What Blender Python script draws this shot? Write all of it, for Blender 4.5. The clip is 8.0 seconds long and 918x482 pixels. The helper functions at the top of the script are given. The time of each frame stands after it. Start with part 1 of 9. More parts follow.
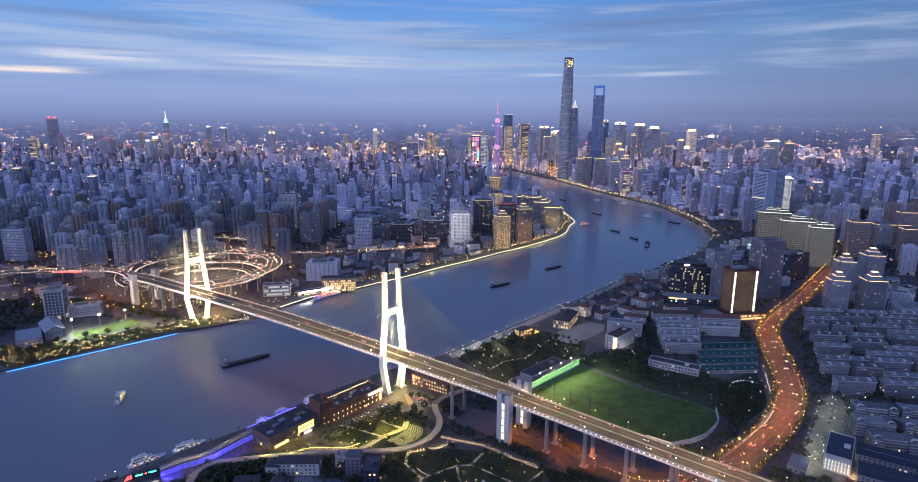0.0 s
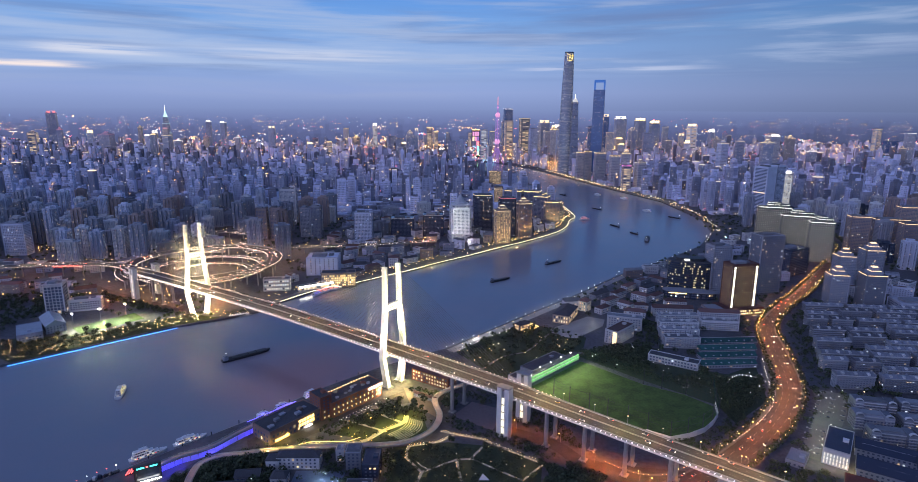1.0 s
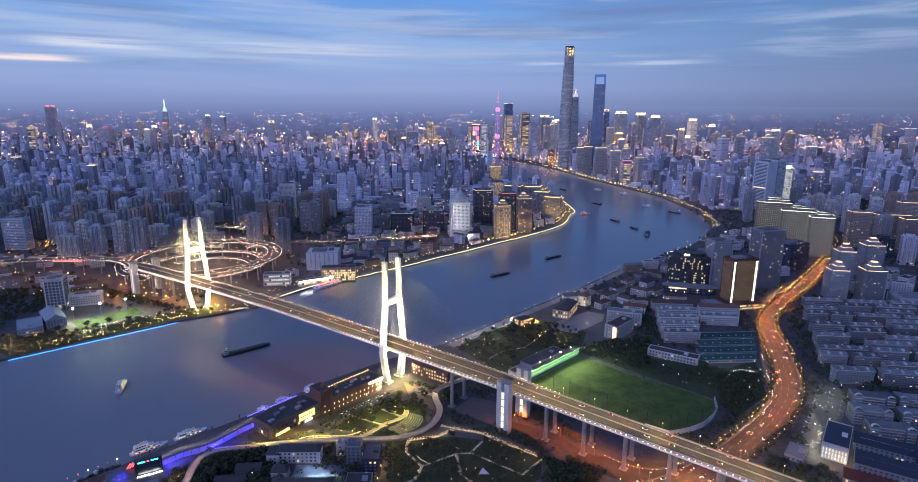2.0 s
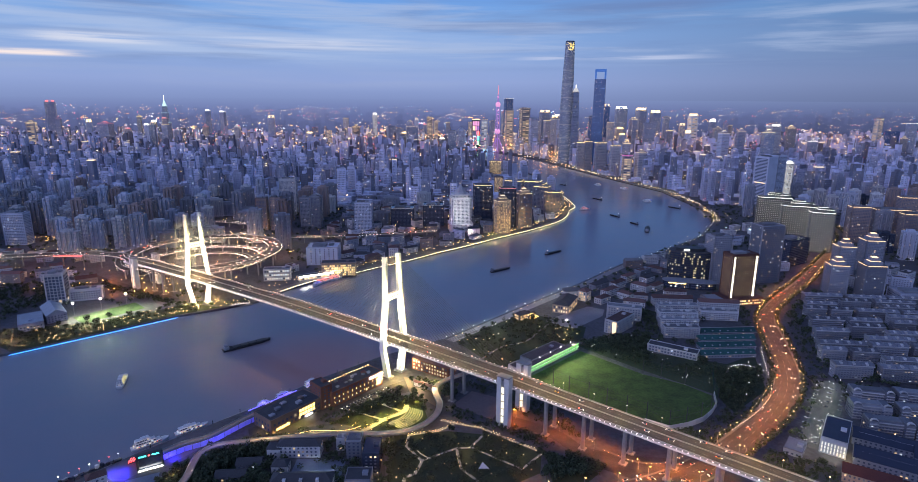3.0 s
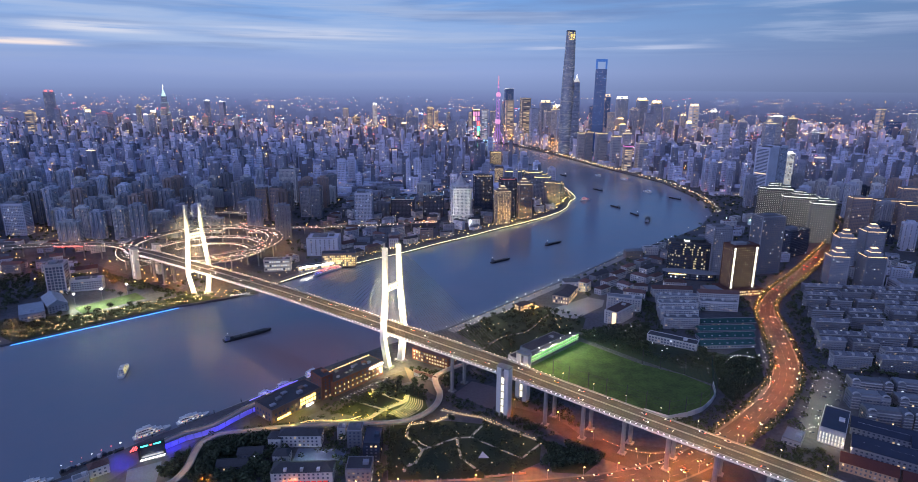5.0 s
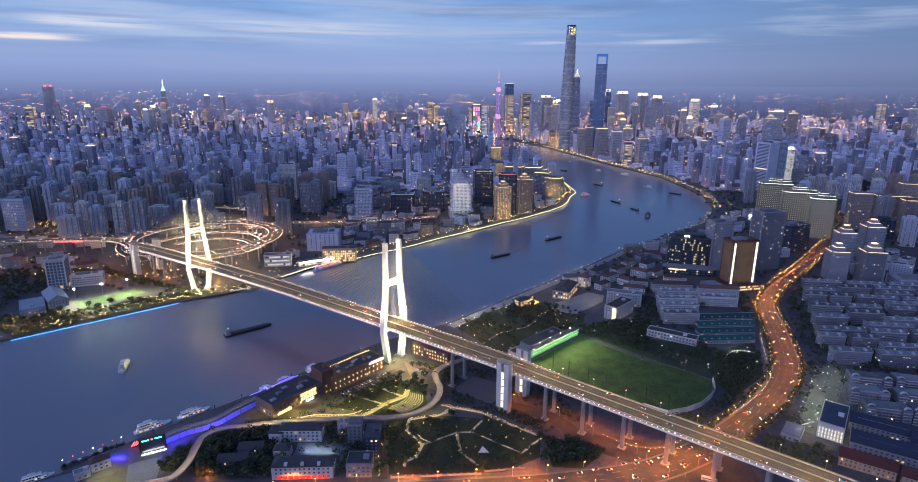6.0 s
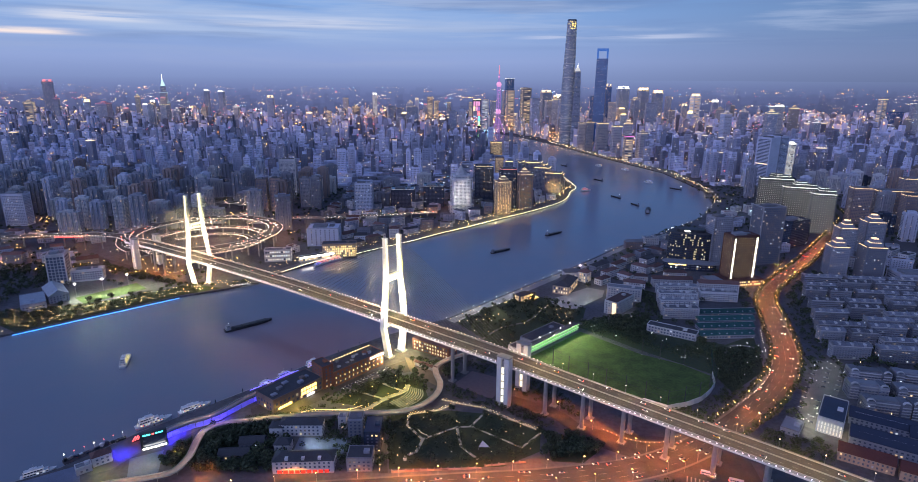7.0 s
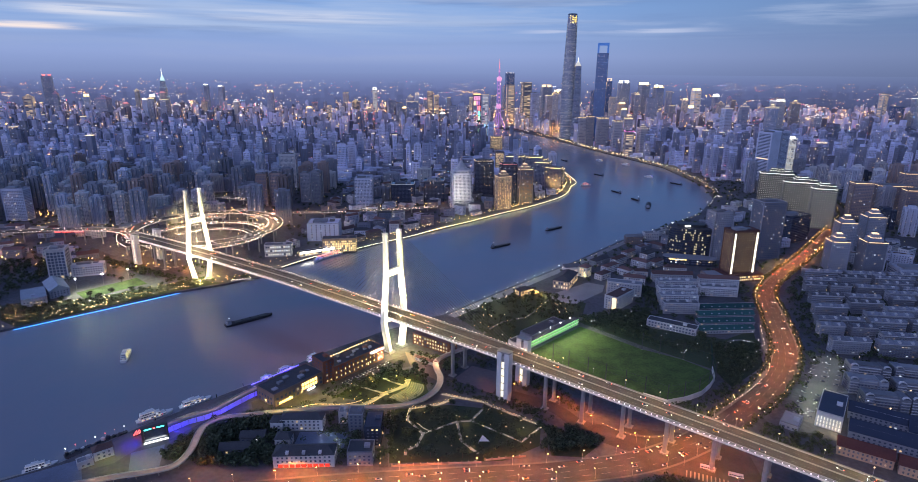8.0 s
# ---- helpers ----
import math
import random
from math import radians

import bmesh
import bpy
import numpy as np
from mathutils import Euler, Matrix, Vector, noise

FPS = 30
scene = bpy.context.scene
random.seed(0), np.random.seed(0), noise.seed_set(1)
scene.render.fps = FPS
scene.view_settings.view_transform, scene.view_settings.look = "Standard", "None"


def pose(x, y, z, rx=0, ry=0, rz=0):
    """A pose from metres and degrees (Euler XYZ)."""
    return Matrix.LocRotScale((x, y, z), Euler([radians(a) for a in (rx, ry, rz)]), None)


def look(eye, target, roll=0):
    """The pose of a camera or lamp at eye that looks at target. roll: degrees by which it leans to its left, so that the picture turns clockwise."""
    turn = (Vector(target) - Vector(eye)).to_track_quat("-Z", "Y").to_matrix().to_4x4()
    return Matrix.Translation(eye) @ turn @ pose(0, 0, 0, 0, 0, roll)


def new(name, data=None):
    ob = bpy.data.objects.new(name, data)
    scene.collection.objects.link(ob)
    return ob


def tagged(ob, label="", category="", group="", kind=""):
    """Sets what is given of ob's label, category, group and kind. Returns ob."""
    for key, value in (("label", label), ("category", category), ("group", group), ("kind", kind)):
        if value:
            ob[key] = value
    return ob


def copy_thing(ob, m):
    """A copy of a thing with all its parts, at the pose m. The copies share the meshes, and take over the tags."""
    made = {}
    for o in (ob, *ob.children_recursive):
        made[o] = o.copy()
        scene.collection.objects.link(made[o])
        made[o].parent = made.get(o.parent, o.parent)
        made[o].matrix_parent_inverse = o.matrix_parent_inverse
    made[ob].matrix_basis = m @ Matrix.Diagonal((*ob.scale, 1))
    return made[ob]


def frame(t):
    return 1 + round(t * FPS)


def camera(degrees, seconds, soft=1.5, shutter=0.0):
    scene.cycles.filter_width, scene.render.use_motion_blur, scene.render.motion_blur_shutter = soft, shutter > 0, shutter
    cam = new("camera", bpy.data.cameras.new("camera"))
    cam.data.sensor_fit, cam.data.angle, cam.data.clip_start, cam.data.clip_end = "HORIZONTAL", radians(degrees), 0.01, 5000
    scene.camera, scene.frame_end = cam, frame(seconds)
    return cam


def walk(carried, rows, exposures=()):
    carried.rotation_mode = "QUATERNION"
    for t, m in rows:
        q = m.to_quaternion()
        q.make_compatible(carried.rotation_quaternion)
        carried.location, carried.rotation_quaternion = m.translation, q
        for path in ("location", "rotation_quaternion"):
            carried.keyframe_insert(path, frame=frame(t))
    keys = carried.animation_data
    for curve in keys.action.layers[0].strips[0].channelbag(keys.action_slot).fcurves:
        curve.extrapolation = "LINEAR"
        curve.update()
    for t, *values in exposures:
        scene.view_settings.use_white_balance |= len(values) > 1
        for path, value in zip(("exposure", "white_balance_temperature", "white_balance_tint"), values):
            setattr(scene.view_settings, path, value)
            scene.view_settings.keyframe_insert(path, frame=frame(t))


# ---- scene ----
cam = camera(76.56, 8.0, soft=0.9)


def tilt(pitch, roll, yaw):
    return pose(0.1, 0.1, 329.6, 90 - pitch, 0, yaw) @ pose(0, 0, 0, 0, 0, -roll)


# the camera hangs still and tilts slowly down
PATH = [(0.0, 12.032, -0.294, 0.001), (1.0, 12.557, -0.322, -0.002), (2.0, 13.062, -0.346, -0.003), (3.0, 13.541, -0.365, 0.0),
        (4.0, 14.002, -0.382, 0.005), (5.0, 14.459, -0.393, 0.013), (6.0, 14.926, -0.401, 0.023), (7.0, 15.408, -0.405, 0.037),
        (8.0, 15.906, -0.405, 0.053)]
walk(cam, [(t, tilt(p, r, y)) for t, p, r, y in PATH])
scene.view_settings.exposure = 0.15

# ------------------------------------------------------------------ world and sun
world = bpy.data.worlds.new("dusk_sky")
world.use_nodes = True
scene.world = world


def dusk_sky():
    nt = world.node_tree
    nt.nodes.clear()
    N = lambda kind: nt.nodes.new(kind)
    L = nt.links.new
    out, bg = N("ShaderNodeOutputWorld"), N("ShaderNodeBackground")
    co = N("ShaderNodeTexCoord")
    sep = N("ShaderNodeSeparateXYZ")
    L(co.outputs["Generated"], sep.inputs[0])
    ramp = N("ShaderNodeValToRGB")
    L(sep.outputs["Z"], ramp.inputs[0])
    e = ramp.color_ramp.elements
    e[0].position, e[0].color = 0.0, (0.200, 0.262, 0.490, 1)
    e[1].position, e[1].color = 1.0, (0.078, 0.120, 0.29, 1)
    for p, c in ((0.03, (0.262, 0.345, 0.62)), (0.07, (0.236, 0.358, 0.65)), (0.13, (0.19, 0.36, 0.70)), (0.17, (0.12, 0.30, 0.70)), (0.35, (0.098, 0.178, 0.42))):
        s = e.new(p)
        s.color = (*c, 1)

    def streaks(scale, seed, lo, hi):
        mp = N("ShaderNodeMapping")
        L(co.outputs["Generated"], mp.inputs[0])
        mp.inputs["Scale"].default_value = scale
        mp.inputs["Location"].default_value = (seed, seed * 0.7, 0)
        no = N("ShaderNodeTexNoise")
        no.inputs["Scale"].default_value, no.inputs["Detail"].default_value, no.inputs["Roughness"].default_value = 1.0, 7, 0.55
        no.inputs["Distortion"].default_value = 0.3
        L(mp.outputs[0], no.inputs["Vector"])
        mr = N("ShaderNodeMapRange")
        mr.interpolation_type = "SMOOTHSTEP"
        mr.inputs["From Min"].default_value, mr.inputs["From Max"].default_value = lo, hi
        L(no.outputs["Fac"], mr.inputs["Value"])
        return mr.outputs[0]

    def window(z0, z1, z2, z3):
        a, b, m = N("ShaderNodeMapRange"), N("ShaderNodeMapRange"), N("ShaderNodeMath")
        for n, lo, hi in ((a, z0, z1), (b, z3, z2)):
            n.interpolation_type = "SMOOTHSTEP"
            n.inputs["From Min"].default_value, n.inputs["From Max"].default_value = lo, hi
            L(sep.outputs["Z"], n.inputs["Value"])
        m.operation = "MULTIPLY"
        L(a.outputs[0], m.inputs[0])
        L(b.outputs[0], m.inputs[1])
        return m.outputs[0]

    def blend(base, colour, masks, amount):
        fac = None
        for m in masks:
            if fac is None:
                fac = m
            else:
                x = N("ShaderNodeMath")
                x.operation = "MULTIPLY"
                L(fac, x.inputs[0])
                L(m, x.inputs[1])
                fac = x.outputs[0]
        x = N("ShaderNodeMath")
        x.operation = "MULTIPLY"
        x.inputs[1].default_value = amount
        L(fac, x.inputs[0])
        mix = N("ShaderNodeMix")
        mix.data_type = "RGBA"
        L(x.outputs[0], mix.inputs[0])
        L(base, mix.inputs[6])
        mix.inputs[7].default_value = (*colour, 1)
        return mix.outputs[2]

    side, dim = N("ShaderNodeMapRange"), N("ShaderNodeVectorMath")
    side.interpolation_type = "SMOOTHSTEP"
    side.inputs["From Min"].default_value, side.inputs["From Max"].default_value = 0.0, 0.75
    side.inputs["To Min"].default_value, side.inputs["To Max"].default_value = 1.0, 0.62
    L(sep.outputs["X"], side.inputs["Value"])
    dim.operation = "SCALE"
    L(ramp.outputs[0], dim.inputs[0])
    L(side.outputs[0], dim.inputs["Scale"])
    col = dim.outputs[0]
    west = N("ShaderNodeMapRange")
    west.interpolation_type = "SMOOTHSTEP"
    west.inputs["From Min"].default_value, west.inputs["From Max"].default_value = 0.30, -0.35
    L(sep.outputs["X"], west.inputs["Value"])
    col = blend(col, (0.15, 0.22, 0.43), [streaks((2.2, 2.2, 26), 3.1, 0.42, 0.66), window(0.10, 0.125, 0.24, 0.36)], 0.70)
    col = blend(col, (0.42, 0.52, 0.73), [streaks((2.6, 2.6, 40), 7.7, 0.34, 0.66), window(0.045, 0.075, 0.11, 0.14), west.outputs[0]], 0.75)
    col = blend(col, (0.38, 0.47, 0.68), [streaks((3.4, 3.4, 55), 9.2, 0.42, 0.66), window(0.05, 0.075, 0.15, 0.20)], 0.6)
    col = blend(col, (0.13, 0.20, 0.41), [streaks((2.0, 2.0, 44), 5.9, 0.48, 0.70), window(0.04, 0.07, 0.13, 0.18)], 0.5)

    def across(x0, x1, x2, x3):
        a, b, m = N("ShaderNodeMapRange"), N("ShaderNodeMapRange"), N("ShaderNodeMath")
        for n, lo, hi in ((a, x0, x1), (b, x3, x2)):
            n.interpolation_type = "SMOOTHSTEP"
            n.inputs["From Min"].default_value, n.inputs["From Max"].default_value = lo, hi
            L(sep.outputs["X"], n.inputs["Value"])
        m.operation = "MULTIPLY"
        L(a.outputs[0], m.inputs[0])
        L(b.outputs[0], m.inputs[1])
        return m.outputs[0]

    ragged = streaks((7, 7, 160), 1.3, 0.30, 0.60)
    col = blend(col, (0.95, 0.80, 0.74), [ragged, across(-0.72, -0.62, -0.56, -0.50), window(0.055, 0.059, 0.0625, 0.067)], 0.85)
    col = blend(col, (0.80, 0.78, 0.82), [ragged, across(-0.60, -0.54, -0.50, -0.40), window(0.074, 0.080, 0.086, 0.093)], 0.55)
    col = blend(col, (0.62, 0.66, 0.80), [ragged, across(-0.42, -0.30, -0.16, -0.05), window(0.076, 0.082, 0.090, 0.098)], 0.55)
    col = blend(col, (0.55, 0.60, 0.78), [ragged, across(0.06, 0.16, 0.30, 0.42), window(0.0635, 0.0665, 0.0695, 0.073)], 0.60)
    col = blend(col, (0.36, 0.42, 0.60), [streaks((2.5, 2.5, 30), 4.4, 0.35, 0.65), window(0.012, 0.03, 0.05, 0.07), west.outputs[0]], 0.35)
    L(col, bg.inputs[0])
    bg.inputs[1].default_value = 1.0
    L(bg.outputs[0], out.inputs[0])


dusk_sky()

sun = new("sun", bpy.data.lights.new("sun", "SUN"))
sun.data.energy, sun.data.angle, sun.data.color = 0.72, radians(60), (0.65, 0.62, 1.0)
sun.matrix_world = look((-1000, -800, 520), (0, 0, 0))

# ------------------------------------------------------------------ materials
MATS = {}


def mat(name, col, rough=0.7, metal=0.0, vary=0.25, scale=0.3, fine=3.0, bump=0.0, emit=None, power=0.0, per="", spec=0.5):
    """A surface with broad and fine variation; per: 'object' or 'island' tints the pieces; emit: what gives off light."""
    m = bpy.data.materials.new(name)
    m.use_nodes = True
    nt = m.node_tree
    b = nt.nodes["Principled BSDF"]
    L = nt.links.new
    b.inputs["Roughness"].default_value, b.inputs["Metallic"].default_value = rough, metal
    b.inputs["Specular IOR Level"].default_value = spec
    if vary > 0:
        co = nt.nodes.new("ShaderNodeTexCoord")
        geo = nt.nodes.new("ShaderNodeNewGeometry")
        n1, n2 = nt.nodes.new("ShaderNodeTexNoise"), nt.nodes.new("ShaderNodeTexNoise")
        n1.inputs["Scale"].default_value, n1.inputs["Detail"].default_value = scale, 4
        n2.inputs["Scale"].default_value, n2.inputs["Detail"].default_value = fine, 5
        L(geo.outputs["Position"], n1.inputs["Vector"])
        L(geo.outputs["Position"], n2.inputs["Vector"])
        add = nt.nodes.new("ShaderNodeMath")
        add.operation = "ADD"
        L(n1.outputs["Fac"], add.inputs[0])
        L(n2.outputs["Fac"], add.inputs[1])
        src = add.outputs[0]
        if per:
            if per == "object":
                r = nt.nodes.new("ShaderNodeObjectInfo").outputs["Random"]
            else:
                r = geo.outputs["Random Per Island"]
            a2 = nt.nodes.new("ShaderNodeMath")
            a2.operation = "MULTIPLY_ADD"
            a2.inputs[1].default_value, a2.inputs[2].default_value = 1.6, -0.8
            L(r, a2.inputs[0])
            a3 = nt.nodes.new("ShaderNodeMath")
            a3.operation = "ADD"
            L(src, a3.inputs[0])
            L(a2.outputs[0], a3.inputs[1])
            src = a3.outputs[0]
        mr = nt.nodes.new("ShaderNodeMapRange")
        mr.inputs["From Min"].default_value, mr.inputs["From Max"].default_value = 0.4, 1.6
        mr.inputs["To Min"].default_value, mr.inputs["To Max"].default_value = 1 - vary, 1 + vary
        L(src, mr.inputs["Value"])
        mul = nt.nodes.new("ShaderNodeVectorMath")
        mul.operation = "SCALE"
        mul.inputs[0].default_value = col
        L(mr.outputs[0], mul.inputs["Scale"])
        L(mul.outputs[0], b.inputs["Base Color"])
        if bump > 0:
            bp = nt.nodes.new("ShaderNodeBump")
            bp.inputs["Strength"].default_value, bp.inputs["Distance"].default_value = bump, 0.3
            L(n2.outputs["Fac"], bp.inputs["Height"])
            L(bp.outputs[0], b.inputs["Normal"])
    else:
        b.inputs["Base Color"].default_value = (*col, 1)
    if emit:
        b.inputs["Emission Color"].default_value = (*emit, 1)
        b.inputs["Emission Strength"].default_value = power
    MATS[name] = m
    return m


def lamp_mat(name, col, power):
    return mat(name, (0.6, 0.6, 0.6), 0.4, vary=0, emit=col, power=power)


def window_mat(name, share, warm, cool, power, spread=1.0, skew=1.0, glass=(0.115, 0.135, 0.195), rough=0.12):
    """Panes of which a share has its room lights on, told pane by pane."""
    m = bpy.data.materials.new(name)
    m.use_nodes = True
    nt = m.node_tree
    b = nt.nodes["Principled BSDF"]
    L = nt.links.new
    b.inputs["Base Color"].default_value = (*glass, 1)
    b.inputs["Roughness"].default_value = rough
    b.inputs["Specular IOR Level"].default_value = 0.8
    geo, oi = nt.nodes.new("ShaderNodeNewGeometry"), nt.nodes.new("ShaderNodeObjectInfo")

    def op(kind, a, bb):
        n = nt.nodes.new("ShaderNodeMath")
        n.operation = kind
        for i, v in enumerate((a, bb)):
            if isinstance(v, (int, float)):
                n.inputs[i].default_value = v
            elif v is not None:
                L(v, n.inputs[i])
        return n.outputs[0]

    r = op("FRACT", op("ADD", geo.outputs["Random Per Island"], oi.outputs["Random"]), None)
    on = op("LESS_THAN", r, share)
    r2 = op("FRACT", op("MULTIPLY", r, 137.3), None)
    r3 = op("POWER", op("FRACT", op("MULTIPLY", r, 431.7), None), skew)
    mix = nt.nodes.new("ShaderNodeMix")
    mix.data_type = "RGBA"
    L(op("GREATER_THAN", r2, 0.62), mix.inputs[0])
    mix.inputs[6].default_value, mix.inputs[7].default_value = (*warm, 1), (*cool, 1)
    L(mix.outputs[2], b.inputs["Emission Color"])
    L(op("MULTIPLY", op("MULTIPLY", on, op("ADD", op("MULTIPLY", r3, spread), max(0.04, 1.0 - 0.75 * spread))), power), b.inputs["Emission Strength"])
    MATS[name] = m
    return m


STREET = (1.0, 0.26, 0.06)
WARM, GOLD, ORANGE, COOL, WHITE = (1.0, 0.62, 0.28), (1.0, 0.60, 0.16), (1.0, 0.20, 0.03), (0.75, 0.86, 1.0), (1.0, 0.93, 0.80)
concrete = mat("concrete", (0.30, 0.295, 0.29), 0.85, bump=0.2)
white_concrete = mat("white_concrete", (0.72, 0.71, 0.68), 0.7, vary=0.12, scale=0.05, fine=0.8, bump=0.1)
asphalt = mat("asphalt", (0.068, 0.065, 0.066), 0.8, vary=0.7, scale=0.07, fine=1.5, bump=0.2)
bridge_asphalt = mat("bridge_asphalt", (0.075, 0.070, 0.064), 0.75, vary=0.6, scale=0.09, fine=1.2)
paving = mat("paving", (0.15, 0.145, 0.145), 0.8, vary=0.3, scale=0.06, fine=1.0, bump=0.15)
paint_white = mat("road_paint", (0.30, 0.29, 0.28), 0.6, vary=0.2)
soil = mat("city_ground", (0.105, 0.105, 0.118), 0.9, vary=0.55, scale=0.02, fine=0.25, bump=0.3)
grass = mat("grass", (0.042, 0.060, 0.030), 0.9, vary=0.45, scale=0.03, fine=0.6, bump=0.4)
turf = mat("range_turf", (0.052, 0.100, 0.022), 0.9, vary=0.85, scale=0.06, fine=0.5, bump=0.3)
foliage = mat("foliage", (0.060, 0.080, 0.042), 0.85, vary=0.5, scale=0.15, fine=1.2, per="island")
bark = mat("bark", (0.12, 0.09, 0.06), 0.9)
brick_wall = mat("brick_wall", (0.20, 0.085, 0.06), 0.85, vary=0.3, scale=0.1, fine=2.0)
dark_roof = mat("dark_roof", (0.068, 0.070, 0.080), 0.8, vary=0.35, scale=0.08, fine=0.8)
grey_roof = mat("grey_roof", (0.21, 0.22, 0.245), 0.8, vary=0.35, scale=0.08, fine=0.7, per="object")
brown_roof = mat("brown_roof", (0.150, 0.085, 0.078), 0.85, vary=0.35, scale=0.1, fine=0.8, per="object")
blue_roof = mat("blue_roof", (0.036, 0.048, 0.085), 0.5, vary=0.25, scale=0.08, fine=0.8)
red_roof = mat("red_roof", (0.105, 0.036, 0.034), 0.75, vary=0.3, scale=0.08, fine=0.8)
green_roof = mat("green_roof", (0.022, 0.090, 0.085), 0.55, vary=0.6, scale=0.12, fine=0.9, per="object")
white_wall = mat("white_wall", (0.58, 0.58, 0.60), 0.75, vary=0.18, scale=0.08, fine=0.6, per="object")
grey_wall = mat("grey_wall", (0.26, 0.275, 0.32), 0.8, vary=0.3, scale=0.06, fine=0.5, per="object")
blue_wall = mat("blue_grey_wall", (0.47, 0.50, 0.60), 0.75, vary=0.35, scale=0.05, fine=0.5, per="object")
brown_wall = mat("brown_wall", (0.30, 0.235, 0.22), 0.8, vary=0.3, scale=0.05, fine=0.5, per="object")
# far-city colours are lifted to carry distance haze in the paint
hazed_far_wall = mat("hazed_far_wall", (0.50, 0.51, 0.63), 0.7, vary=0.62, scale=0.01, fine=0.1, per="island")
hazed_tower_wall = mat("hazed_tower_wall", (0.44, 0.41, 0.41), 0.7, vary=0.3, scale=0.02, fine=0.2, per="object")
hazed_far_glass = mat("hazed_far_glass", (0.33, 0.37, 0.48), 0.35, vary=0.25, scale=0.02, fine=0.2, spec=0.6)


def bay_stripes(m, stretch):
    """Draws the fine variation of a wall out into upright bays."""
    nt = m.node_tree
    fine = [n for n in nt.nodes if n.type == "TEX_NOISE"][1]
    mp = nt.nodes.new("ShaderNodeMapping")
    mp.inputs["Scale"].default_value = (1, 1, stretch)
    geo = [n for n in nt.nodes if n.type == "NEW_GEOMETRY"][0]
    nt.links.new(geo.outputs["Position"], mp.inputs[0])
    nt.links.new(mp.outputs[0], fine.inputs["Vector"])
    fine.inputs["Scale"].default_value, fine.inputs["Detail"].default_value, fine.inputs["Roughness"].default_value = 0.16, 6, 0.75


bay_stripes(hazed_far_wall, 0.06)
dark_glass = mat("dark_glass", (0.05, 0.065, 0.10), 0.15, vary=0.3, scale=0.05, fine=0.4, spec=0.8)
blue_glass = mat("blue_glass", (0.06, 0.13, 0.30), 0.15, vary=0.3, scale=0.02, fine=0.3, spec=0.8)
hotel_wall = mat("hotel_wall", (0.11, 0.045, 0.04), 0.7, vary=0.25)
slab_wall = mat("slab_wall", (0.11, 0.115, 0.12), 0.75, vary=0.25, per="object")
steel = mat("painted_steel", (0.45, 0.45, 0.46), 0.45, metal=0.3, vary=0.2)
dark_steel = mat("dark_steel", (0.06, 0.065, 0.07), 0.5, metal=0.4, vary=0.2)
cable_mat = mat("cable_sheath", (0.11, 0.11, 0.115), 0.5, vary=0.1)
hull_dark = mat("hull_dark", (0.05, 0.045, 0.05), 0.6, vary=0.35, scale=0.15, fine=1.0)
hull_white = mat("hull_white", (0.72, 0.73, 0.76), 0.35, vary=0.1)
car_paint = mat("car_paint", (0.30, 0.30, 0.31), 0.3, vary=0.8, per="object")
taxi_paint = mat("taxi_paint", (0.55, 0.38, 0.06), 0.3, vary=0.1)
rubber = mat("rubber", (0.03, 0.03, 0.03), 0.8, vary=0.1)
net_mat = mat("net_green", (0.02, 0.06, 0.05), 0.8, vary=0.2)
flood_glow = lamp_mat("floodlight_lamp", (1.0, 0.97, 0.85), 40)
street_glow = lamp_mat("sodium_lamp", (1.0, 0.45, 0.12), 20)
warm_glow = lamp_mat("warm_lamp", (1.0, 0.62, 0.26), 9)
white_glow = lamp_mat("white_lamp", (1.0, 0.95, 0.86), 9)
edge_glow = lamp_mat("edge_lamp", (1.0, 0.86, 0.94), 8)
warm_edge = lamp_mat("warm_edge_lamp", (1.0, 0.76, 0.62), 8)
trim_white = lamp_mat("trim_white", (1.0, 0.93, 0.80), 3.6)
trim_gold = lamp_mat("trim_gold", (1.0, 0.68, 0.24), 3.6)
trim_red = lamp_mat("trim_red", (1.0, 0.16, 0.14), 1.1)
gold_glow = lamp_mat("gold_lamp", GOLD, 3.0)
soft_gold = lamp_mat("soft_gold_lamp", (1.0, 0.70, 0.34), 1.5)
blue_glow = lamp_mat("blue_led", (0.04, 0.28, 1.0), 3.2)
violet_glow = lamp_mat("violet_led", (0.16, 0.12, 1.0), 1.1)
red_glow = lamp_mat("red_led", (1.0, 0.06, 0.05), 4)
pink_glow = lamp_mat("pink_led", (1.0, 0.10, 0.55), 3)
cyan_glow = lamp_mat("cyan_led", (0.05, 0.85, 0.85), 3)
green_glow = lamp_mat("green_led", (0.40, 1.0, 0.35), 1.6)
far_lamp = lamp_mat("far_lamp", (1.0, 0.55, 0.20), 6)
head_glow = lamp_mat("headlamp", (1.0, 0.88, 0.66), 20)
tail_glow = lamp_mat("tail_lamp", (1.0, 0.05, 0.02), 14)
win_home = window_mat("home_window", 0.11, (1.0, 0.70, 0.42), (0.80, 0.88, 1.0), 1.2, spread=1.3, skew=3.0, glass=(0.15, 0.175, 0.25))
# glass paler than the near panes, with distance haze in its colour
win_far_hazed = window_mat("hazed_home_window", 0.05, (1.0, 0.74, 0.48), (0.80, 0.88, 1.0), 1.6, spread=1.3, skew=2.0, glass=(0.22, 0.25, 0.35), rough=0.3)
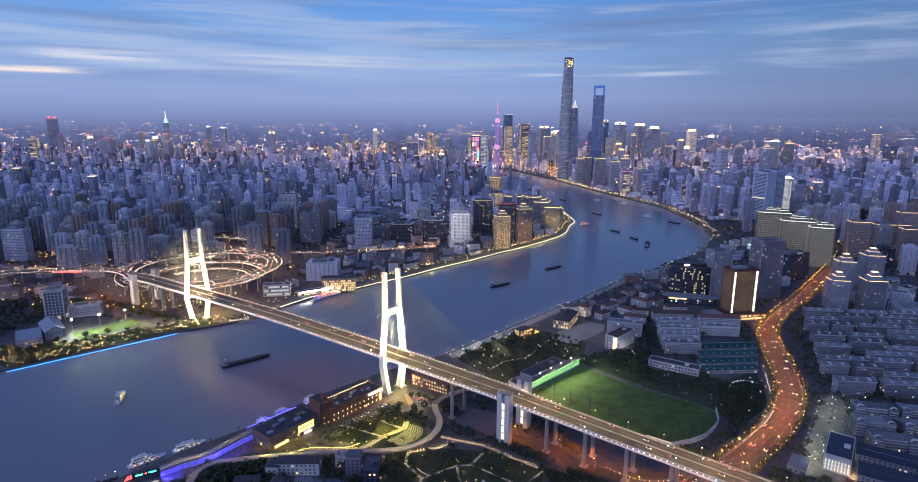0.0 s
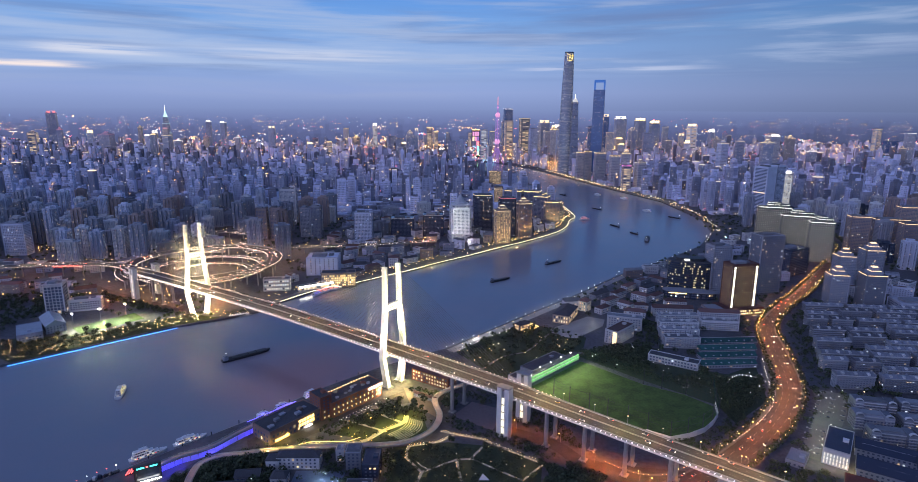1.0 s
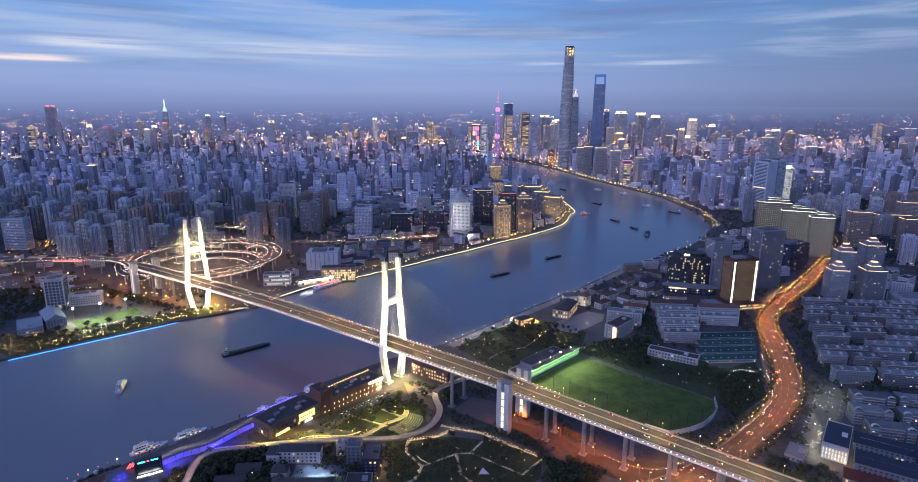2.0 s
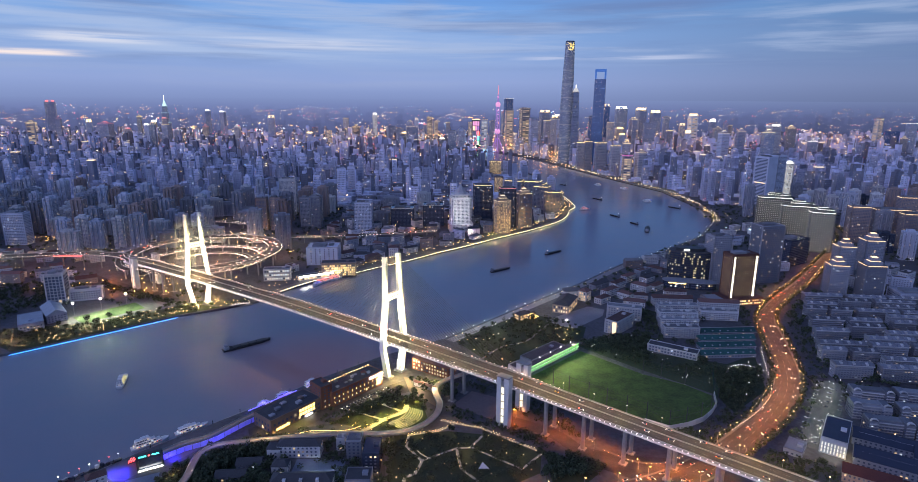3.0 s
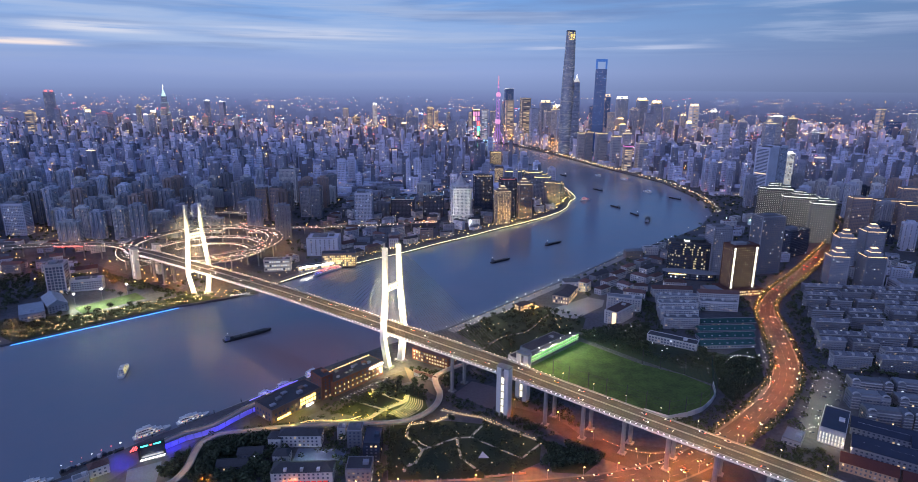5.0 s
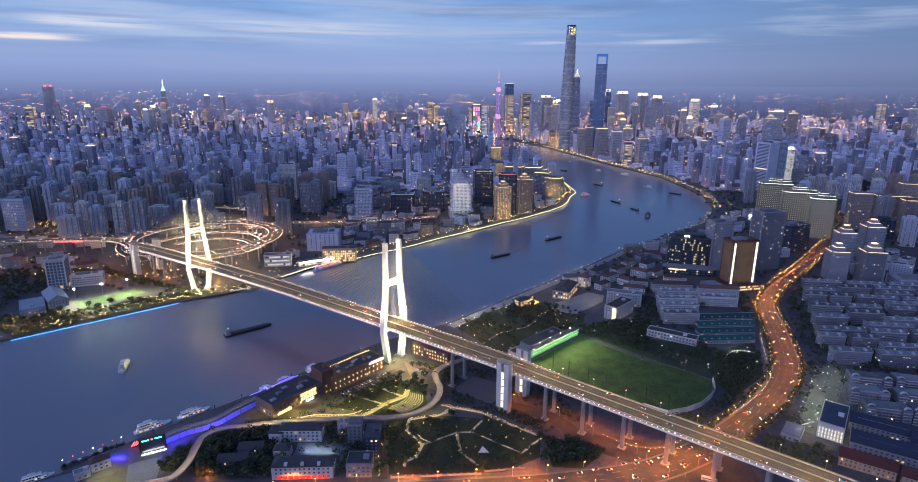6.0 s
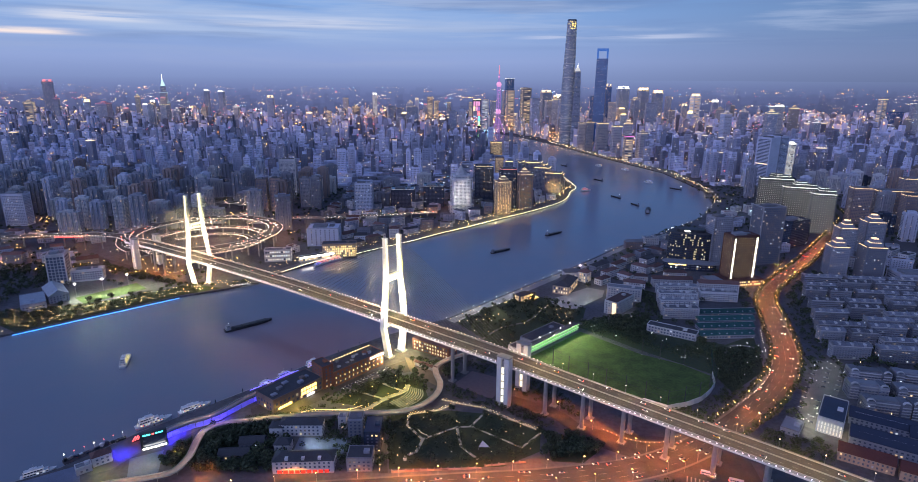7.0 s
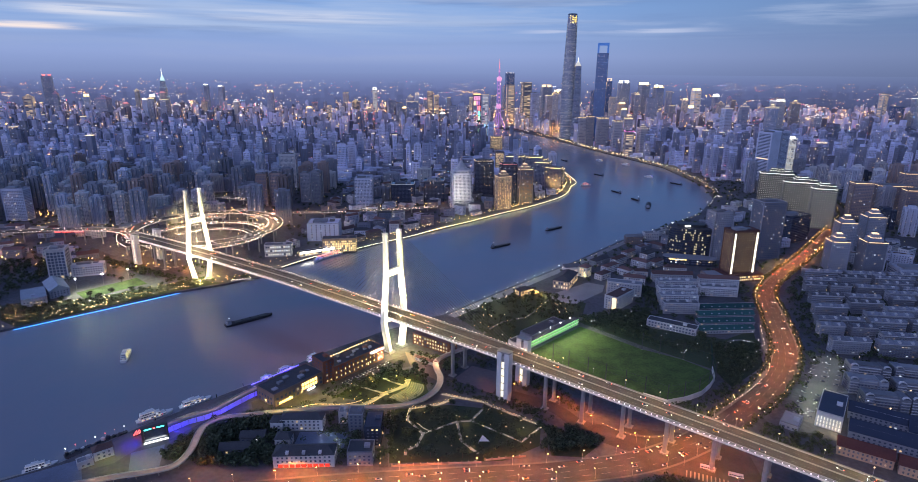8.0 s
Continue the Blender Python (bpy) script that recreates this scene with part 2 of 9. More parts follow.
win_office = window_mat("office_window", 0.20, (1.0, 0.72, 0.36), (0.85, 0.92, 1.0), 1.2, spread=1.3, skew=2.5)
win_gold = window_mat("gold_window", 0.72, (1.0, 0.68, 0.32), (1.0, 0.76, 0.45), 1.0, spread=0.7)
win_white = window_mat("white_window", 0.88, (1.0, 0.93, 0.78), (0.92, 0.97, 1.0), 0.75, spread=0.25)
win_lit = window_mat("lit_window", 1.1, (1.0, 0.93, 0.75), (1.0, 0.96, 0.85), 0.9, spread=0.2)
win_sky = window_mat("skyline_window", 0.30, (1.0, 0.78, 0.45), (0.95, 0.92, 1.0), 1.3, spread=1.2, skew=2.0, glass=(0.20, 0.22, 0.30))
win_dark = window_mat("dark_window", 0.05, (1.0, 0.66, 0.32), (0.80, 0.88, 1.0), 1.5)
win_red = window_mat("red_window", 0.55, (1.0, 0.30, 0.12), (1.0, 0.45, 0.2), 1.3)
far_lights = window_mat("far_lights", 1.1, (1.0, 0.74, 0.50), (0.85, 0.88, 1.0), 7.5, spread=1.3, skew=3.0)
far_gold = window_mat("far_gold_lights", 1.1, (1.0, 0.40, 0.09), (1.0, 0.56, 0.22), 15, spread=1.3, skew=2.5)
far_signs = window_mat("far_signs", 1.1, (1.0, 0.12, 0.16), (0.3, 0.6, 1.0), 9.0, spread=1.3, skew=2.0)


def water_mat():
    m = bpy.data.materials.new("river_water")
    m.use_nodes = True
    nt = m.node_tree
    b = nt.nodes["Principled BSDF"]
    L = nt.links.new
    geo = nt.nodes.new("ShaderNodeNewGeometry")
    big, fine = nt.nodes.new("ShaderNodeTexNoise"), nt.nodes.new("ShaderNodeTexNoise")
    big.inputs["Scale"].default_value, big.inputs["Detail"].default_value, big.inputs["Roughness"].default_value = 0.005, 9, 0.68
    fine.inputs["Scale"].default_value, fine.inputs["Detail"].default_value = 0.25, 4
    L(geo.outputs["Position"], big.inputs["Vector"])
    L(geo.outputs["Position"], fine.inputs["Vector"])
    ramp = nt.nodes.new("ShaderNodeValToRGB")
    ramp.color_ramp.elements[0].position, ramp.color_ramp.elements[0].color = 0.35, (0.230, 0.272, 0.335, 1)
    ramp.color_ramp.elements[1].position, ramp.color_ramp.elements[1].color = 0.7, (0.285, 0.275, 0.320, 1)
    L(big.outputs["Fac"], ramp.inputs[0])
    # red-brown tint in a round, soft-edged patch off the near bank
    tint_reach, edge, tint_mix = nt.nodes.new("ShaderNodeVectorMath"), nt.nodes.new("ShaderNodeMapRange"), nt.nodes.new("ShaderNodeMix")
    tint_reach.operation = "DISTANCE"
    tint_reach.inputs[1].default_value = (-190, 690, 0)
    L(geo.outputs["Position"], tint_reach.inputs[0])
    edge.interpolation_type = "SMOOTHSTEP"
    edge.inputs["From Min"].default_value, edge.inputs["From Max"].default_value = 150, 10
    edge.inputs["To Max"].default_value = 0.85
    L(tint_reach.outputs["Value"], edge.inputs["Value"])
    tint_mix.data_type = "RGBA"
    L(edge.outputs[0], tint_mix.inputs[0])
    L(ramp.outputs[0], tint_mix.inputs[6])
    tint_mix.inputs[7].default_value = (0.44, 0.235, 0.225, 1)
    L(tint_mix.outputs[2], b.inputs["Base Color"])
    bp = nt.nodes.new("ShaderNodeBump")
    bp.inputs["Strength"].default_value, bp.inputs["Distance"].default_value = 0.22, 0.5
    L(fine.outputs["Fac"], bp.inputs["Height"])
    L(bp.outputs[0], b.inputs["Normal"])
    b.inputs["Roughness"].default_value, b.inputs["IOR"].default_value = 0.16, 1.33
    return m


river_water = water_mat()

# ------------------------------------------------------------------ mesh building


class Shape:
    """Collects the corners and faces of one mesh."""

    def __init__(self):
        self.v, self.f = [], []

    def prism(self, outline, z0, z1, top=1.0, cap=True):
        """An upright prism over an outline that runs anticlockwise; top: scale of its upper end about the middle."""
        n, k = len(outline), len(self.v)
        mx, my = sum(p[0] for p in outline) / n, sum(p[1] for p in outline) / n
        self.v += [(x, y, z0) for x, y in outline] + [(mx + (x - mx) * top, my + (y - my) * top, z1) for x, y in outline]
        self.f += [(k + i, k + (i + 1) % n, k + n + (i + 1) % n, k + n + i) for i in range(n)]
        if cap:
            self.f += [tuple(k + n + i for i in range(n)), tuple(k + n - 1 - i for i in range(n))]
        return self

    def box(self, x, y, z0, w, d, h, turn=0.0, top=1.0):
        return self.prism(rect(x, y, w, d, turn), z0, z0 + h, top)

    def slant(self, a, b, wa, wb):
        """A four-sided bar from point a to point b, w wide across x and y at its ends."""
        k = len(self.v)
        for p, (w, d) in ((a, wa), (b, wb)):
            self.v += [(p[0] - w, p[1] - d, p[2]), (p[0] + w, p[1] - d, p[2]), (p[0] + w, p[1] + d, p[2]), (p[0] - w, p[1] + d, p[2])]
        self.f += [(k + i, k + (i + 1) % 4, k + 4 + (i + 1) % 4, k + 4 + i) for i in range(4)] + [(k + 3, k + 2, k + 1, k), (k + 4, k + 5, k + 6, k + 7)]
        return self

    def tube(self, a, b, r, sides=5, r2=None):
        a, b = Vector(a), Vector(b)
        d = (b - a).normalized()
        u = d.orthogonal().normalized()
        w = d.cross(u)
        k, r2 = len(self.v), r if r2 is None else r2
        for p, q in ((a, r), (b, r2)):
            self.v += [tuple(p + (u * math.cos(i * math.tau / sides) + w * math.sin(i * math.tau / sides)) * q) for i in range(sides)]
        self.f += [(k + i, k + (i + 1) % sides, k + sides + (i + 1) % sides, k + sides + i) for i in range(sides)]
        self.f += [tuple(k + sides - 1 - i for i in range(sides)), tuple(k + sides + i for i in range(sides))]
        return self

    def ball(self, p, r, rings=4, sides=8, squash=1.0):
        k = len(self.v)
        self.v.append((p[0], p[1], p[2] - r * squash))
        for i in range(1, rings):
            a = -math.pi / 2 + math.pi * i / rings
            self.v += [(p[0] + r * math.cos(a) * math.cos(j * math.tau / sides), p[1] + r * math.cos(a) * math.sin(j * math.tau / sides), p[2] + r * math.sin(a) * squash) for j in range(sides)]
        self.v.append((p[0], p[1], p[2] + r * squash))
        last = len(self.v) - 1
        for j in range(sides):
            n = (j + 1) % sides
            self.f.append((k, k + 1 + n, k + 1 + j))
            self.f.append((last, last - sides + j, last - sides + n))
            for i in range(rings - 2):
                o = k + 1 + i * sides
                self.f.append((o + j, o + n, o + sides + n, o + sides + j))
        return self

    def strip(self, left, right, thick):
        """A slab between two lines of points, thick metres deep."""
        n, k = len(left), len(self.v)
        for a, b in zip(left, right):
            self.v += [tuple(a), tuple(b), (b[0], b[1], b[2] - thick), (a[0], a[1], a[2] - thick)]
        for i in range(n - 1):
            p, q = k + 4 * i, k + 4 * i + 4
            self.f += [(p, p + 1, q + 1, q), (p + 1, p + 2, q + 2, q + 1), (p + 2, p + 3, q + 3, q + 2), (p + 3, p, q, q + 3)]
        self.f += [(k, k + 3, k + 2, k + 1), (k + 4 * n - 4, k + 4 * n - 3, k + 4 * n - 2, k + 4 * n - 1)]
        return self

    def panes(self, outline, z0, z1, step, floor, wide, tall, proud=0.12, skip=()):
        """Window panes in rows on the faces of a prism; each is an island of its own."""
        n = len(outline)
        for i in range(n):
            if i in skip:
                continue
            (ax, ay), (bx, by) = outline[i], outline[(i + 1) % n]
            ln = math.hypot(bx - ax, by - ay)
            cols = int((ln - 0.6) / step)
            rows = int((z1 - z0) / floor)
            if cols < 1:
                continue
            ux, uy = (bx - ax) / ln, (by - ay) / ln
            ox, oy = uy * proud, -ux * proud
            gap = (ln - cols * step) / 2
            for c in range(cols):
                s = gap + (c + 0.5) * step
                for r in range(rows):
                    z = z0 + (r + 0.5) * floor
                    k = len(self.v)
                    for ds, dz in ((-wide / 2, -tall / 2), (wide / 2, -tall / 2), (wide / 2, tall / 2), (-wide / 2, tall / 2)):
                        self.v.append((ax + ux * (s + ds) + ox, ay + uy * (s + ds) + oy, z + dz))
                    self.f.append((k, k + 1, k + 2, k + 3))
        return self

    def make(self, name, material, parent=None, label="", smooth=False):
        me = bpy.data.meshes.new(name)
        me.from_pydata(self.v, [], self.f)
        me.materials.append(material)
        if smooth:
            me.polygons.foreach_set("use_smooth", [True] * len(me.polygons))
        me.update()
        ob = new(name, me)
        ob.parent = parent
        if label:
            ob["label"] = label
        return ob


def rect(x, y, w, d, turn=0.0):
    c, s = math.cos(radians(turn)), math.sin(radians(turn))
    return [(x + px * w / 2 * c - py * d / 2 * s, y + px * w / 2 * s + py * d / 2 * c) for px, py in ((-1, -1), (1, -1), (1, 1), (-1, 1))]


def thing(name, label, category, at=(0, 0, 0), turn=0.0, group="", kind=""):
    ob = new(name)
    ob.matrix_basis = pose(*at, 0, 0, turn)
    return tagged(ob, label, category, group, kind)


def piece(name, mesh_of, parent, m):
    """Another part on the mesh of one already made."""
    ob = new(name, mesh_of.data)
    ob.parent = parent
    ob.matrix_basis = m
    return ob


def inside(p, poly):
    x, y = p
    hit = False
    for i in range(len(poly)):
        (x0, y0), (x1, y1) = poly[i - 1], poly[i]
        if (y0 > y) != (y1 > y) and x < (x1 - x0) * (y - y0) / (y1 - y0) + x0:
            hit = not hit
    return hit


def path_distance(p, path):
    best = 1e9
    for (ax, ay), (bx, by) in zip(path, path[1:]):
        dx, dy = bx - ax, by - ay
        t = max(0, min(1, ((p[0] - ax) * dx + (p[1] - ay) * dy) / (dx * dx + dy * dy + 1e-9)))
        best = min(best, math.hypot(p[0] - ax - t * dx, p[1] - ay - t * dy))
    return best


def smooth_path(points, step=8.0):
    """A rounded line through the points, with corners every few metres."""
    pts = [Vector(p) for p in points]
    out = []
    for i in range(len(pts) - 1):
        p0, p1, p2, p3 = pts[max(i - 1, 0)], pts[i], pts[i + 1], pts[min(i + 2, len(pts) - 1)]
        n = max(2, int((p2 - p1).length / step))
        for k in range(n):
            t = k / n
            out.append(0.5 * (2 * p1 + (p2 - p0) * t + (2 * p0 - 5 * p1 + 4 * p2 - p3) * t * t + (3 * p1 - p0 - 3 * p2 + p3) * t ** 3))
    out.append(pts[-1])
    return out


def offset(path, side):
    """The line that runs side metres to the right of a path, level."""
    out = []
    for i, p in enumerate(path):
        d = path[min(i + 1, len(path) - 1)] - path[max(i - 1, 0)]
        d = Vector((d.y, -d.x, 0)).normalized()
        out.append(p + d * side)
    return out


def lamp_light(name, at, power, colour, size=1.0, cone=165, blend=0.35):
    """A shaded lamp that throws its light downward."""
    li = new(name, bpy.data.lights.new(name, "SPOT"))
    li.data.energy, li.data.color, li.data.shadow_soft_size, li.data.spot_size, li.data.spot_blend = power, colour, size * 0.4, radians(cone), blend
    li.location = at
    return li


def spot_light(name, at, target, power, colour, degrees, size=0.5, blend=0.5):
    li = new(name, bpy.data.lights.new(name, "SPOT"))
    li.data.energy, li.data.color, li.data.spot_size, li.data.spot_blend, li.data.shadow_soft_size = power, colour, radians(degrees), blend, size
    li.matrix_world = look(at, target)
    return li


# ------------------------------------------------------------------ river and land
LAND = 3.0
WEST = [(-600, 704), (-550, 744), (-498, 793), (-439, 848), (-380, 883), (-335, 918), (-312, 970), (-266, 1035), (-218, 1070), (-168, 1119),
        (-103, 1181), (-44, 1246), (22, 1311), (95, 1390), (176, 1471), (270, 1585), (314, 1670), (340, 1763), (372, 1846), (371, 2019),
        (361, 2153), (346, 2355), (295, 2535), (223, 2766), (167, 3015), (155, 3284), (120, 3560), (0, 3760), (-250, 3980), (-700, 4150)]
EAST = [(-382, 408), (-347, 432), (-303, 490), (-227, 569), (-160, 650), (-102, 706), (-51, 746), (-19, 767), (92, 889), (225, 1031), (335, 1160), (457, 1269), (604, 1423),
        (709, 1599), (763, 1798), (760, 2170), (641, 2592), (476, 3272), (360, 3620), (230, 3860), (-100, 4100), (-600, 4290)]
west_land = [(-3000, -1200)] + WEST + [(-2000, 4300), (-6000, 4300), (-6000, -1200)]
east_land = [(-1400, -1200), (-700, 60)] + EAST + [(-2000, 4450), (-6000, 4450), (-6000, 4960), (6000, 4960), (6000, -1200)]

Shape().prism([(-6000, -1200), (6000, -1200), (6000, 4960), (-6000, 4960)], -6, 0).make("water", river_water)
tagged(bpy.data.objects["water"], "wide dark blue river at dusk with faint ripples", "river", kind="structure")


def land(name, outline, label):
    bm = bmesh.new()
    vs = [bm.verts.new((x, y, LAND)) for x, y in outline]
    face = bm.faces.new(vs)
    if face.normal.z < 0 or sum((a[0] * b[1] - b[0] * a[1]) for a, b in zip(outline, outline[1:] + outline[:1])) < 0:
        face.normal_flip()
    ext = bmesh.ops.extrude_face_region(bm, geom=[face])
    bmesh.ops.translate(bm, verts=[g for g in ext["geom"] if isinstance(g, bmesh.types.BMVert)], vec=(0, 0, -8))
    bmesh.ops.recalc_face_normals(bm, faces=bm.faces)
    bmesh.ops.triangulate(bm, faces=[f for f in bm.faces if len(f.verts) > 4])
    me = bpy.data.meshes.new(name)
    bm.to_mesh(me)
    bm.free()
    me.materials.append(soil)
    return tagged(new(name, me), label, "ground", kind="structure")


land("ground_west", west_land, "flat dark built-up ground of the west river bank")
land("ground_east", east_land, "flat dark built-up ground of the east river bank")


def backdrop():
    # glowing wall; haze is painted as a ramp from dark foot to pale top
    m = bpy.data.materials.new("painted_far_haze")
    m.use_nodes = True
    nt = m.node_tree
    nt.nodes.clear()
    out, em = nt.nodes.new("ShaderNodeOutputMaterial"), nt.nodes.new("ShaderNodeEmission")
    geo, sep, ramp = nt.nodes.new("ShaderNodeNewGeometry"), nt.nodes.new("ShaderNodeSeparateXYZ"), nt.nodes.new("ShaderNodeValToRGB")
    L = nt.links.new
    L(geo.outputs["Position"], sep.inputs[0])
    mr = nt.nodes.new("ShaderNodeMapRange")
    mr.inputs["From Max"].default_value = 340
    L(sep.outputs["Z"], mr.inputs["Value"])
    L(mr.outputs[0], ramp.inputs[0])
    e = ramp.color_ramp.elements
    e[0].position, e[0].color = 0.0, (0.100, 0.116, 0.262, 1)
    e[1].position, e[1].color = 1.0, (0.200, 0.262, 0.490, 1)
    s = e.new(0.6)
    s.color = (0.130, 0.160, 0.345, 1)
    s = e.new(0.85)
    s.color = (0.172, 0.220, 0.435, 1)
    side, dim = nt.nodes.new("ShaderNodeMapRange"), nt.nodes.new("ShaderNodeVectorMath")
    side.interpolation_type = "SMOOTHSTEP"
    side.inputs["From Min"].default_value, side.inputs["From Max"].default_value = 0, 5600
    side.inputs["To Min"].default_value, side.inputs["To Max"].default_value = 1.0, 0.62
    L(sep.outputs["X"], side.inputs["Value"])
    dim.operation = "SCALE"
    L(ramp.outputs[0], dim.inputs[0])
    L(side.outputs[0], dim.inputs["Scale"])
    # hazy rows of roofs, painted as darker steps one behind the other
    last = dim.outputs[0]
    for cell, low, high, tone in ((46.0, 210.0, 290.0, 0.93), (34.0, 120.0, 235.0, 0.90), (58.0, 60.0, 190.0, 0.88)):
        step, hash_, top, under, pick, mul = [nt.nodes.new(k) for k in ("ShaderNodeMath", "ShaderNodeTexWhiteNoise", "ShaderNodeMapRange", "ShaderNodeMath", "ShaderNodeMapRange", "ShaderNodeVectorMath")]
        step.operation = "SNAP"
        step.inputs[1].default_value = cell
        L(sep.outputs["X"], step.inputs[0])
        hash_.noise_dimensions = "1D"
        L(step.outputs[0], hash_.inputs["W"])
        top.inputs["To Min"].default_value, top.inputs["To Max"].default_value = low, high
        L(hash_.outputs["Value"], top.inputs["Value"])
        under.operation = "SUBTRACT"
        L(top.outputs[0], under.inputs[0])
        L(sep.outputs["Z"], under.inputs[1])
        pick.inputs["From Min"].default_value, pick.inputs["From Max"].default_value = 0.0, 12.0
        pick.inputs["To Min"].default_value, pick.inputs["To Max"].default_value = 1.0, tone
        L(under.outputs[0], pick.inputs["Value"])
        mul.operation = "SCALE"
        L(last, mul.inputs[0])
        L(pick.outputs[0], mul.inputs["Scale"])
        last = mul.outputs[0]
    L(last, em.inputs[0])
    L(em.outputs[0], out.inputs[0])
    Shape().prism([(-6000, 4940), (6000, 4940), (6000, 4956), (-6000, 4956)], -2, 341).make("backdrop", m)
    tagged(bpy.data.objects["backdrop"], "glowing backdrop painted as blue evening haze over the distant city", "backdrop", kind="structure")


backdrop()


def horizon_lights():
    """Lights of the city beyond, along the foot of the haze."""
    rnd = random.Random(77)
    for nm, m, n in (("horizon_lights", far_lights, 560), ("horizon_lights", far_gold, 420), ("horizon_lights", far_signs, 160)):
        sh = Shape()
        for _ in range(n):
            z = 60 + 225 * rnd.random() ** 0.8
            s = rnd.uniform(2.0, 4.2) * (1.15 - z / 420)
            cx = rnd.uniform(-4200, 4200)
            for _ in range(rnd.choice((1, 1, 2, 5))):
                sh.box(cx, 4928, z + rnd.uniform(-4, 4), s * rnd.choice((1, 1, 1.5, 3)), 0.5, s)
                cx += rnd.uniform(6, 24)
        tagged(sh.make(nm, m), "tiny lights of the hazy city on the horizon", "lights", kind="stuff")


horizon_lights()

# ------------------------------------------------------------------ the cable-stayed bridge
U, V2, TOWER = Vector((0.8139, -0.5810, 0)), Vector((0.5810, 0.8139, 0)), Vector((-78.7, 657.0, 0))
SPAN = 422.0


def on_bridge(s, side, z):
    return TOWER + U * s + V2 * side + Vector((0, 0, z))


def deck_z(s):
    """Height of the roadway at s metres from the near tower, rising over the river."""
    knots = [(-640, 43.0), (-591, 46.5), (-422, 50.8), (-211, 53.5), (0, 50.8), (168, 46.5), (300, 40.3), (400, 36.0), (520, 30.0), (700, 21.0)]
    for (a, za), (b, zb) in zip(knots, knots[1:]):
        if s <= b:
            t = (s - a) / (b - a)
            return za + (zb - za) * t
    return knots[-1][1]


def deck_sides(s):
    return (-15.0, 15.0) if s < 150 else (-15.0, 12.0) if s > 200 else (-15.0, 15.0 - 3.0 * (s - 150) / 50)


BRIDGE_TURN = math.degrees(math.atan2(U.y, U.x))


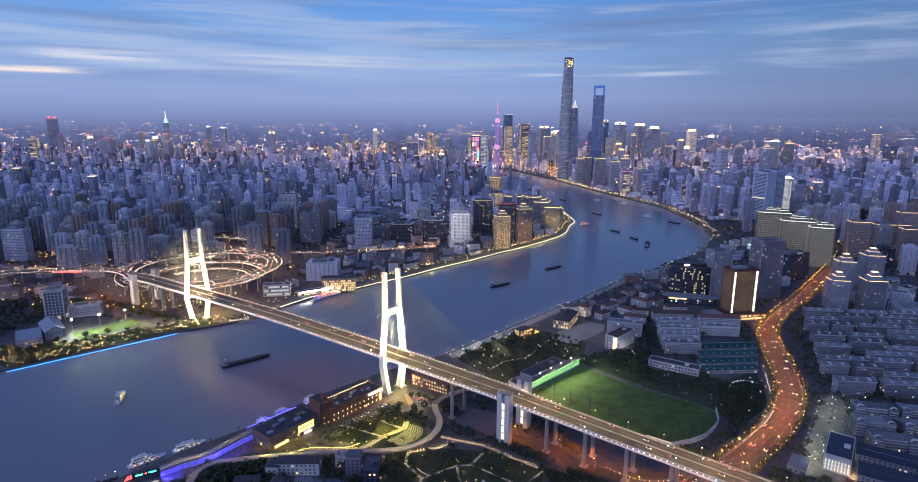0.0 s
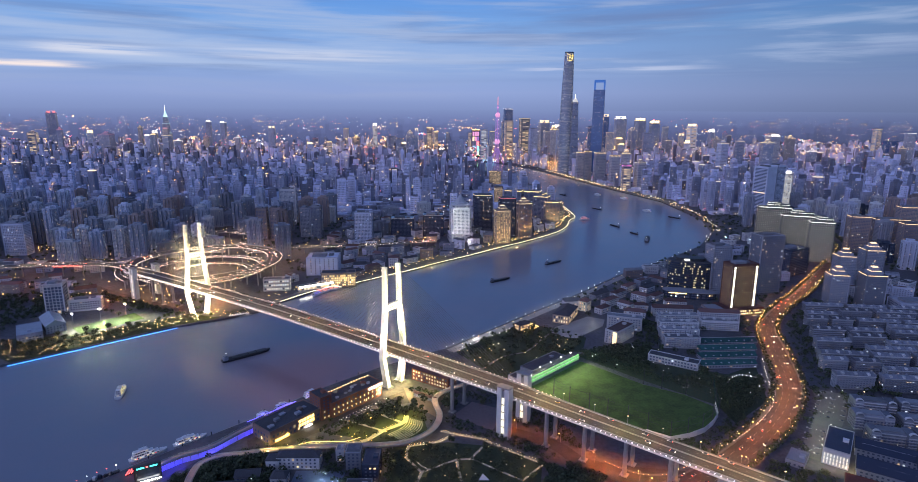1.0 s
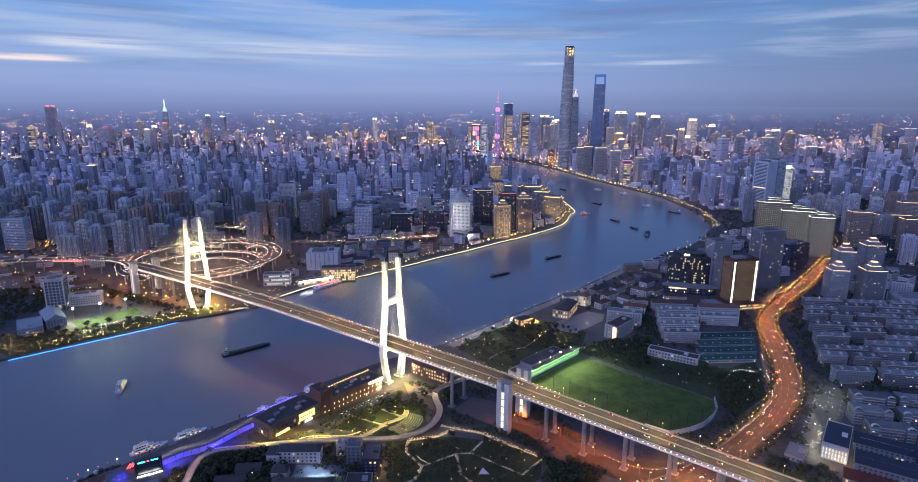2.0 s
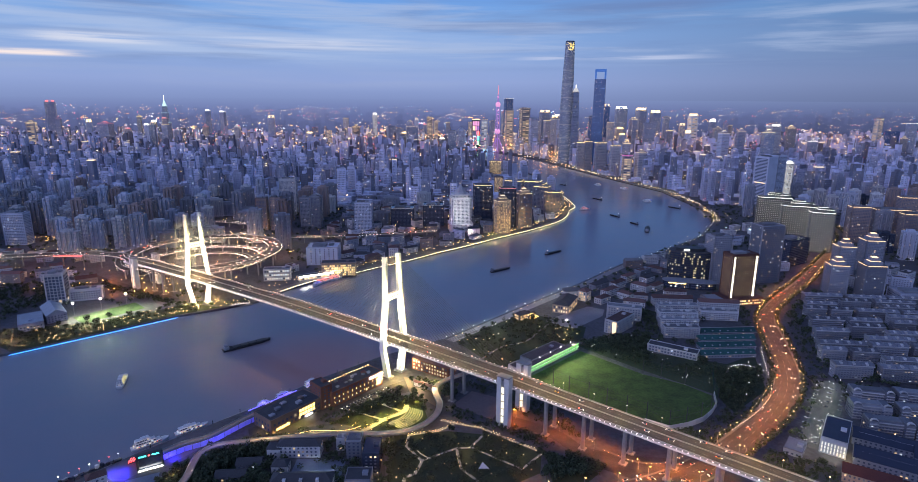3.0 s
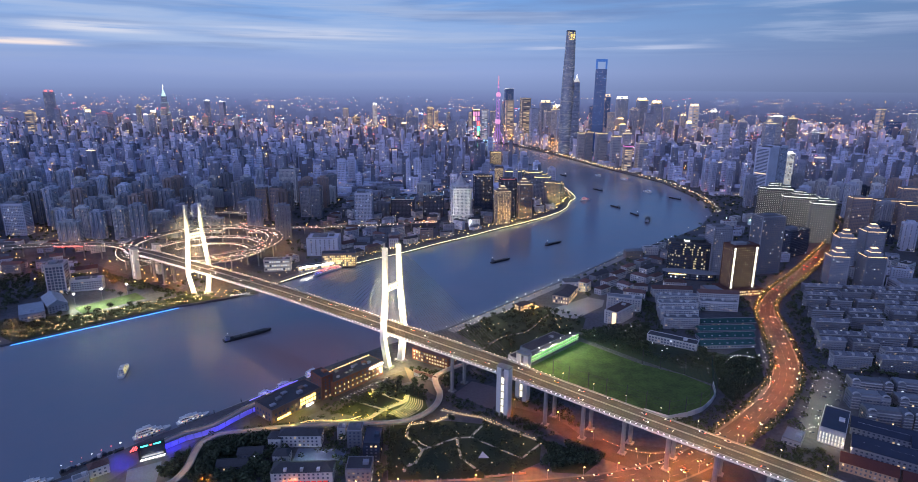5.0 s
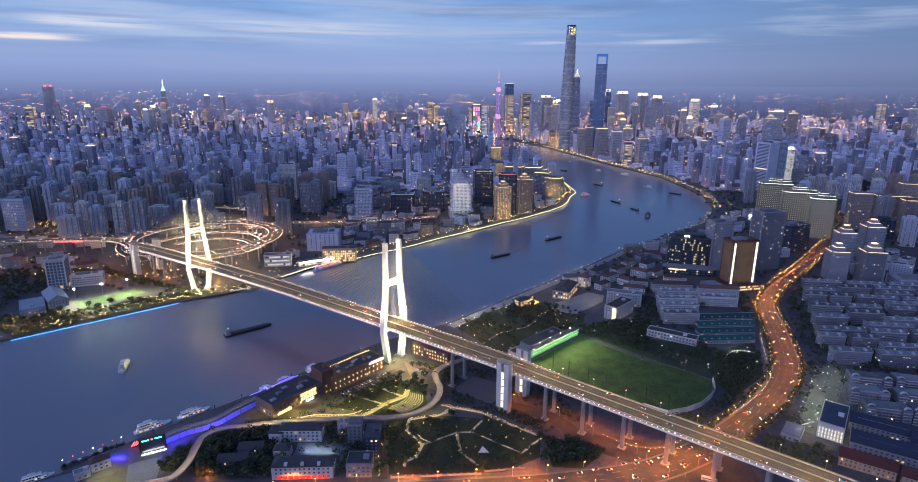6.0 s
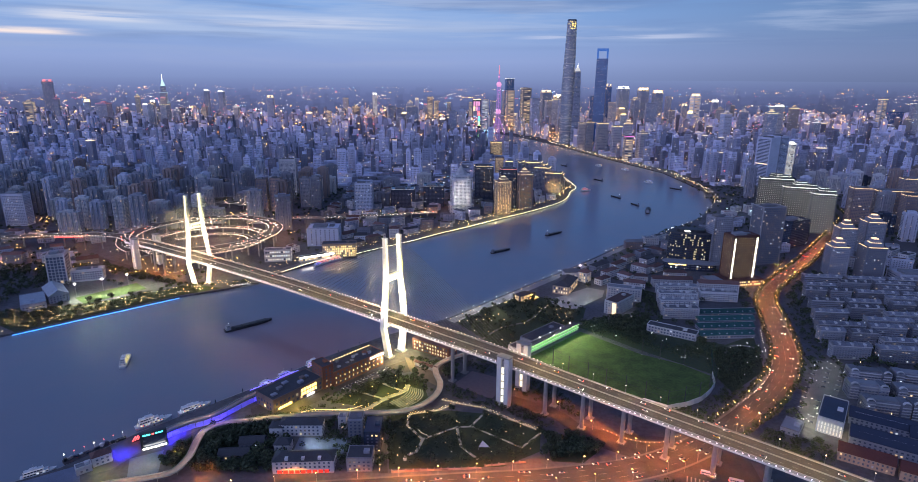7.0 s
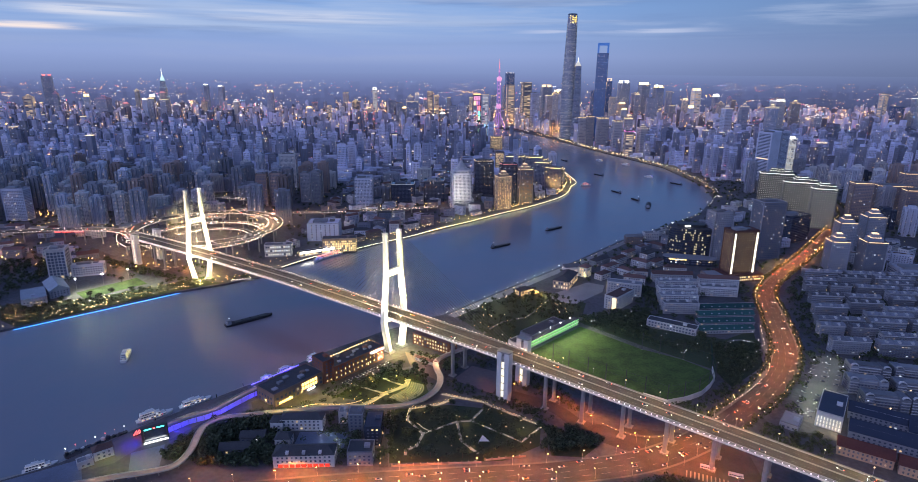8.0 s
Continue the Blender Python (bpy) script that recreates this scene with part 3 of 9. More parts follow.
def bridge():
    br = thing("cable_stayed_bridge", "long white floodlit cable-stayed road bridge over a wide river", "bridge")
    stations = [-640 + 10 * i for i in range(135)]
    zs = [sum(deck_z(s + d) for d in (-40, -20, 0, 20, 40)) / 5 for s in stations]
    lo = [on_bridge(s, deck_sides(s)[0], z) for s, z in zip(stations, zs)]
    hi = [on_bridge(s, deck_sides(s)[1], z) for s, z in zip(stations, zs)]
    up = Vector((0, 0, 1))
    Shape().strip(lo, hi, 1.0).make("deck_slab", concrete, br)
    for name, a, b in (("edge_girder", 0.3, 2.0), ("edge_girder", -2.0, -0.3)):
        base = lo if a > 0 else hi
        Shape().strip([p + V2 * a - up * 0.9 for p in base], [p + V2 * b - up * 0.9 for p in base], 2.2).make(name, white_concrete, br)
    mid = [(p + q) / 2 for p, q in zip(lo, hi)]
    Shape().strip([p + V2 * 1.6 + up * 0.06 for p in lo], [p - V2 * 0.7 + up * 0.06 for p in mid], 0.05).make("carriageway", bridge_asphalt, br)
    Shape().strip([p + V2 * 0.7 + up * 0.06 for p in mid], [p - V2 * 1.6 + up * 0.06 for p in hi], 0.05).make("carriageway", bridge_asphalt, br)
    Shape().strip([p - V2 * 0.35 + up * 0.9 for p in mid], [p + V2 * 0.35 + up * 0.9 for p in mid], 0.9).make("median_barrier", concrete, br)
    for base, w in ((lo, 1), (hi, -1)):
        Shape().strip([p + V2 * 0.1 * w + up * 1.1 for p in base], [p + V2 * 0.5 * w + up * 1.1 for p in base], 1.2).make("parapet", concrete, br)
        Shape().strip([p + V2 * 1.3 * w + up * 0.75 for p in base], [p + V2 * 1.5 * w + up * 0.75 for p in base], 0.8).make("guard_rail", steel, br)
    for lane in (6.6, 20.2):
        for k in range(0, len(lo) - 1):
            a, b = lo[k] + V2 * lane, lo[k + 1] + V2 * lane
            if k == 0:
                dash = Shape()
            dash.strip([a + up * 0.075, a.lerp(b, 0.45) + up * 0.075], [a + V2 * 0.16 + up * 0.075, a.lerp(b, 0.45) + V2 * 0.16 + up * 0.075], 0.01)
        tagged(dash.make("lane_marking", paint_white, br), kind="stuff")
    # lights set into both deck edges
    bulb = None
    for base, zz, w, rad, glow in ((lo, -0.2, -0.25, 0.42, edge_glow), (hi[:87], 1.5, 0.0, 0.36, warm_edge)):
        bulb, rest = None, Shape()
        for n, (a, b) in enumerate(zip(base, base[1:])):
            for t in (0.0, 0.5):
                p = a.lerp(b, t) + up * zz + V2 * w
                if p.x < -150:
                    rest.ball(tuple(p), rad * 0.8, 3, 6)
                    continue
                m = Matrix.Translation(p)
                if bulb is None:
                    bulb = Shape().ball((0, 0, 0), rad, 3, 6).make("edge_light", glow, br, "small white edge light")
                    bulb.matrix_basis = m
                else:
                    piece("edge_light", bulb, br, m)
        tagged(rest.make("far_edge_lighting", glow, br, "small white edge lights of the far half"), kind="stuff")
    # H-shaped towers: legs upright above the upper beam, spread at the deck, drawn in at the foot
    for s in (0.0, -SPAN):
        zd = deck_z(s)
        tw = new("tower")
        tw.parent = br
        tw["label"] = "tall white floodlit H-shaped concrete bridge tower"
        for w in (-1, 1):
            knots = [(4.0, 11.5, 3.6), (zd - 7, 18.8, 3.2), (104.0, 12.6, 2.9), (154.0, 11.8, 2.6)]
            for (z0, l0, h0), (z1, l1, h1) in zip(knots, knots[1:]):
                sh = Shape()
                for z, l, h in ((z0, l0, h0), (z1, l1, h1)):
                    for du, dv in ((-h * 1.05, -h * 0.72), (h * 1.05, -h * 0.72), (h * 1.05, h * 0.72), (-h * 1.05, h * 0.72)):
                        sh.v.append(tuple(on_bridge(s + du, w * l + dv, z)))
                sh.f = [(0, 1, 5, 4), (1, 2, 6, 5), (2, 3, 7, 6), (3, 0, 4, 7), (3, 2, 1, 0), (4, 5, 6, 7)]
                sh.make("tower_leg", white_concrete, tw)
            Shape().prism([tuple(on_bridge(s + a, w * 11.5 + b, 0))[:2] for a, b in ((-6, -5), (6, -5), (6, 5), (-6, 5))], LAND - 2, LAND + 2.2).make("plinth", concrete, tw)
        for z, h, reach in ((100.5, 7.5, 12.0), (zd - 6.5, 4.5, 18.0)):
            Shape().prism([tuple(on_bridge(s + a, b * reach, 0))[:2] for a, b in ((-2.2, -1), (2.2, -1), (2.2, 1), (-2.2, 1))], z, z + h).make("cross_beam", white_concrete, tw)
        # name plate on the beam: plain strokes
        for k in range(4):
            Shape().prism([tuple(on_bridge(s + a, -6.3 + k * 4.2 + b, 0))[:2] for a, b in ((2.22, -0.9), (2.32, -0.9), (2.32, 0.9), (2.22, 0.9))], 102.6, 105.4).make("sign_bar", dark_steel, tw)
        # stays in two planes, fanning to both sides
        for w in (-1, 1):
            for k in range(22):
                top = 150.0 - k * 1.75
                lt = 11.9 + (12.6 - 11.9) * (150 - top) / 46
                for way in (-1, 1):
                    reach = 200 - k * 8.6
                    if (way == 1) == (s == 0.0):
                        reach = 168 - k * 7.2
                    foot = s + way * reach
                    if reach < 12:
                        continue
                    z = deck_z(foot)
                    Shape().tube(on_bridge(s + way * 1.5, w * lt, top), on_bridge(foot, w * 13.9, z + 0.5), 0.17, 4).make("stay_cable", cable_mat, br)
    # anchor piers with lit stair towers at the ends of the side spans
    for s in (170.0, -SPAN - 168.0):
        for side in (-21.0, 18.5):
            pt = new("stair_tower")
            pt.parent = br
            pt["label"] = "pale concrete stair tower with a lit window strip"
            for du in (-4.4, 4.4):
                Shape().prism([tuple(on_bridge(s + du + a, side + b, 0))[:2] for a, b in ((-2.6, -4), (2.6, -4), (2.6, 4), (-2.6, 4))], LAND - 1, 58).make("shaft", white_concrete, pt)
            Shape().prism([tuple(on_bridge(s + a, side + b, 0))[:2] for a, b in ((-1.8, -3.2), (1.8, -3.2), (1.8, 3.2), (-1.8, 3.2))], LAND - 1, 55).make("core", concrete, pt)
            for k in range(5):
                z = 8 + k * 8.2
                Shape().prism([tuple(on_bridge(s + a, side + b, 0))[:2] for a, b in ((-1.5, -3.5), (1.5, -3.5), (1.5, -3.3), (-1.5, -3.3))], z, z + 6.8).make("lit_window", warm_pane, pt, "bright warm stairwell window")
            Shape().prism([tuple(on_bridge(s + a, side + b, 0))[:2] for a, b in ((-7.4, -4.4), (7.4, -4.4), (7.4, 4.4), (-7.4, 4.4))], 58, 59.2).make("roof", concrete, pt)
    # piers under the approaches
    for s in [97.0] + [213.0 + 40.3 * k for k in range(12)] + [-SPAN - 97.0, -SPAN - 128]:
        a, b = deck_sides(s)
        z = deck_z(s) - 3.2
        pr = new("pier")
        pr.parent = br
        for side in ((a + 3.5, b - 3.0) if s > 0 else (-9.0, 9.0)):
            q = on_bridge(s, side, 0)
            Shape().prism([(q.x + 2.1 * math.cos(i * math.tau / 10), q.y + 2.1 * math.sin(i * math.tau / 10)) for i in range(10)], LAND - 1, z).make("column", concrete, pr, smooth=False)
            Shape().box(q.x, q.y, LAND - 1, 7, 7, 2.0, BRIDGE_TURN).make("footing", concrete, pr)
        Shape().prism([tuple(on_bridge(s + i, j, 0))[:2] for i, j in ((-1.7, a + 1), (1.7, a + 1), (1.7, b - 1), (-1.7, b - 1))], z, z + 1.9).make("cap_beam", concrete, pr)
    return br


warm_pane = lamp_mat("stairwell_pane", (1.0, 0.90, 0.62), 1.3)
BRIDGE = bridge()
# floodlights on the towers
FLOOD = (1.0, 0.80, 0.42)
for s in (0.0, -SPAN):
    zd = deck_z(s)
    for side in (-1, 1):
        for du in (-1, 1):
            spot_light("tower_flood", on_bridge(s + du * 26, side * 19, zd + 1.5), on_bridge(s, side * 12.5, 88), 1500000, FLOOD, 92, blend=0.5)
        spot_light("tower_flood", on_bridge(s, side * 38, LAND + 2), on_bridge(s, side * 14, 66), 1700000, FLOOD, 88, blend=0.6)
        spot_light("tower_flood", on_bridge(s + 9, side * 15 - 22, LAND + 3), on_bridge(s, side * 15, 32), 620000, FLOOD, 80, blend=0.6)
        spot_light("tower_flood", on_bridge(s + 10, side * 12.5 - 13, zd + 1.5), on_bridge(s, side * 12.5, 92), 700000, FLOOD, 84, blend=0.6)
        spot_light("tower_flood", on_bridge(s + 24, side * 15, LAND + 2), on_bridge(s, side * 15, 34), 620000, FLOOD, 88, blend=0.6)


# ------------------------------------------------------------------ elevated roads and the spiral interchange
def elevated_road(name, label, points, width, lights=True, piers=True, step=8.0):
    path = smooth_path(points, step)
    up = Vector((0, 0, 1))
    lf, rt = offset(path, -width / 2), offset(path, width / 2)
    ob = thing(name, label, "elevated road")
    Shape().strip(lf, rt, 1.3).make("deck_slab", concrete, ob)
    Shape().strip([p + up * 0.06 for p in offset(path, -width / 2 + 0.8)], [p + up * 0.06 for p in offset(path, width / 2 - 0.8)], 0.05).make("carriageway", bridge_asphalt, ob)
    for side in (-1, 1):
        Shape().strip([p + up * 1.0 for p in offset(path, side * (width / 2 - 0.25) - 0.25)], [p + up * 1.0 for p in offset(path, side * (width / 2 - 0.25) + 0.25)], 1.2).make("parapet", concrete, ob)
    if lights:
        sh = Shape()
        for side in (-1, 1):
            for p in offset(path, side * (width / 2 + 0.1)):
                sh.ball(tuple(p + up * 0.6), 0.45, 3, 6)
        tagged(sh.make("edge_lighting", warm_edge, ob, "dotted line of small warm edge lights"), kind="stuff")
    if piers:
        for p in path[2::5 if step > 6 else 8]:
            if p.z > 8:
                Shape().prism([(p.x + 1.3 * math.cos(i * math.tau / 8), p.y + 1.3 * math.sin(i * math.tau / 8)) for i in range(8)], LAND - 1, p.z - 1.3).make("column", concrete, ob)
    return ob, path


RING = Vector((-510, 1120, 0))


def arc(radius, a0, a1, z0, z1, n=40):
    return [RING + Vector((radius * math.cos(radians(a0 + (a1 - a0) * i / n)), radius * math.sin(radians(a0 + (a1 - a0) * i / n)), z0 + (z1 - z0) * i / n)) for i in range(n + 1)]


GLIDE = []
_, p = elevated_road("spiral_ramp", "tall circular spiral road ramp with rows of lights", arc(138, -125, 235, 40, 31, 60), 27, step=5.0)
GLIDE.append(p)
_, p = elevated_road("spiral_ramp", "lower circle of the spiral road ramp", arc(114, 235, 590, 25, 13, 60), 15, step=5.0)
GLIDE.append(p)
_, p = elevated_road("spiral_ramp", "inner curve of the spiral road ramp", arc(88, -40, 150, 14, 8, 30), 10, lights=True)
_, p = elevated_road("elevated_road", "elevated city road with warm street lights", [(-594, 1027, 42), (-640, 1072, 38), (-700, 1105, 33), (-800, 1122, 28), (-903, 1115, 24), (-1100, 1100, 20), (-1400, 1080, 18)], 24)
GLIDE.append(p)
_, p = elevated_road("elevated_road", "elevated city road lit along its edge", [(-470, 1255, 22), (-420, 1310, 20), (-309, 1336, 18), (-162, 1378, 16), (-60, 1430, 12)], 14)
GLIDE.append(p)
_, p = elevated_road("elevated_road", "curving elevated ramp under orange lights", [(-560, 1256, 22), (-514, 1349, 20), (-505, 1400, 19), (-530, 1460, 18), (-600, 1500, 16), (-760, 1540, 14)], 16)
GLIDE.append(p)


# ------------------------------------------------------------------ roads at ground level
def ground_road(name, label, points, width, material=asphalt, height=0.05, kerb=True, narrow=None):
    path = smooth_path([(x, y, LAND + height) for x, y in points], 8)
    ob = tagged(new(name), label, "road", kind="structure")
    def edge(side, extra=0.0):
        """One edge of the road; past the line narrow[0] it draws in to narrow[1]."""
        wide = offset(path, side * (width / 2 + extra))
        if not narrow:
            return wide
        slim = offset(path, side * (narrow[1] / 2 + extra))
        return [a.lerp(b, max(0.0, min(1.0, (p.y - narrow[0]) / 70))) for a, b, p in zip(wide, slim, path)]

    Shape().strip(edge(-1), edge(1), height + 0.3).make("carriageway", material, ob)
    if kerb:
        for side in (-1, 1):
            a, b = edge(side, 0.1), edge(side, 2.2)
            if side < 0:
                a, b = b, a
            up = Vector((0, 0, 0.14))
            Shape().strip([p + up for p in a], [p + up for p in b], 0.6).make("pavement", paving, ob)
    return path


ROAD_MAIN = [(1004, 1540), (950, 1401), (860, 1290), (788, 1206), (641, 1038), (545, 938), (480, 855), (445, 763), (418, 688), (387, 625), (342, 570), (285, 517), (222, 470), (160, 440), (80, 424), (0, 416), (-100, 406), (-200, 391), (-300, 372), (-500, 330)]
ROAD_LOOP = [(40, 560), (95, 528), (116, 500), (142, 478), (172, 452), (205, 414), (236, 400)]
main_path = ground_road("road_main", "wide curving city road glowing under orange street lamps", ROAD_MAIN, 27, narrow=(800, 19))
loop_path = ground_road("road_loop", "side road passing below the bridge", ROAD_LOOP, 16, height=0.09, kerb=False)
for side in (-7, 0, 7):
    sh = Shape()
    o = offset(main_path, side)
    for a, b in list(zip(o, o[1:]))[::2]:
        d = (b - a).normalized()
        n = Vector((d.y, -d.x, 0)) * 0.12
        sh.strip([a - n + Vector((0, 0, 0.012)), b - n + Vector((0, 0, 0.012))], [a + n + Vector((0, 0, 0.012)), b + n + Vector((0, 0, 0.012))], 0.01)
    tagged(sh.make("lane_marking", paint_white, bpy.data.objects["road_main"]), kind="stuff")


# ------------------------------------------------------------------ street lamps and their light
def street_lamp():
    ob = thing("street_lamp", "tall grey street lamp glowing orange at the kerb", "street lamp", group="street lamps along the road")
    Shape().tube((0, 0, -0.3), (0, 0, 10), 0.14, 6, 0.09).tube((0, 0, 9.9), (1.8, 0, 10.5), 0.07, 5).make("post", steel, ob)
    Shape().ball((2.1, 0, 10.4), 0.55, 3, 6, 0.6).make("head", street_glow, ob, "glowing orange lamp head")
    return ob


LAMP = street_lamp()
LAMP.matrix_basis = pose(main_path[4].x + 14.2, main_path[4].y, LAND + 0.15)
for side in (-1, 1):
    o = offset(main_path, side * 14.2)
    for i in range(6, len(o), 4):
        p, c = o[i], main_path[i]
        turn = math.degrees(math.atan2(c.y - p.y, c.x - p.x))
        copy_thing(LAMP, pose(p.x, p.y, LAND + 0.15, 0, 0, turn))
        if 340 < p.y < 1300:
            lamp_light("street_lamp_light", (p.x * 0.6 + c.x * 0.4, p.y * 0.6 + c.y * 0.4, LAND + 12.5), 30000 if p.x > 0 else 56000, STREET, 1.5, 138, 1.0)
for p in loop_path[2::5]:
    copy_thing(LAMP, pose(p.x + 9, p.y + 3, LAND + 0.05, 0, 0, 200))
    lamp_light("street_lamp_light", (p.x + 7, p.y + 2, LAND + 11.5), 15000, ORANGE, 1.5)


def road_lamp():
    ob = thing("deck_lamp", "slim lamp post standing on the road deck", "street lamp", group="lamps on the road decks")
    Shape().tube((0, 0, -0.2), (0, 0, 9), 0.11, 5, 0.07).make("post", steel, ob)
    Shape().ball((0, 0, 9.2), 0.6, 3, 6, 0.6).make("head", warm_glow, ob, "glowing warm lamp head")
    return ob


DECK_LAMP = road_lamp()
DECK_LAMP.matrix_basis = Matrix.Translation(on_bridge(-620, 0.6, deck_z(-620) + 1))
for path in GLIDE:
    for i, p in enumerate(path[3::5]):
        copy_thing(DECK_LAMP, pose(p.x, p.y, p.z))
        if i % 2 == 0:
            lamp_light("deck_lamp_light", (p.x, p.y, p.z + 10.5), 125000, (1.0, 0.46, 0.22), 1.2)
for s in range(-600, 640, 40):
    p = on_bridge(s, 0, deck_z(s) + 11)
    lamp_light("bridge_lamp_light", p, 23000, (1.0, 0.58, 0.24), 1.2)
for s in range(220, 640, 33):
    p = on_bridge(s, 10.6, deck_z(s))
    copy_thing(DECK_LAMP, pose(p.x, p.y, p.z))

# traffic on the far ramps, too many to count
bodies, fronts, tails = Shape(), Shape(), Shape()
rnd = random.Random(15)
for path in GLIDE:
    for lane, way in ((-4.2, 1), (-1.6, 1), (1.6, -1), (4.2, -1)):
        o = offset(path, lane)
        for a, c in zip(o, o[1:]):
            if rnd.random() < 0.18:
                p = a.lerp(c, rnd.random())
                d = (c - a).normalized() * way
                t = math.degrees(math.atan2(d.y, d.x))
                bodies.box(p.x, p.y, p.z + 0.3, 4.4, 1.8, 1.2, t)
                f, k = p + d * 2.4, p - d * 2.4
                fronts.box(f.x, f.y, p.z + 0.6, 0.3, 1.6, 0.5, t)
                if rnd.random() < 0.4:
                    tails.box(k.x, k.y, p.z + 0.7, 0.3, 1.5, 0.4, t)
ob = tagged(bodies.make("ramp_traffic", car_paint), "dense evening traffic on the far ramps", "cars", kind="stuff")
tagged(fronts.make("headlights", warm_edge, ob), kind="stuff")
tagged(tails.make("taillights", tail_glow, ob), kind="stuff")

# gold light round the feet of the towers, and the red-lit stretch of the elevated road
for s in (0.0, -SPAN):
    for side in (-1, 1):
        for du in (-8, 8):
            p = on_bridge(s + du, side * 11.5, LAND + 6)
            lamp_light("plinth_light", tuple(p), 9000, (1.0, 0.78, 0.30), 1.0)
# glowing panels stand for the red light on the road's underside
red_strip = thing("red_light_strip", "row of red glowing panels below the elevated road edge", "light line")
for k in range(12):
    p = Vector((-800, 1110, 25)).lerp(Vector((-742, 1103, 28)), k / 11)
    Shape().box(p.x, p.y, p.z, 3.2, 0.6, 1.6, -6).make("lamp_panel", red_glow, red_strip)

# ------------------------------------------------------------------ buildings
TAKEN = []   # round spots that the fill of the city keeps clear of


def keep(x, y, r):
    TAKEN.append((x, y, r))


def roof_gear(ob, w, d, h, material=grey_roof):
    Shape().box(-w * 0.12, 0, h, w * 0.45, d * 0.5, 3.6).make("plant_room", material, ob)
    Shape().box(w * 0.25, d * 0.1, h, w * 0.16, d * 0.3, 2.4).make("water_tank", material, ob)


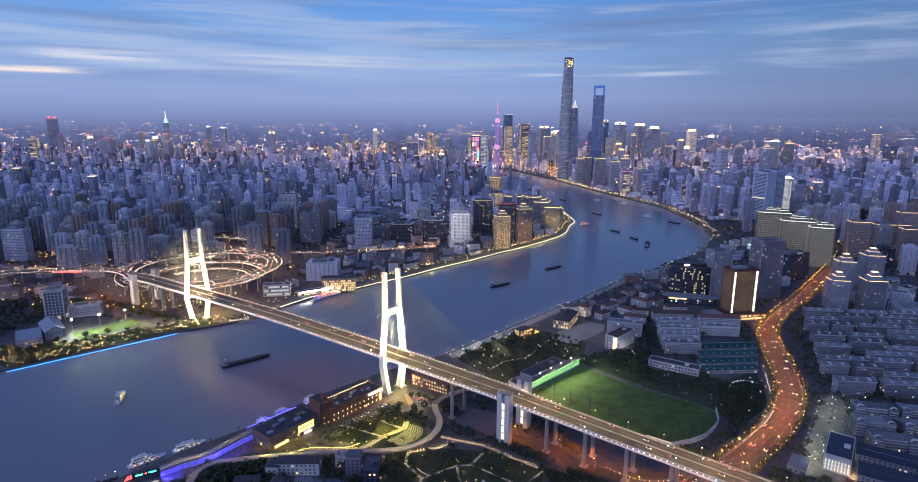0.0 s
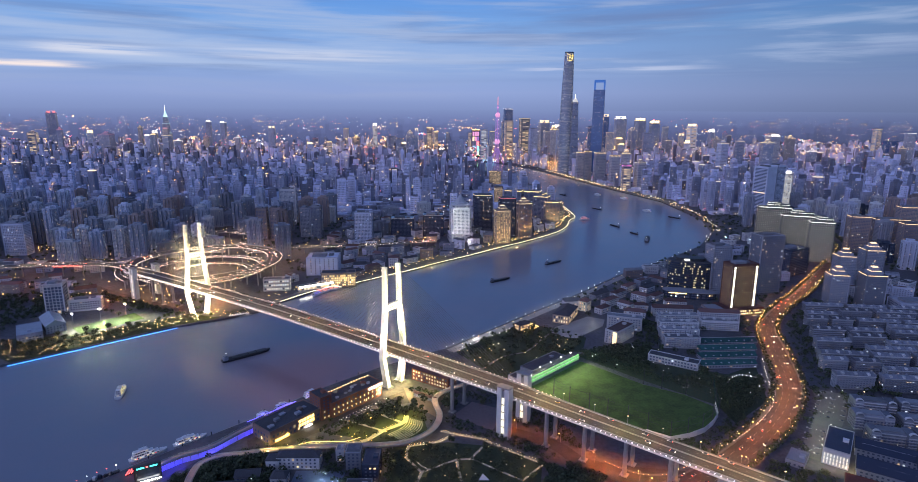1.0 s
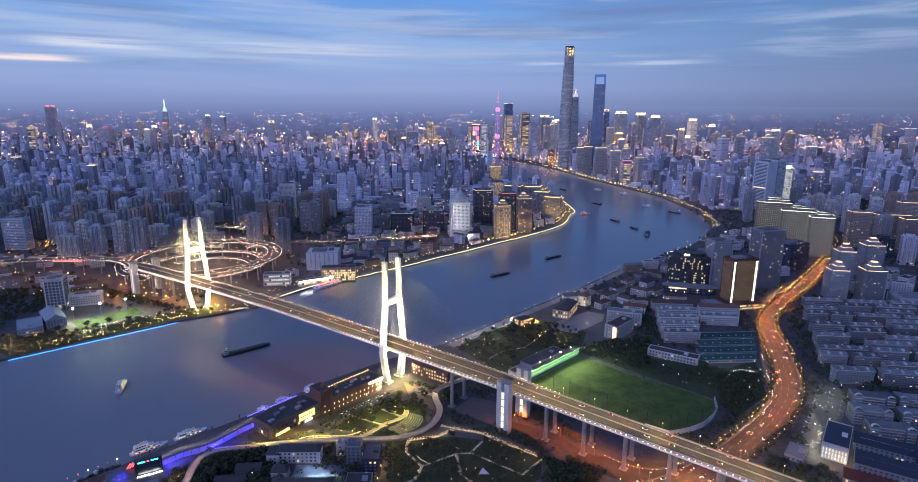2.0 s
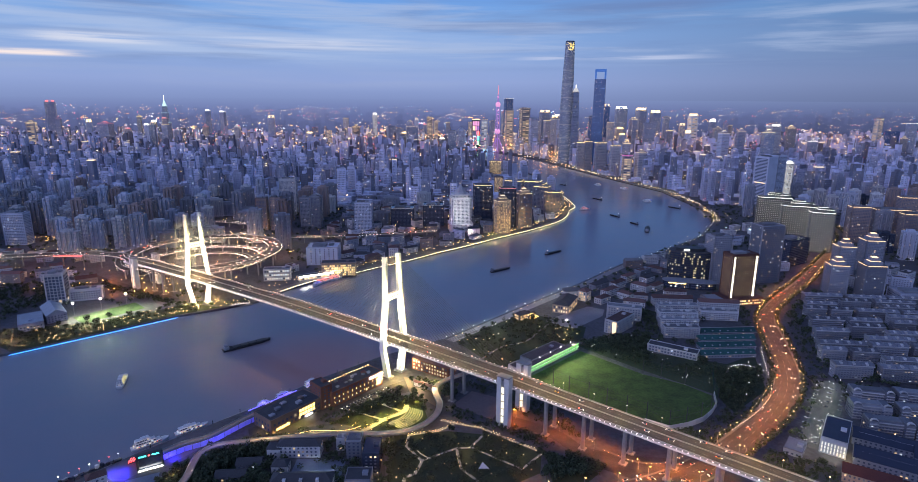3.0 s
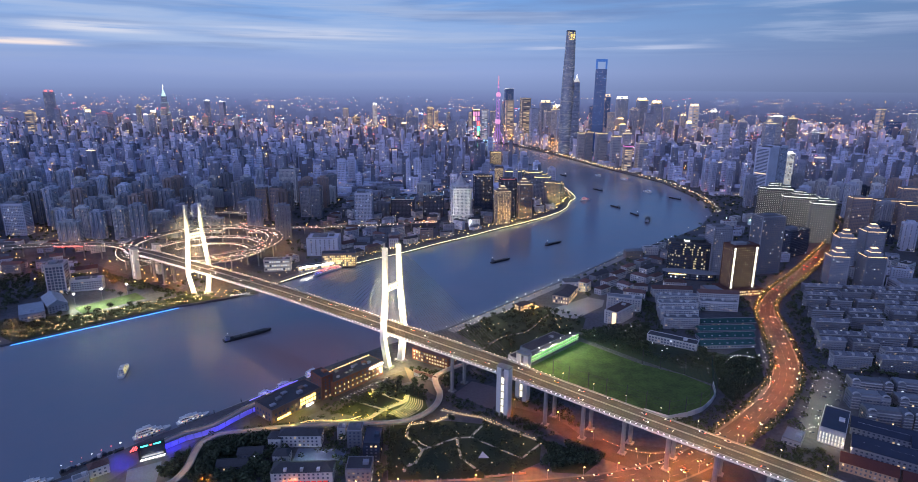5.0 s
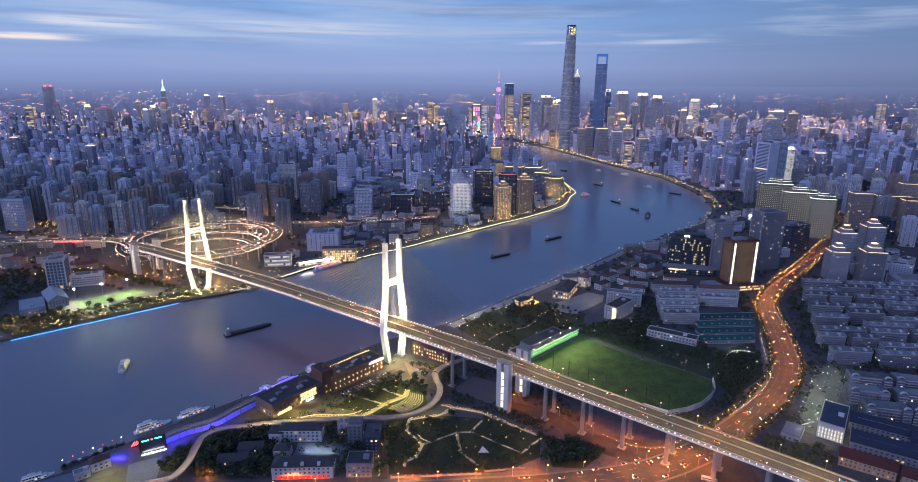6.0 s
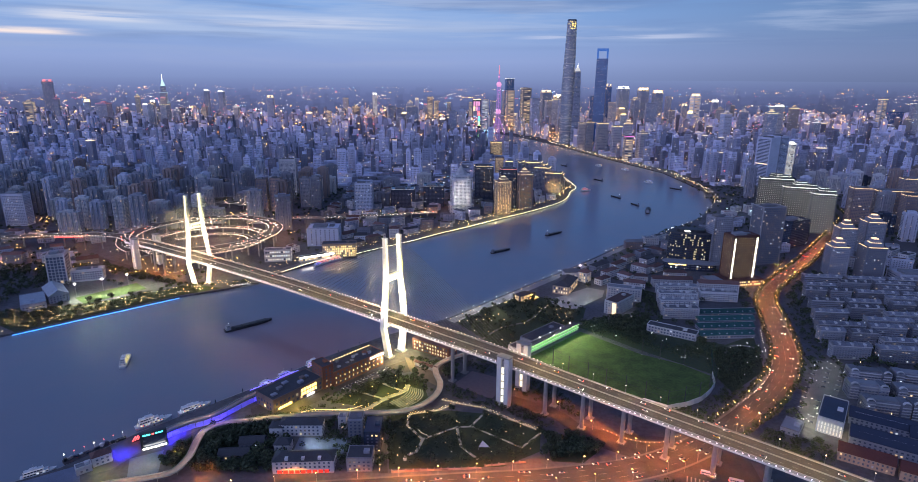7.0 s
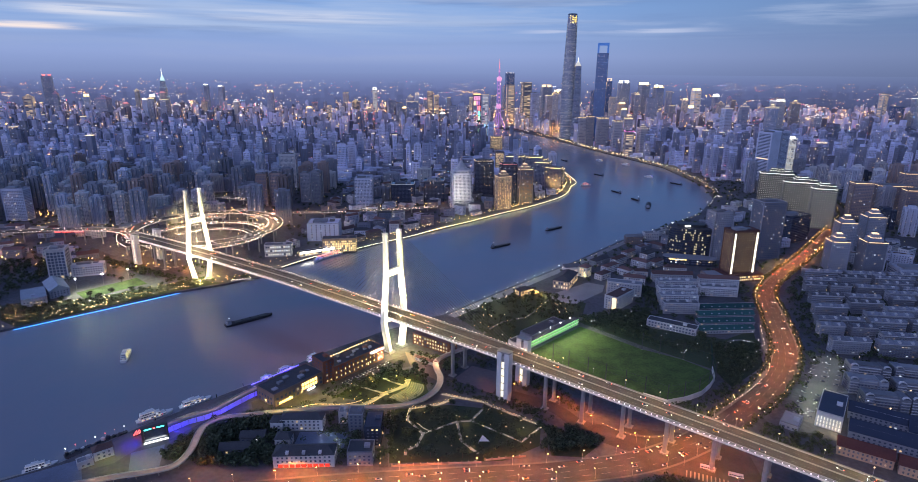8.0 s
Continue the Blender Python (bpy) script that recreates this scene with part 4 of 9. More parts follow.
def tower_block(name, label, category, x, y, w, d, h, turn=0, wall=grey_wall, panes=win_office, step=3.6, floor=3.6, wide=2.2, tall=1.9,
                crown="", trim=None, podium=0.0, bays=True, group=""):
    """A tower on a rectangular plan, with panes in rows, corner or bay piers, a parapet and roof gear."""
    ob = thing(name, label, category, (x, y, LAND), turn, group)
    keep(x, y, max(w, d) * 0.62)
    if podium:
        Shape().box(0, -d * 0.12, -0.6, w * 1.5, d * 1.5, podium + 0.6).make("podium", wall, ob)
        Shape().panes(rect(0, -d * 0.12, w * 1.5, d * 1.5), 1, podium, 4, 4.5, 3, 2.6).make("podium_glazing", panes, ob)["kind"] = "stuff"
    body = Shape().box(0, 0, -0.6, w, d, h + 0.6).make("body", wall, ob)
    tagged(Shape().panes(rect(0, 0, w, d), podium + 2, h - 1.5, step, floor, wide, tall).make("glazing", panes, body), kind="stuff")
    if bays:
        for sx in (-1, 1):
            for sy in (-1, 1):
                Shape().box(sx * w / 2, sy * d / 2, -0.6, 1.6, 1.6, h + 1.6).make("corner_pier", wall, ob)
    sh = Shape()
    for px, py, pw, pd in ((0, -d / 2 + 0.25, w, 0.5), (0, d / 2 - 0.25, w, 0.5), (-w / 2 + 0.25, 0, 0.5, d - 1), (w / 2 - 0.25, 0, 0.5, d - 1)):
        sh.box(px, py, h, pw, pd, 1.3)
    sh.make("parapet", wall, ob)
    if trim:
        sh = Shape()
        for px, py, pw, pd in ((0, -d / 2 - 0.35, w + 1, 0.5), (0, d / 2 + 0.35, w + 1, 0.5), (-w / 2 - 0.35, 0, 0.5, d), (w / 2 + 0.35, 0, 0.5, d)):
            sh.box(px, py, h - 0.5, pw, pd, 0.8)
        sh.make("roof_light_strip", trim, ob, "glowing strip along the roof edge")
    if crown == "pyramid":
        Shape().box(0, 0, h, w * 0.72, d * 0.72, 7).make("lantern_storey", wall, ob)
        Shape().prism([(w * 0.36 * math.cos(a * math.tau / 8), w * 0.36 * math.sin(a * math.tau / 8)) for a in range(8)], h + 7, h + 7 + w * 0.38, 0.05).make("pyramid_roof", white_wall, ob)
        Shape().tube((0, 0, h + 5 + w * 0.38), (0, 0, h + 14 + w * 0.38), 0.5, 5, 0.1).make("spire", steel, ob)
    elif crown == "stepped":
        Shape().box(0, 0, h, w * 0.66, d * 0.66, 6).make("upper_storey", wall, ob)
        Shape().box(0, 0, h + 6, w * 0.4, d * 0.4, 6).make("lantern", wall, ob)
        if trim:
            Shape().box(0, 0, h + 5.6, w * 0.5, d * 0.5, 0.8).make("lantern_light", trim, ob)
            Shape().box(0, 0, h + 12, w * 0.26, d * 0.26, 1.4).make("lantern_light", trim, ob)
    elif crown == "stepped_slab":
        for k, (share, rise) in enumerate(((0.64, 7.0), (0.34, 12.0))):
            Shape().box(w * (0.1 - 0.12 * k), 0, h, w * share, d * (0.86 - 0.1 * k), rise).make("upper_storey", wall, ob)
            Shape().box(w * (0.1 - 0.12 * k), 0, h + rise, w * share + 0.8, d * (0.86 - 0.1 * k) + 0.8, 0.5).make("roof_light_strip", trim or wall, ob, "glowing strip along the upper roof edge")
            Shape().box(w * (0.1 - 0.12 * k), 0, h + rise + 0.5, w * share + 1.2, d * (0.86 - 0.1 * k) + 1.2, 0.6).make("roof", slab_wall, ob)
    elif crown == "frame":
        Shape().box(-w * 0.3, 0, h, w * 0.14, d * 0.8, 12).make("roof_fin", trim or wall, ob)
        Shape().box(w * 0.3, 0, h, w * 0.14, d * 0.8, 12).make("roof_fin", trim or wall, ob)
        Shape().box(0, 0, h + 12, w * 0.8, d * 0.8, 2).make("roof_frame", trim or wall, ob)
    elif crown == "flat_sign":
        Shape().box(0, -d * 0.35, h, w * 0.8, 1.0, 7).make("roof_sign", trim or white_glow, ob, "glowing roof sign without lettering")
    else:
        roof_gear(ob, w, d, h)
    return ob


# towers of the west bank
dim_trim = lamp_mat("dim_trim", (0.75, 0.72, 0.85), 0.35)
tower_block("office_tower", "dark glass office slab beside the white tower", "office tower", 66, 1618, 50, 36, 100, 5, dark_glass, win_dark, trim=soft_gold)


win_grid = window_mat("grid_window", 0.10, (1.0, 0.86, 0.62), (0.9, 0.95, 1.0), 0.5, spread=1.0, skew=1.5, glass=(0.10, 0.12, 0.17))


def white_tower():
    """Stepped white tower: low shoulders, an eight-sided shaft, a drum and a pyramid with a finial."""
    ob = thing("office_tower", "white stepped office tower with a pyramid roof and lit grid facade", "office tower", (3, 1480, LAND), 8)
    keep(3, 1480, 50)
    def eight(w, cut):
        h = w / 2
        return [(-h + cut, -h), (h - cut, -h), (h, -h + cut), (h, h - cut), (h - cut, h), (-h + cut, h), (-h, h - cut), (-h, -h + cut)]
    z = 0.0
    for w, h, cut, name in ((60, 20, 5, "shoulder"), (52, 66, 5, "shaft"), (44, 7, 6, "upper_storey"), (27, 5, 7, "drum")):
        stage = Shape().prism(eight(w, cut), z - (0.6 if z == 0 else 0), z + h).make(name, white_wall, ob)
        tagged(Shape().panes(eight(w, cut), z + 1, z + h - 0.5, 3.4, 3.7, 1.9, 2.2, 0.2).make("glazing", win_grid, stage), kind="stuff")
        Shape().prism(eight(w + 0.8, cut), z + h, z + h + 0.9).make("cornice", white_wall, ob)
        z += h + 0.85
    Shape().prism(eight(26, 7), z, z + 18, 0.04).make("pyramid_roof", white_wall, ob)
    Shape().tube((0, 0, z + 16), (0, 0, z + 25), 0.5, 5, 0.1).make("finial", steel, ob)


white_tower()
tower_block("residential_tower", "grey apartment tower with a glowing pink sign strip", "apartment tower", -242, 1450, 44, 26, 78, 2, blue_wall, win_home)
tower_block("office_block", "dark boxy office block", "office block", -151, 1530, 60, 44, 50, 3, dark_glass, win_dark, trim=dim_trim)
tower_block("office_block", "dark boxy office block with a lit base", "office block", -70, 1552, 54, 44, 56, 3, dark_glass, win_dark, trim=dim_trim)
for x, y, w, d, h in ((178, 1880, 55, 40, 78), (236, 1850, 48, 40, 80), (256, 1790, 46, 36, 72), (282, 1735, 48, 36, 64), (205, 1940, 50, 36, 66), (262, 1900, 44, 36, 66), (310, 1830, 36, 30, 45)):
    tower_block("office_block", "dark riverside office block with gold-lit roof edge", "office block", x, y, w, d, h, -18, grey_wall, win_dark, 4.2, 4.0, 2.6, 2.3, trim=trim_gold, group="riverside offices")
tower_block("residential_tower", "apartment tower with glowing gold balconies", "apartment tower", 109, 1448, 36, 26, 84, 15, brown_wall, win_gold, 4.4, 4.2, 1.5, 2.6, crown="stepped", trim=soft_gold)
tower_block("residential_tower", "pointed apartment tower with a gold-lit crown", "apartment tower", 170, 1520, 36, 30, 92, 15, brown_wall, win_home, crown="stepped", trim=soft_gold)
tower_block("residential_tower", "tall apartment tower outlined in red light", "apartment tower", 128, 1530, 40, 28, 104, 10, dark_glass, win_office, trim=trim_red)
tower_block("residential_tower", "gold-lit waterfront apartment tower", "apartment tower", 143, 2100, 30, 24, 62, 0, brown_wall, win_gold)
tower_block("hotel", "brightly gold-lit hotel block near the river", "hotel", 160, 2600, 50, 30, 66, 0, brown_wall, win_gold, trim=trim_gold)
for x, y, w, h in ((-506, 1472, 26, 82), (-470, 1474, 26, 84)):
    tower_block("residential_tower", "brown apartment tower of a pair", "apartment tower", x, y, w, 24, h, 5, brown_wall, win_home, group="pair of brown towers")
tower_block("residential_tower", "pale blue apartment tower", "apartment tower", -500, 1690, 46, 26, 104, 4, white_wall, win_home)
tower_block("residential_tower", "slim grey apartment tower", "apartment tower", -407, 1522, 24, 24, 77, 2, grey_wall, win_home)
tower_block("residential_tower", "slim grey apartment tower", "apartment tower", -374, 1500, 24, 24, 84, 2, grey_wall, win_home)
tower_block("residential_tower", "grey slab tower with a stepped top", "apartment tower", -1010, 1300, 46, 26, 74, 5, blue_wall, win_home)
tower_block("warehouse", "windowless grey box building behind the quay", "warehouse", -278, 1160, 62, 44, 36, 4, blue_wall, win_dark, step=9)
tower_block("office_block", "white framed office tower with open grid facade", "office block", -660, 912, 26, 30, 50, 20, white_wall, win_dark, 5, 5, 3.6, 3.6)
tower_block("office_block", "low white office wing", "office block", -622, 925, 46, 16, 19, 20, white_wall, win_dark)

# towers of the east bank
crown_gold = lamp_mat("crown_gold_lamp", (1.0, 0.62, 0.28), 1.7)
tower_block("hotel", "brick-red hotel tower with white-lit corners", "hotel", 469, 935, 46, 26, 84, 12, hotel_wall, win_gold, 4.2, 4.0, 1.3, 1.2, trim=None, podium=12)
tower_block("residential_tower", "grey apartment tower with pale balconies", "apartment tower", 478, 1042, 34, 28, 90, 10, grey_wall, win_home)
tower_block("residential_tower", "grey apartment tower with pale balconies", "apartment tower", 572, 1052, 46, 30, 108, 10, grey_wall, win_home)


def curved_office():
    """Long office with rounded ends, dark glass bands, a stepped roof and a low wing in front."""
    ob = thing("office_block", "dark curved glass office with irregular lit floors and a roof sign", "office block", (432, 1052, LAND), -12)
    keep(432, 1052, 52)

    def oval(w, d, n=28):
        out = []
        for i in range(n):
            a = i * math.tau / n
            c, q = math.cos(a), math.sin(a)
            out.append((w / 2 * math.copysign(abs(c) ** 0.6, c), d / 2 * math.copysign(abs(q) ** 0.75, q)))
        return out
    for k in range(13):
        z = k * 4.4
        Shape().prism(oval(78, 42), z - (0.6 if k == 0 else 0), z + 1.5).make("floor_band", dark_steel, ob)
        band = Shape().prism(oval(77, 41), z + 1.5, z + 4.4).make("glass_band", dark_glass, ob)
        tagged(Shape().panes(oval(77, 41), z + 1.5, z + 4.4, 2.4, 2.8, 2.2, 2.2, 0.15).make("glazing", win_irregular, band), kind="stuff")
    Shape().prism(oval(78, 42), 57.2, 58.8).make("roof", dark_roof, ob)
    Shape().prism(oval(52, 24), 58.8, 64).make("plant_storey", dark_steel, ob)
    Shape().box(-8, -12.6, 60.5, 9, 0.5, 2).make("roof_sign", white_glow, ob, "small white glowing roof sign")
    wing = thing("low_wing", "low curved office wing with lit eaves", "office block", (418, 1008, LAND), -14)
    Shape().prism(oval(90, 26), -0.6, 12).make("body", dark_glass, wing)
    tagged(Shape().panes(oval(90, 26), 2, 11, 3, 4.4, 2.6, 2.6, 0.15).make("glazing", win_office, wing), kind="stuff")
    Shape().prism(oval(94, 30), 12, 13).make("roof", grey_roof, wing)
    Shape().box(-22, -13.6, 9.6, 30, 0.5, 1.2).make("eave_light", trim_gold, wing, "gold eave light")
    keep(418, 1008, 40)


win_irregular = window_mat("irregular_window", 0.15, (1.0, 0.82, 0.45), (1.0, 0.9, 0.65), 1.0, spread=0.8, glass=(0.06, 0.075, 0.11))
curved_office()

tower_block("office_block", "dark low office block", "office block", 690, 1180, 64, 44, 54, 30, dark_glass, win_dark)
tower_block("office_tower", "tall grey striped office tower", "office tower", 925, 1760, 40, 46, 170, 25, blue_wall, win_dark, 44, 4.2, 40, 2.0)
tower_block("office_tower", "tall office tower beside the striped one", "office tower", 968, 1790, 36, 46, 172, 25, blue_wall, win_dark)
tower_block("office_tower", "brightly lit white office tower", "office tower", 1100, 1980, 46, 40, 130, 15, white_wall, win_white, 6, 4, 5, 2.4, crown="flat_sign", trim=trim_white)
for x, y, w, h in ((844, 1540, 80, 82), (806, 1362, 72, 90), (812, 1280, 48, 90)):
    tower_block("apartment_slab", "wide slab of flats with rows of white lights", "apartment block", x, y, w, 24, h, -20, slab_wall, win_lit, 4.6, 5.0, 1.2, 1.7, crown="stepped_slab", trim=trim_white, group="slabs with white lights")
for x, y, w, h in ((657, 972, 29, 56), (735, 1075, 30, 64), (702, 950, 32, 62), (816, 1118, 34, 66)):
    tower_block("residential_tower", "apartment tower with a gold-lit crown", "apartment tower", x, y, w, w * 0.9, h, -8, grey_wall, win_home, 2.9, 3.1, 1.6, 1.5, crown="stepped", trim=crown_gold, group="towers with gold crowns")
for x, y, w, h in ((963, 1380, 42, 86), (1065, 1412, 76, 74), (1039, 1310, 44, 82), (1120, 1330, 50, 80), (1180, 1500, 60, 90)):
    tower_block("residential_tower", "dark apartment tower with a lit roof line", "apartment tower", x, y, w, 26, h, -10, brown_wall, win_home, trim=crown_gold, group="towers with lit roof lines")

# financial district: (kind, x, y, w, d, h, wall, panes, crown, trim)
SKY = [("office tower", 332, 4000, 52, 44, 268, hazed_tower_wall, win_gold, "", None), ("office tower", 350, 4300, 56, 46, 345, blue_glass, win_sky, "", trim_white),
       ("office tower", 426, 3900, 58, 50, 284, hazed_tower_wall, win_gold, "", soft_gold), ("office tower", 586, 4100, 68, 46, 255, hazed_far_glass, win_sky, "frame", soft_gold),
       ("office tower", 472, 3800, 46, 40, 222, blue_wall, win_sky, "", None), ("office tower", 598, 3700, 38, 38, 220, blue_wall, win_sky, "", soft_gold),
       ("office tower", 911, 3700, 36, 36, 300, blue_glass, win_sky, "frame", soft_gold), ("office tower", 1083, 4000, 70, 50, 285, hazed_far_glass, win_sky, "frame", trim_white),
       ("office tower", 1217, 4000, 58, 50, 275, hazed_far_glass, win_sky, "frame", trim_gold), ("office tower", 1315, 4000, 54, 50, 258, hazed_far_glass, win_sky, "frame", trim_gold),
       ("office tower", 809, 3600, 40, 40, 242, blue_glass, win_sky, "", None), ("office tower", 1152, 3600, 66, 50, 202, hazed_far_glass, win_sky, "", None),
       ("apartment tower", 597, 2900, 34, 30, 132, hazed_tower_wall, win_home, "", trim_gold), ("apartment tower", 625, 2850, 34, 30, 140, hazed_tower_wall, win_home, "", trim_gold),
       ("apartment tower", 672, 2800, 50, 30, 138, hazed_tower_wall, win_home, "", trim_gold), ("apartment tower", 716, 2700, 40, 30, 132, hazed_tower_wall, win_home, "", trim_gold),
       ("apartment tower", 766, 2700, 36, 30, 144, hazed_tower_wall, win_home, "stepped", trim_gold), ("office tower", 166, 4000, 48, 40, 205, hazed_far_glass, win_white, "", soft_gold),
       ("office tower", 230, 4200, 40, 40, 190, hazed_far_glass, win_sky, "", trim_gold), ("office tower", 1452, 3700, 48, 40, 245, blue_wall, win_gold, "frame", soft_gold),
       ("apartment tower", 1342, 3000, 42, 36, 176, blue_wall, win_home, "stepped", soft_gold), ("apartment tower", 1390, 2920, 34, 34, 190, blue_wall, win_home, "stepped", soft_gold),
       ("apartment tower", 773, 2500, 34, 30, 118, hazed_tower_wall, win_home, "stepped", soft_gold), ("apartment tower", 717, 2500, 38, 30, 105, hazed_tower_wall, win_gold, "", pink_glow),
       ("office tower", 1591, 3000, 50, 50, 214, white_wall, win_sky, "flat_sign", trim_white), ("office tower", 1358, 2600, 42, 36, 200, hazed_far_glass, win_sky, "stepped", trim_gold),
       ("office tower", 1791, 3200, 42, 40, 196, hazed_tower_wall, win_sky, "stepped", trim_gold), ("office tower", 2752, 3900, 38, 38, 228, hazed_far_glass, win_gold, "", trim_gold),
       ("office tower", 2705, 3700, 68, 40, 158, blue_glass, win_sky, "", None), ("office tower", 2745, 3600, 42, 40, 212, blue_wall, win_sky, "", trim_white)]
WESTSKY = [(-3159, 4600, 64, 300, hazed_far_glass, win_sky, trim_red, "frame"), (-2605, 3600, 50, 184, hazed_tower_wall, win_gold, soft_gold, "stepped"), (-2214, 3700, 70, 176, hazed_far_glass, win_sky, trim_red, "stepped"),
           (-450, 3900, 52, 162, hazed_far_glass, win_sky, None, ""), (-394, 3900, 50, 147, hazed_far_glass, win_sky, None, ""), (-299, 3700, 70, 170, hazed_far_glass, win_sky, soft_gold, ""),
           (-218, 4300, 40, 212, hazed_tower_wall, win_gold, trim_gold, ""), (-173, 4300, 28, 184, hazed_tower_wall, win_gold, trim_gold, ""), (-658, 4600, 34, 218, white_wall, win_white, trim_white, "frame"),
           (-788, 4500, 50, 130, hazed_tower_wall, win_gold, trim_gold, "stepped"), (-516, 3400, 48, 80, hazed_tower_wall, win_red, trim_red, "flat_sign"), (-928, 4200, 30, 114, hazed_tower_wall, win_gold, trim_gold, ""),
           (-42, 3300, 46, 164, hazed_far_glass, win_sky, None, ""), (9, 3400, 38, 166, blue_wall, win_sky, None, "stepped"), (75, 4300, 26, 174, hazed_tower_wall, win_gold, trim_gold, ""),
           (-1255, 3900, 66, 90, blue_wall, win_gold, None, ""), (-2376, 4400, 26, 200, hazed_tower_wall, win_sky, trim_gold, "stepped"), (-1990, 4700, 36, 240, hazed_far_glass, win_sky, trim_white, "flat_sign"),
           (-1874, 4700, 40, 232, hazed_far_glass, win_sky, trim_white, "flat_sign")]
def facade(panes, w):
    """Lit floors in long bands for gold-lit towers, single windows for the others."""
    return (w * 0.36, 9.0, w * 0.33, 3.6) if panes in (win_gold, win_white) else (5.4, 7.2, 2.4, 2.4)


random.seed(5)
for cat, x, y, w, d, h, wall, panes, crown, trim in SKY:
    tower_block(cat.replace(" ", "_"), "tall %s in the distant financial district" % cat, cat, x, y, w, d, h, random.uniform(-12, 20), wall, panes, *facade(panes, w), crown, trim, bays=False, group="financial district towers")
for x, y, w, h, wall, panes, trim, crown in WESTSKY:
    tower_block("office_tower", "tall lit office tower far across the west bank", "office tower", x, y, w, w * 0.8, h, random.uniform(-12, 20), wall, panes, *facade(panes, w), crown, trim, bays=False, group="distant west bank towers")
# more lit towers behind, spread over the two far centres
random.seed(29)
for cx, sx, y0, y1, n, hi in ((820, 560, 3350, 4650, 26, 250), (-420, 420, 3600, 4700, 16, 190), (1900, 700, 3000, 4500, 12, 200), (-2000, 900, 3500, 4700, 14, 210)):
    made = tries = 0
    while made < n and tries < 400:
        tries += 1
        x, y = random.gauss(cx, sx * 0.6), random.uniform(y0, y1)
        if any((x - a) ** 2 + (y - b) ** 2 < (36 + c) ** 2 for a, b, c in TAKEN) or path_distance((x, y), EAST) < 70 or path_distance((x, y), WEST) < 60:
            continue
        if not (inside((x, y), west_land) or inside((x, y), east_land)):
            continue
        made += 1
        w = random.uniform(28, 46)
        tower_block("office_tower", "lit high-rise tower of a far business quarter", "office tower", x, y, w, w * 0.8, random.uniform(hi * 0.5, hi), random.uniform(-12, 20), random.choice((hazed_far_glass, hazed_tower_wall, blue_wall)),
                    random.choice((win_sky, win_sky, win_sky, win_gold)), 5.4, 7.2, 2.4, 2.4, random.choice(("", "stepped", "frame", "flat_sign")), random.choice((trim_gold, trim_white, trim_gold, trim_red, soft_gold)), bays=False, group="far business towers")


def spire_tower(x, y):
    """A slim tower that tapers in three stages to a lit spire."""
    ob = thing("office_tower", "slim tapering tower with a white-lit pointed spire", "office tower", (x, y, LAND), 6)
    keep(x, y, 40)
    z, w = 0.0, 62.0
    for k, (h, share) in enumerate(((155, 1.0), (70, 0.72), (48, 0.5))):
        stage = Shape().box(0, 0, z - (0.6 if k == 0 else 0), w * share, w * share * 0.8, h).make("stage", hazed_far_glass, ob)
        tagged(Shape().panes(rect(0, 0, w * share, w * share * 0.8), z + 2, z + h - 2, 6, 8, 3.4, 3.0).make("glazing", win_sky, stage), kind="stuff")
        z += h - 0.4
        Shape().box(0, 0, z, w * share + 1, w * share * 0.8 + 1, 1.6).make("roof_light_strip", cool_trim, ob, "pale green light strip at the setback")
        z += 1.2
    Shape().prism(rect(0, 0, w * 0.42, w * 0.36), z, z + 46, 0.12).make("pyramid_roof", cool_trim, ob, "pale lit pointed roof")
    Shape().tube((0, 0, z + 40), (0, 0, z + 84), 2.0, 6, 0.5).make("spire", trim_white, ob)


cool_trim = lamp_mat("cool_trim", (0.62, 0.95, 0.90), 0.9)
spire_tower(-2228, 4500)


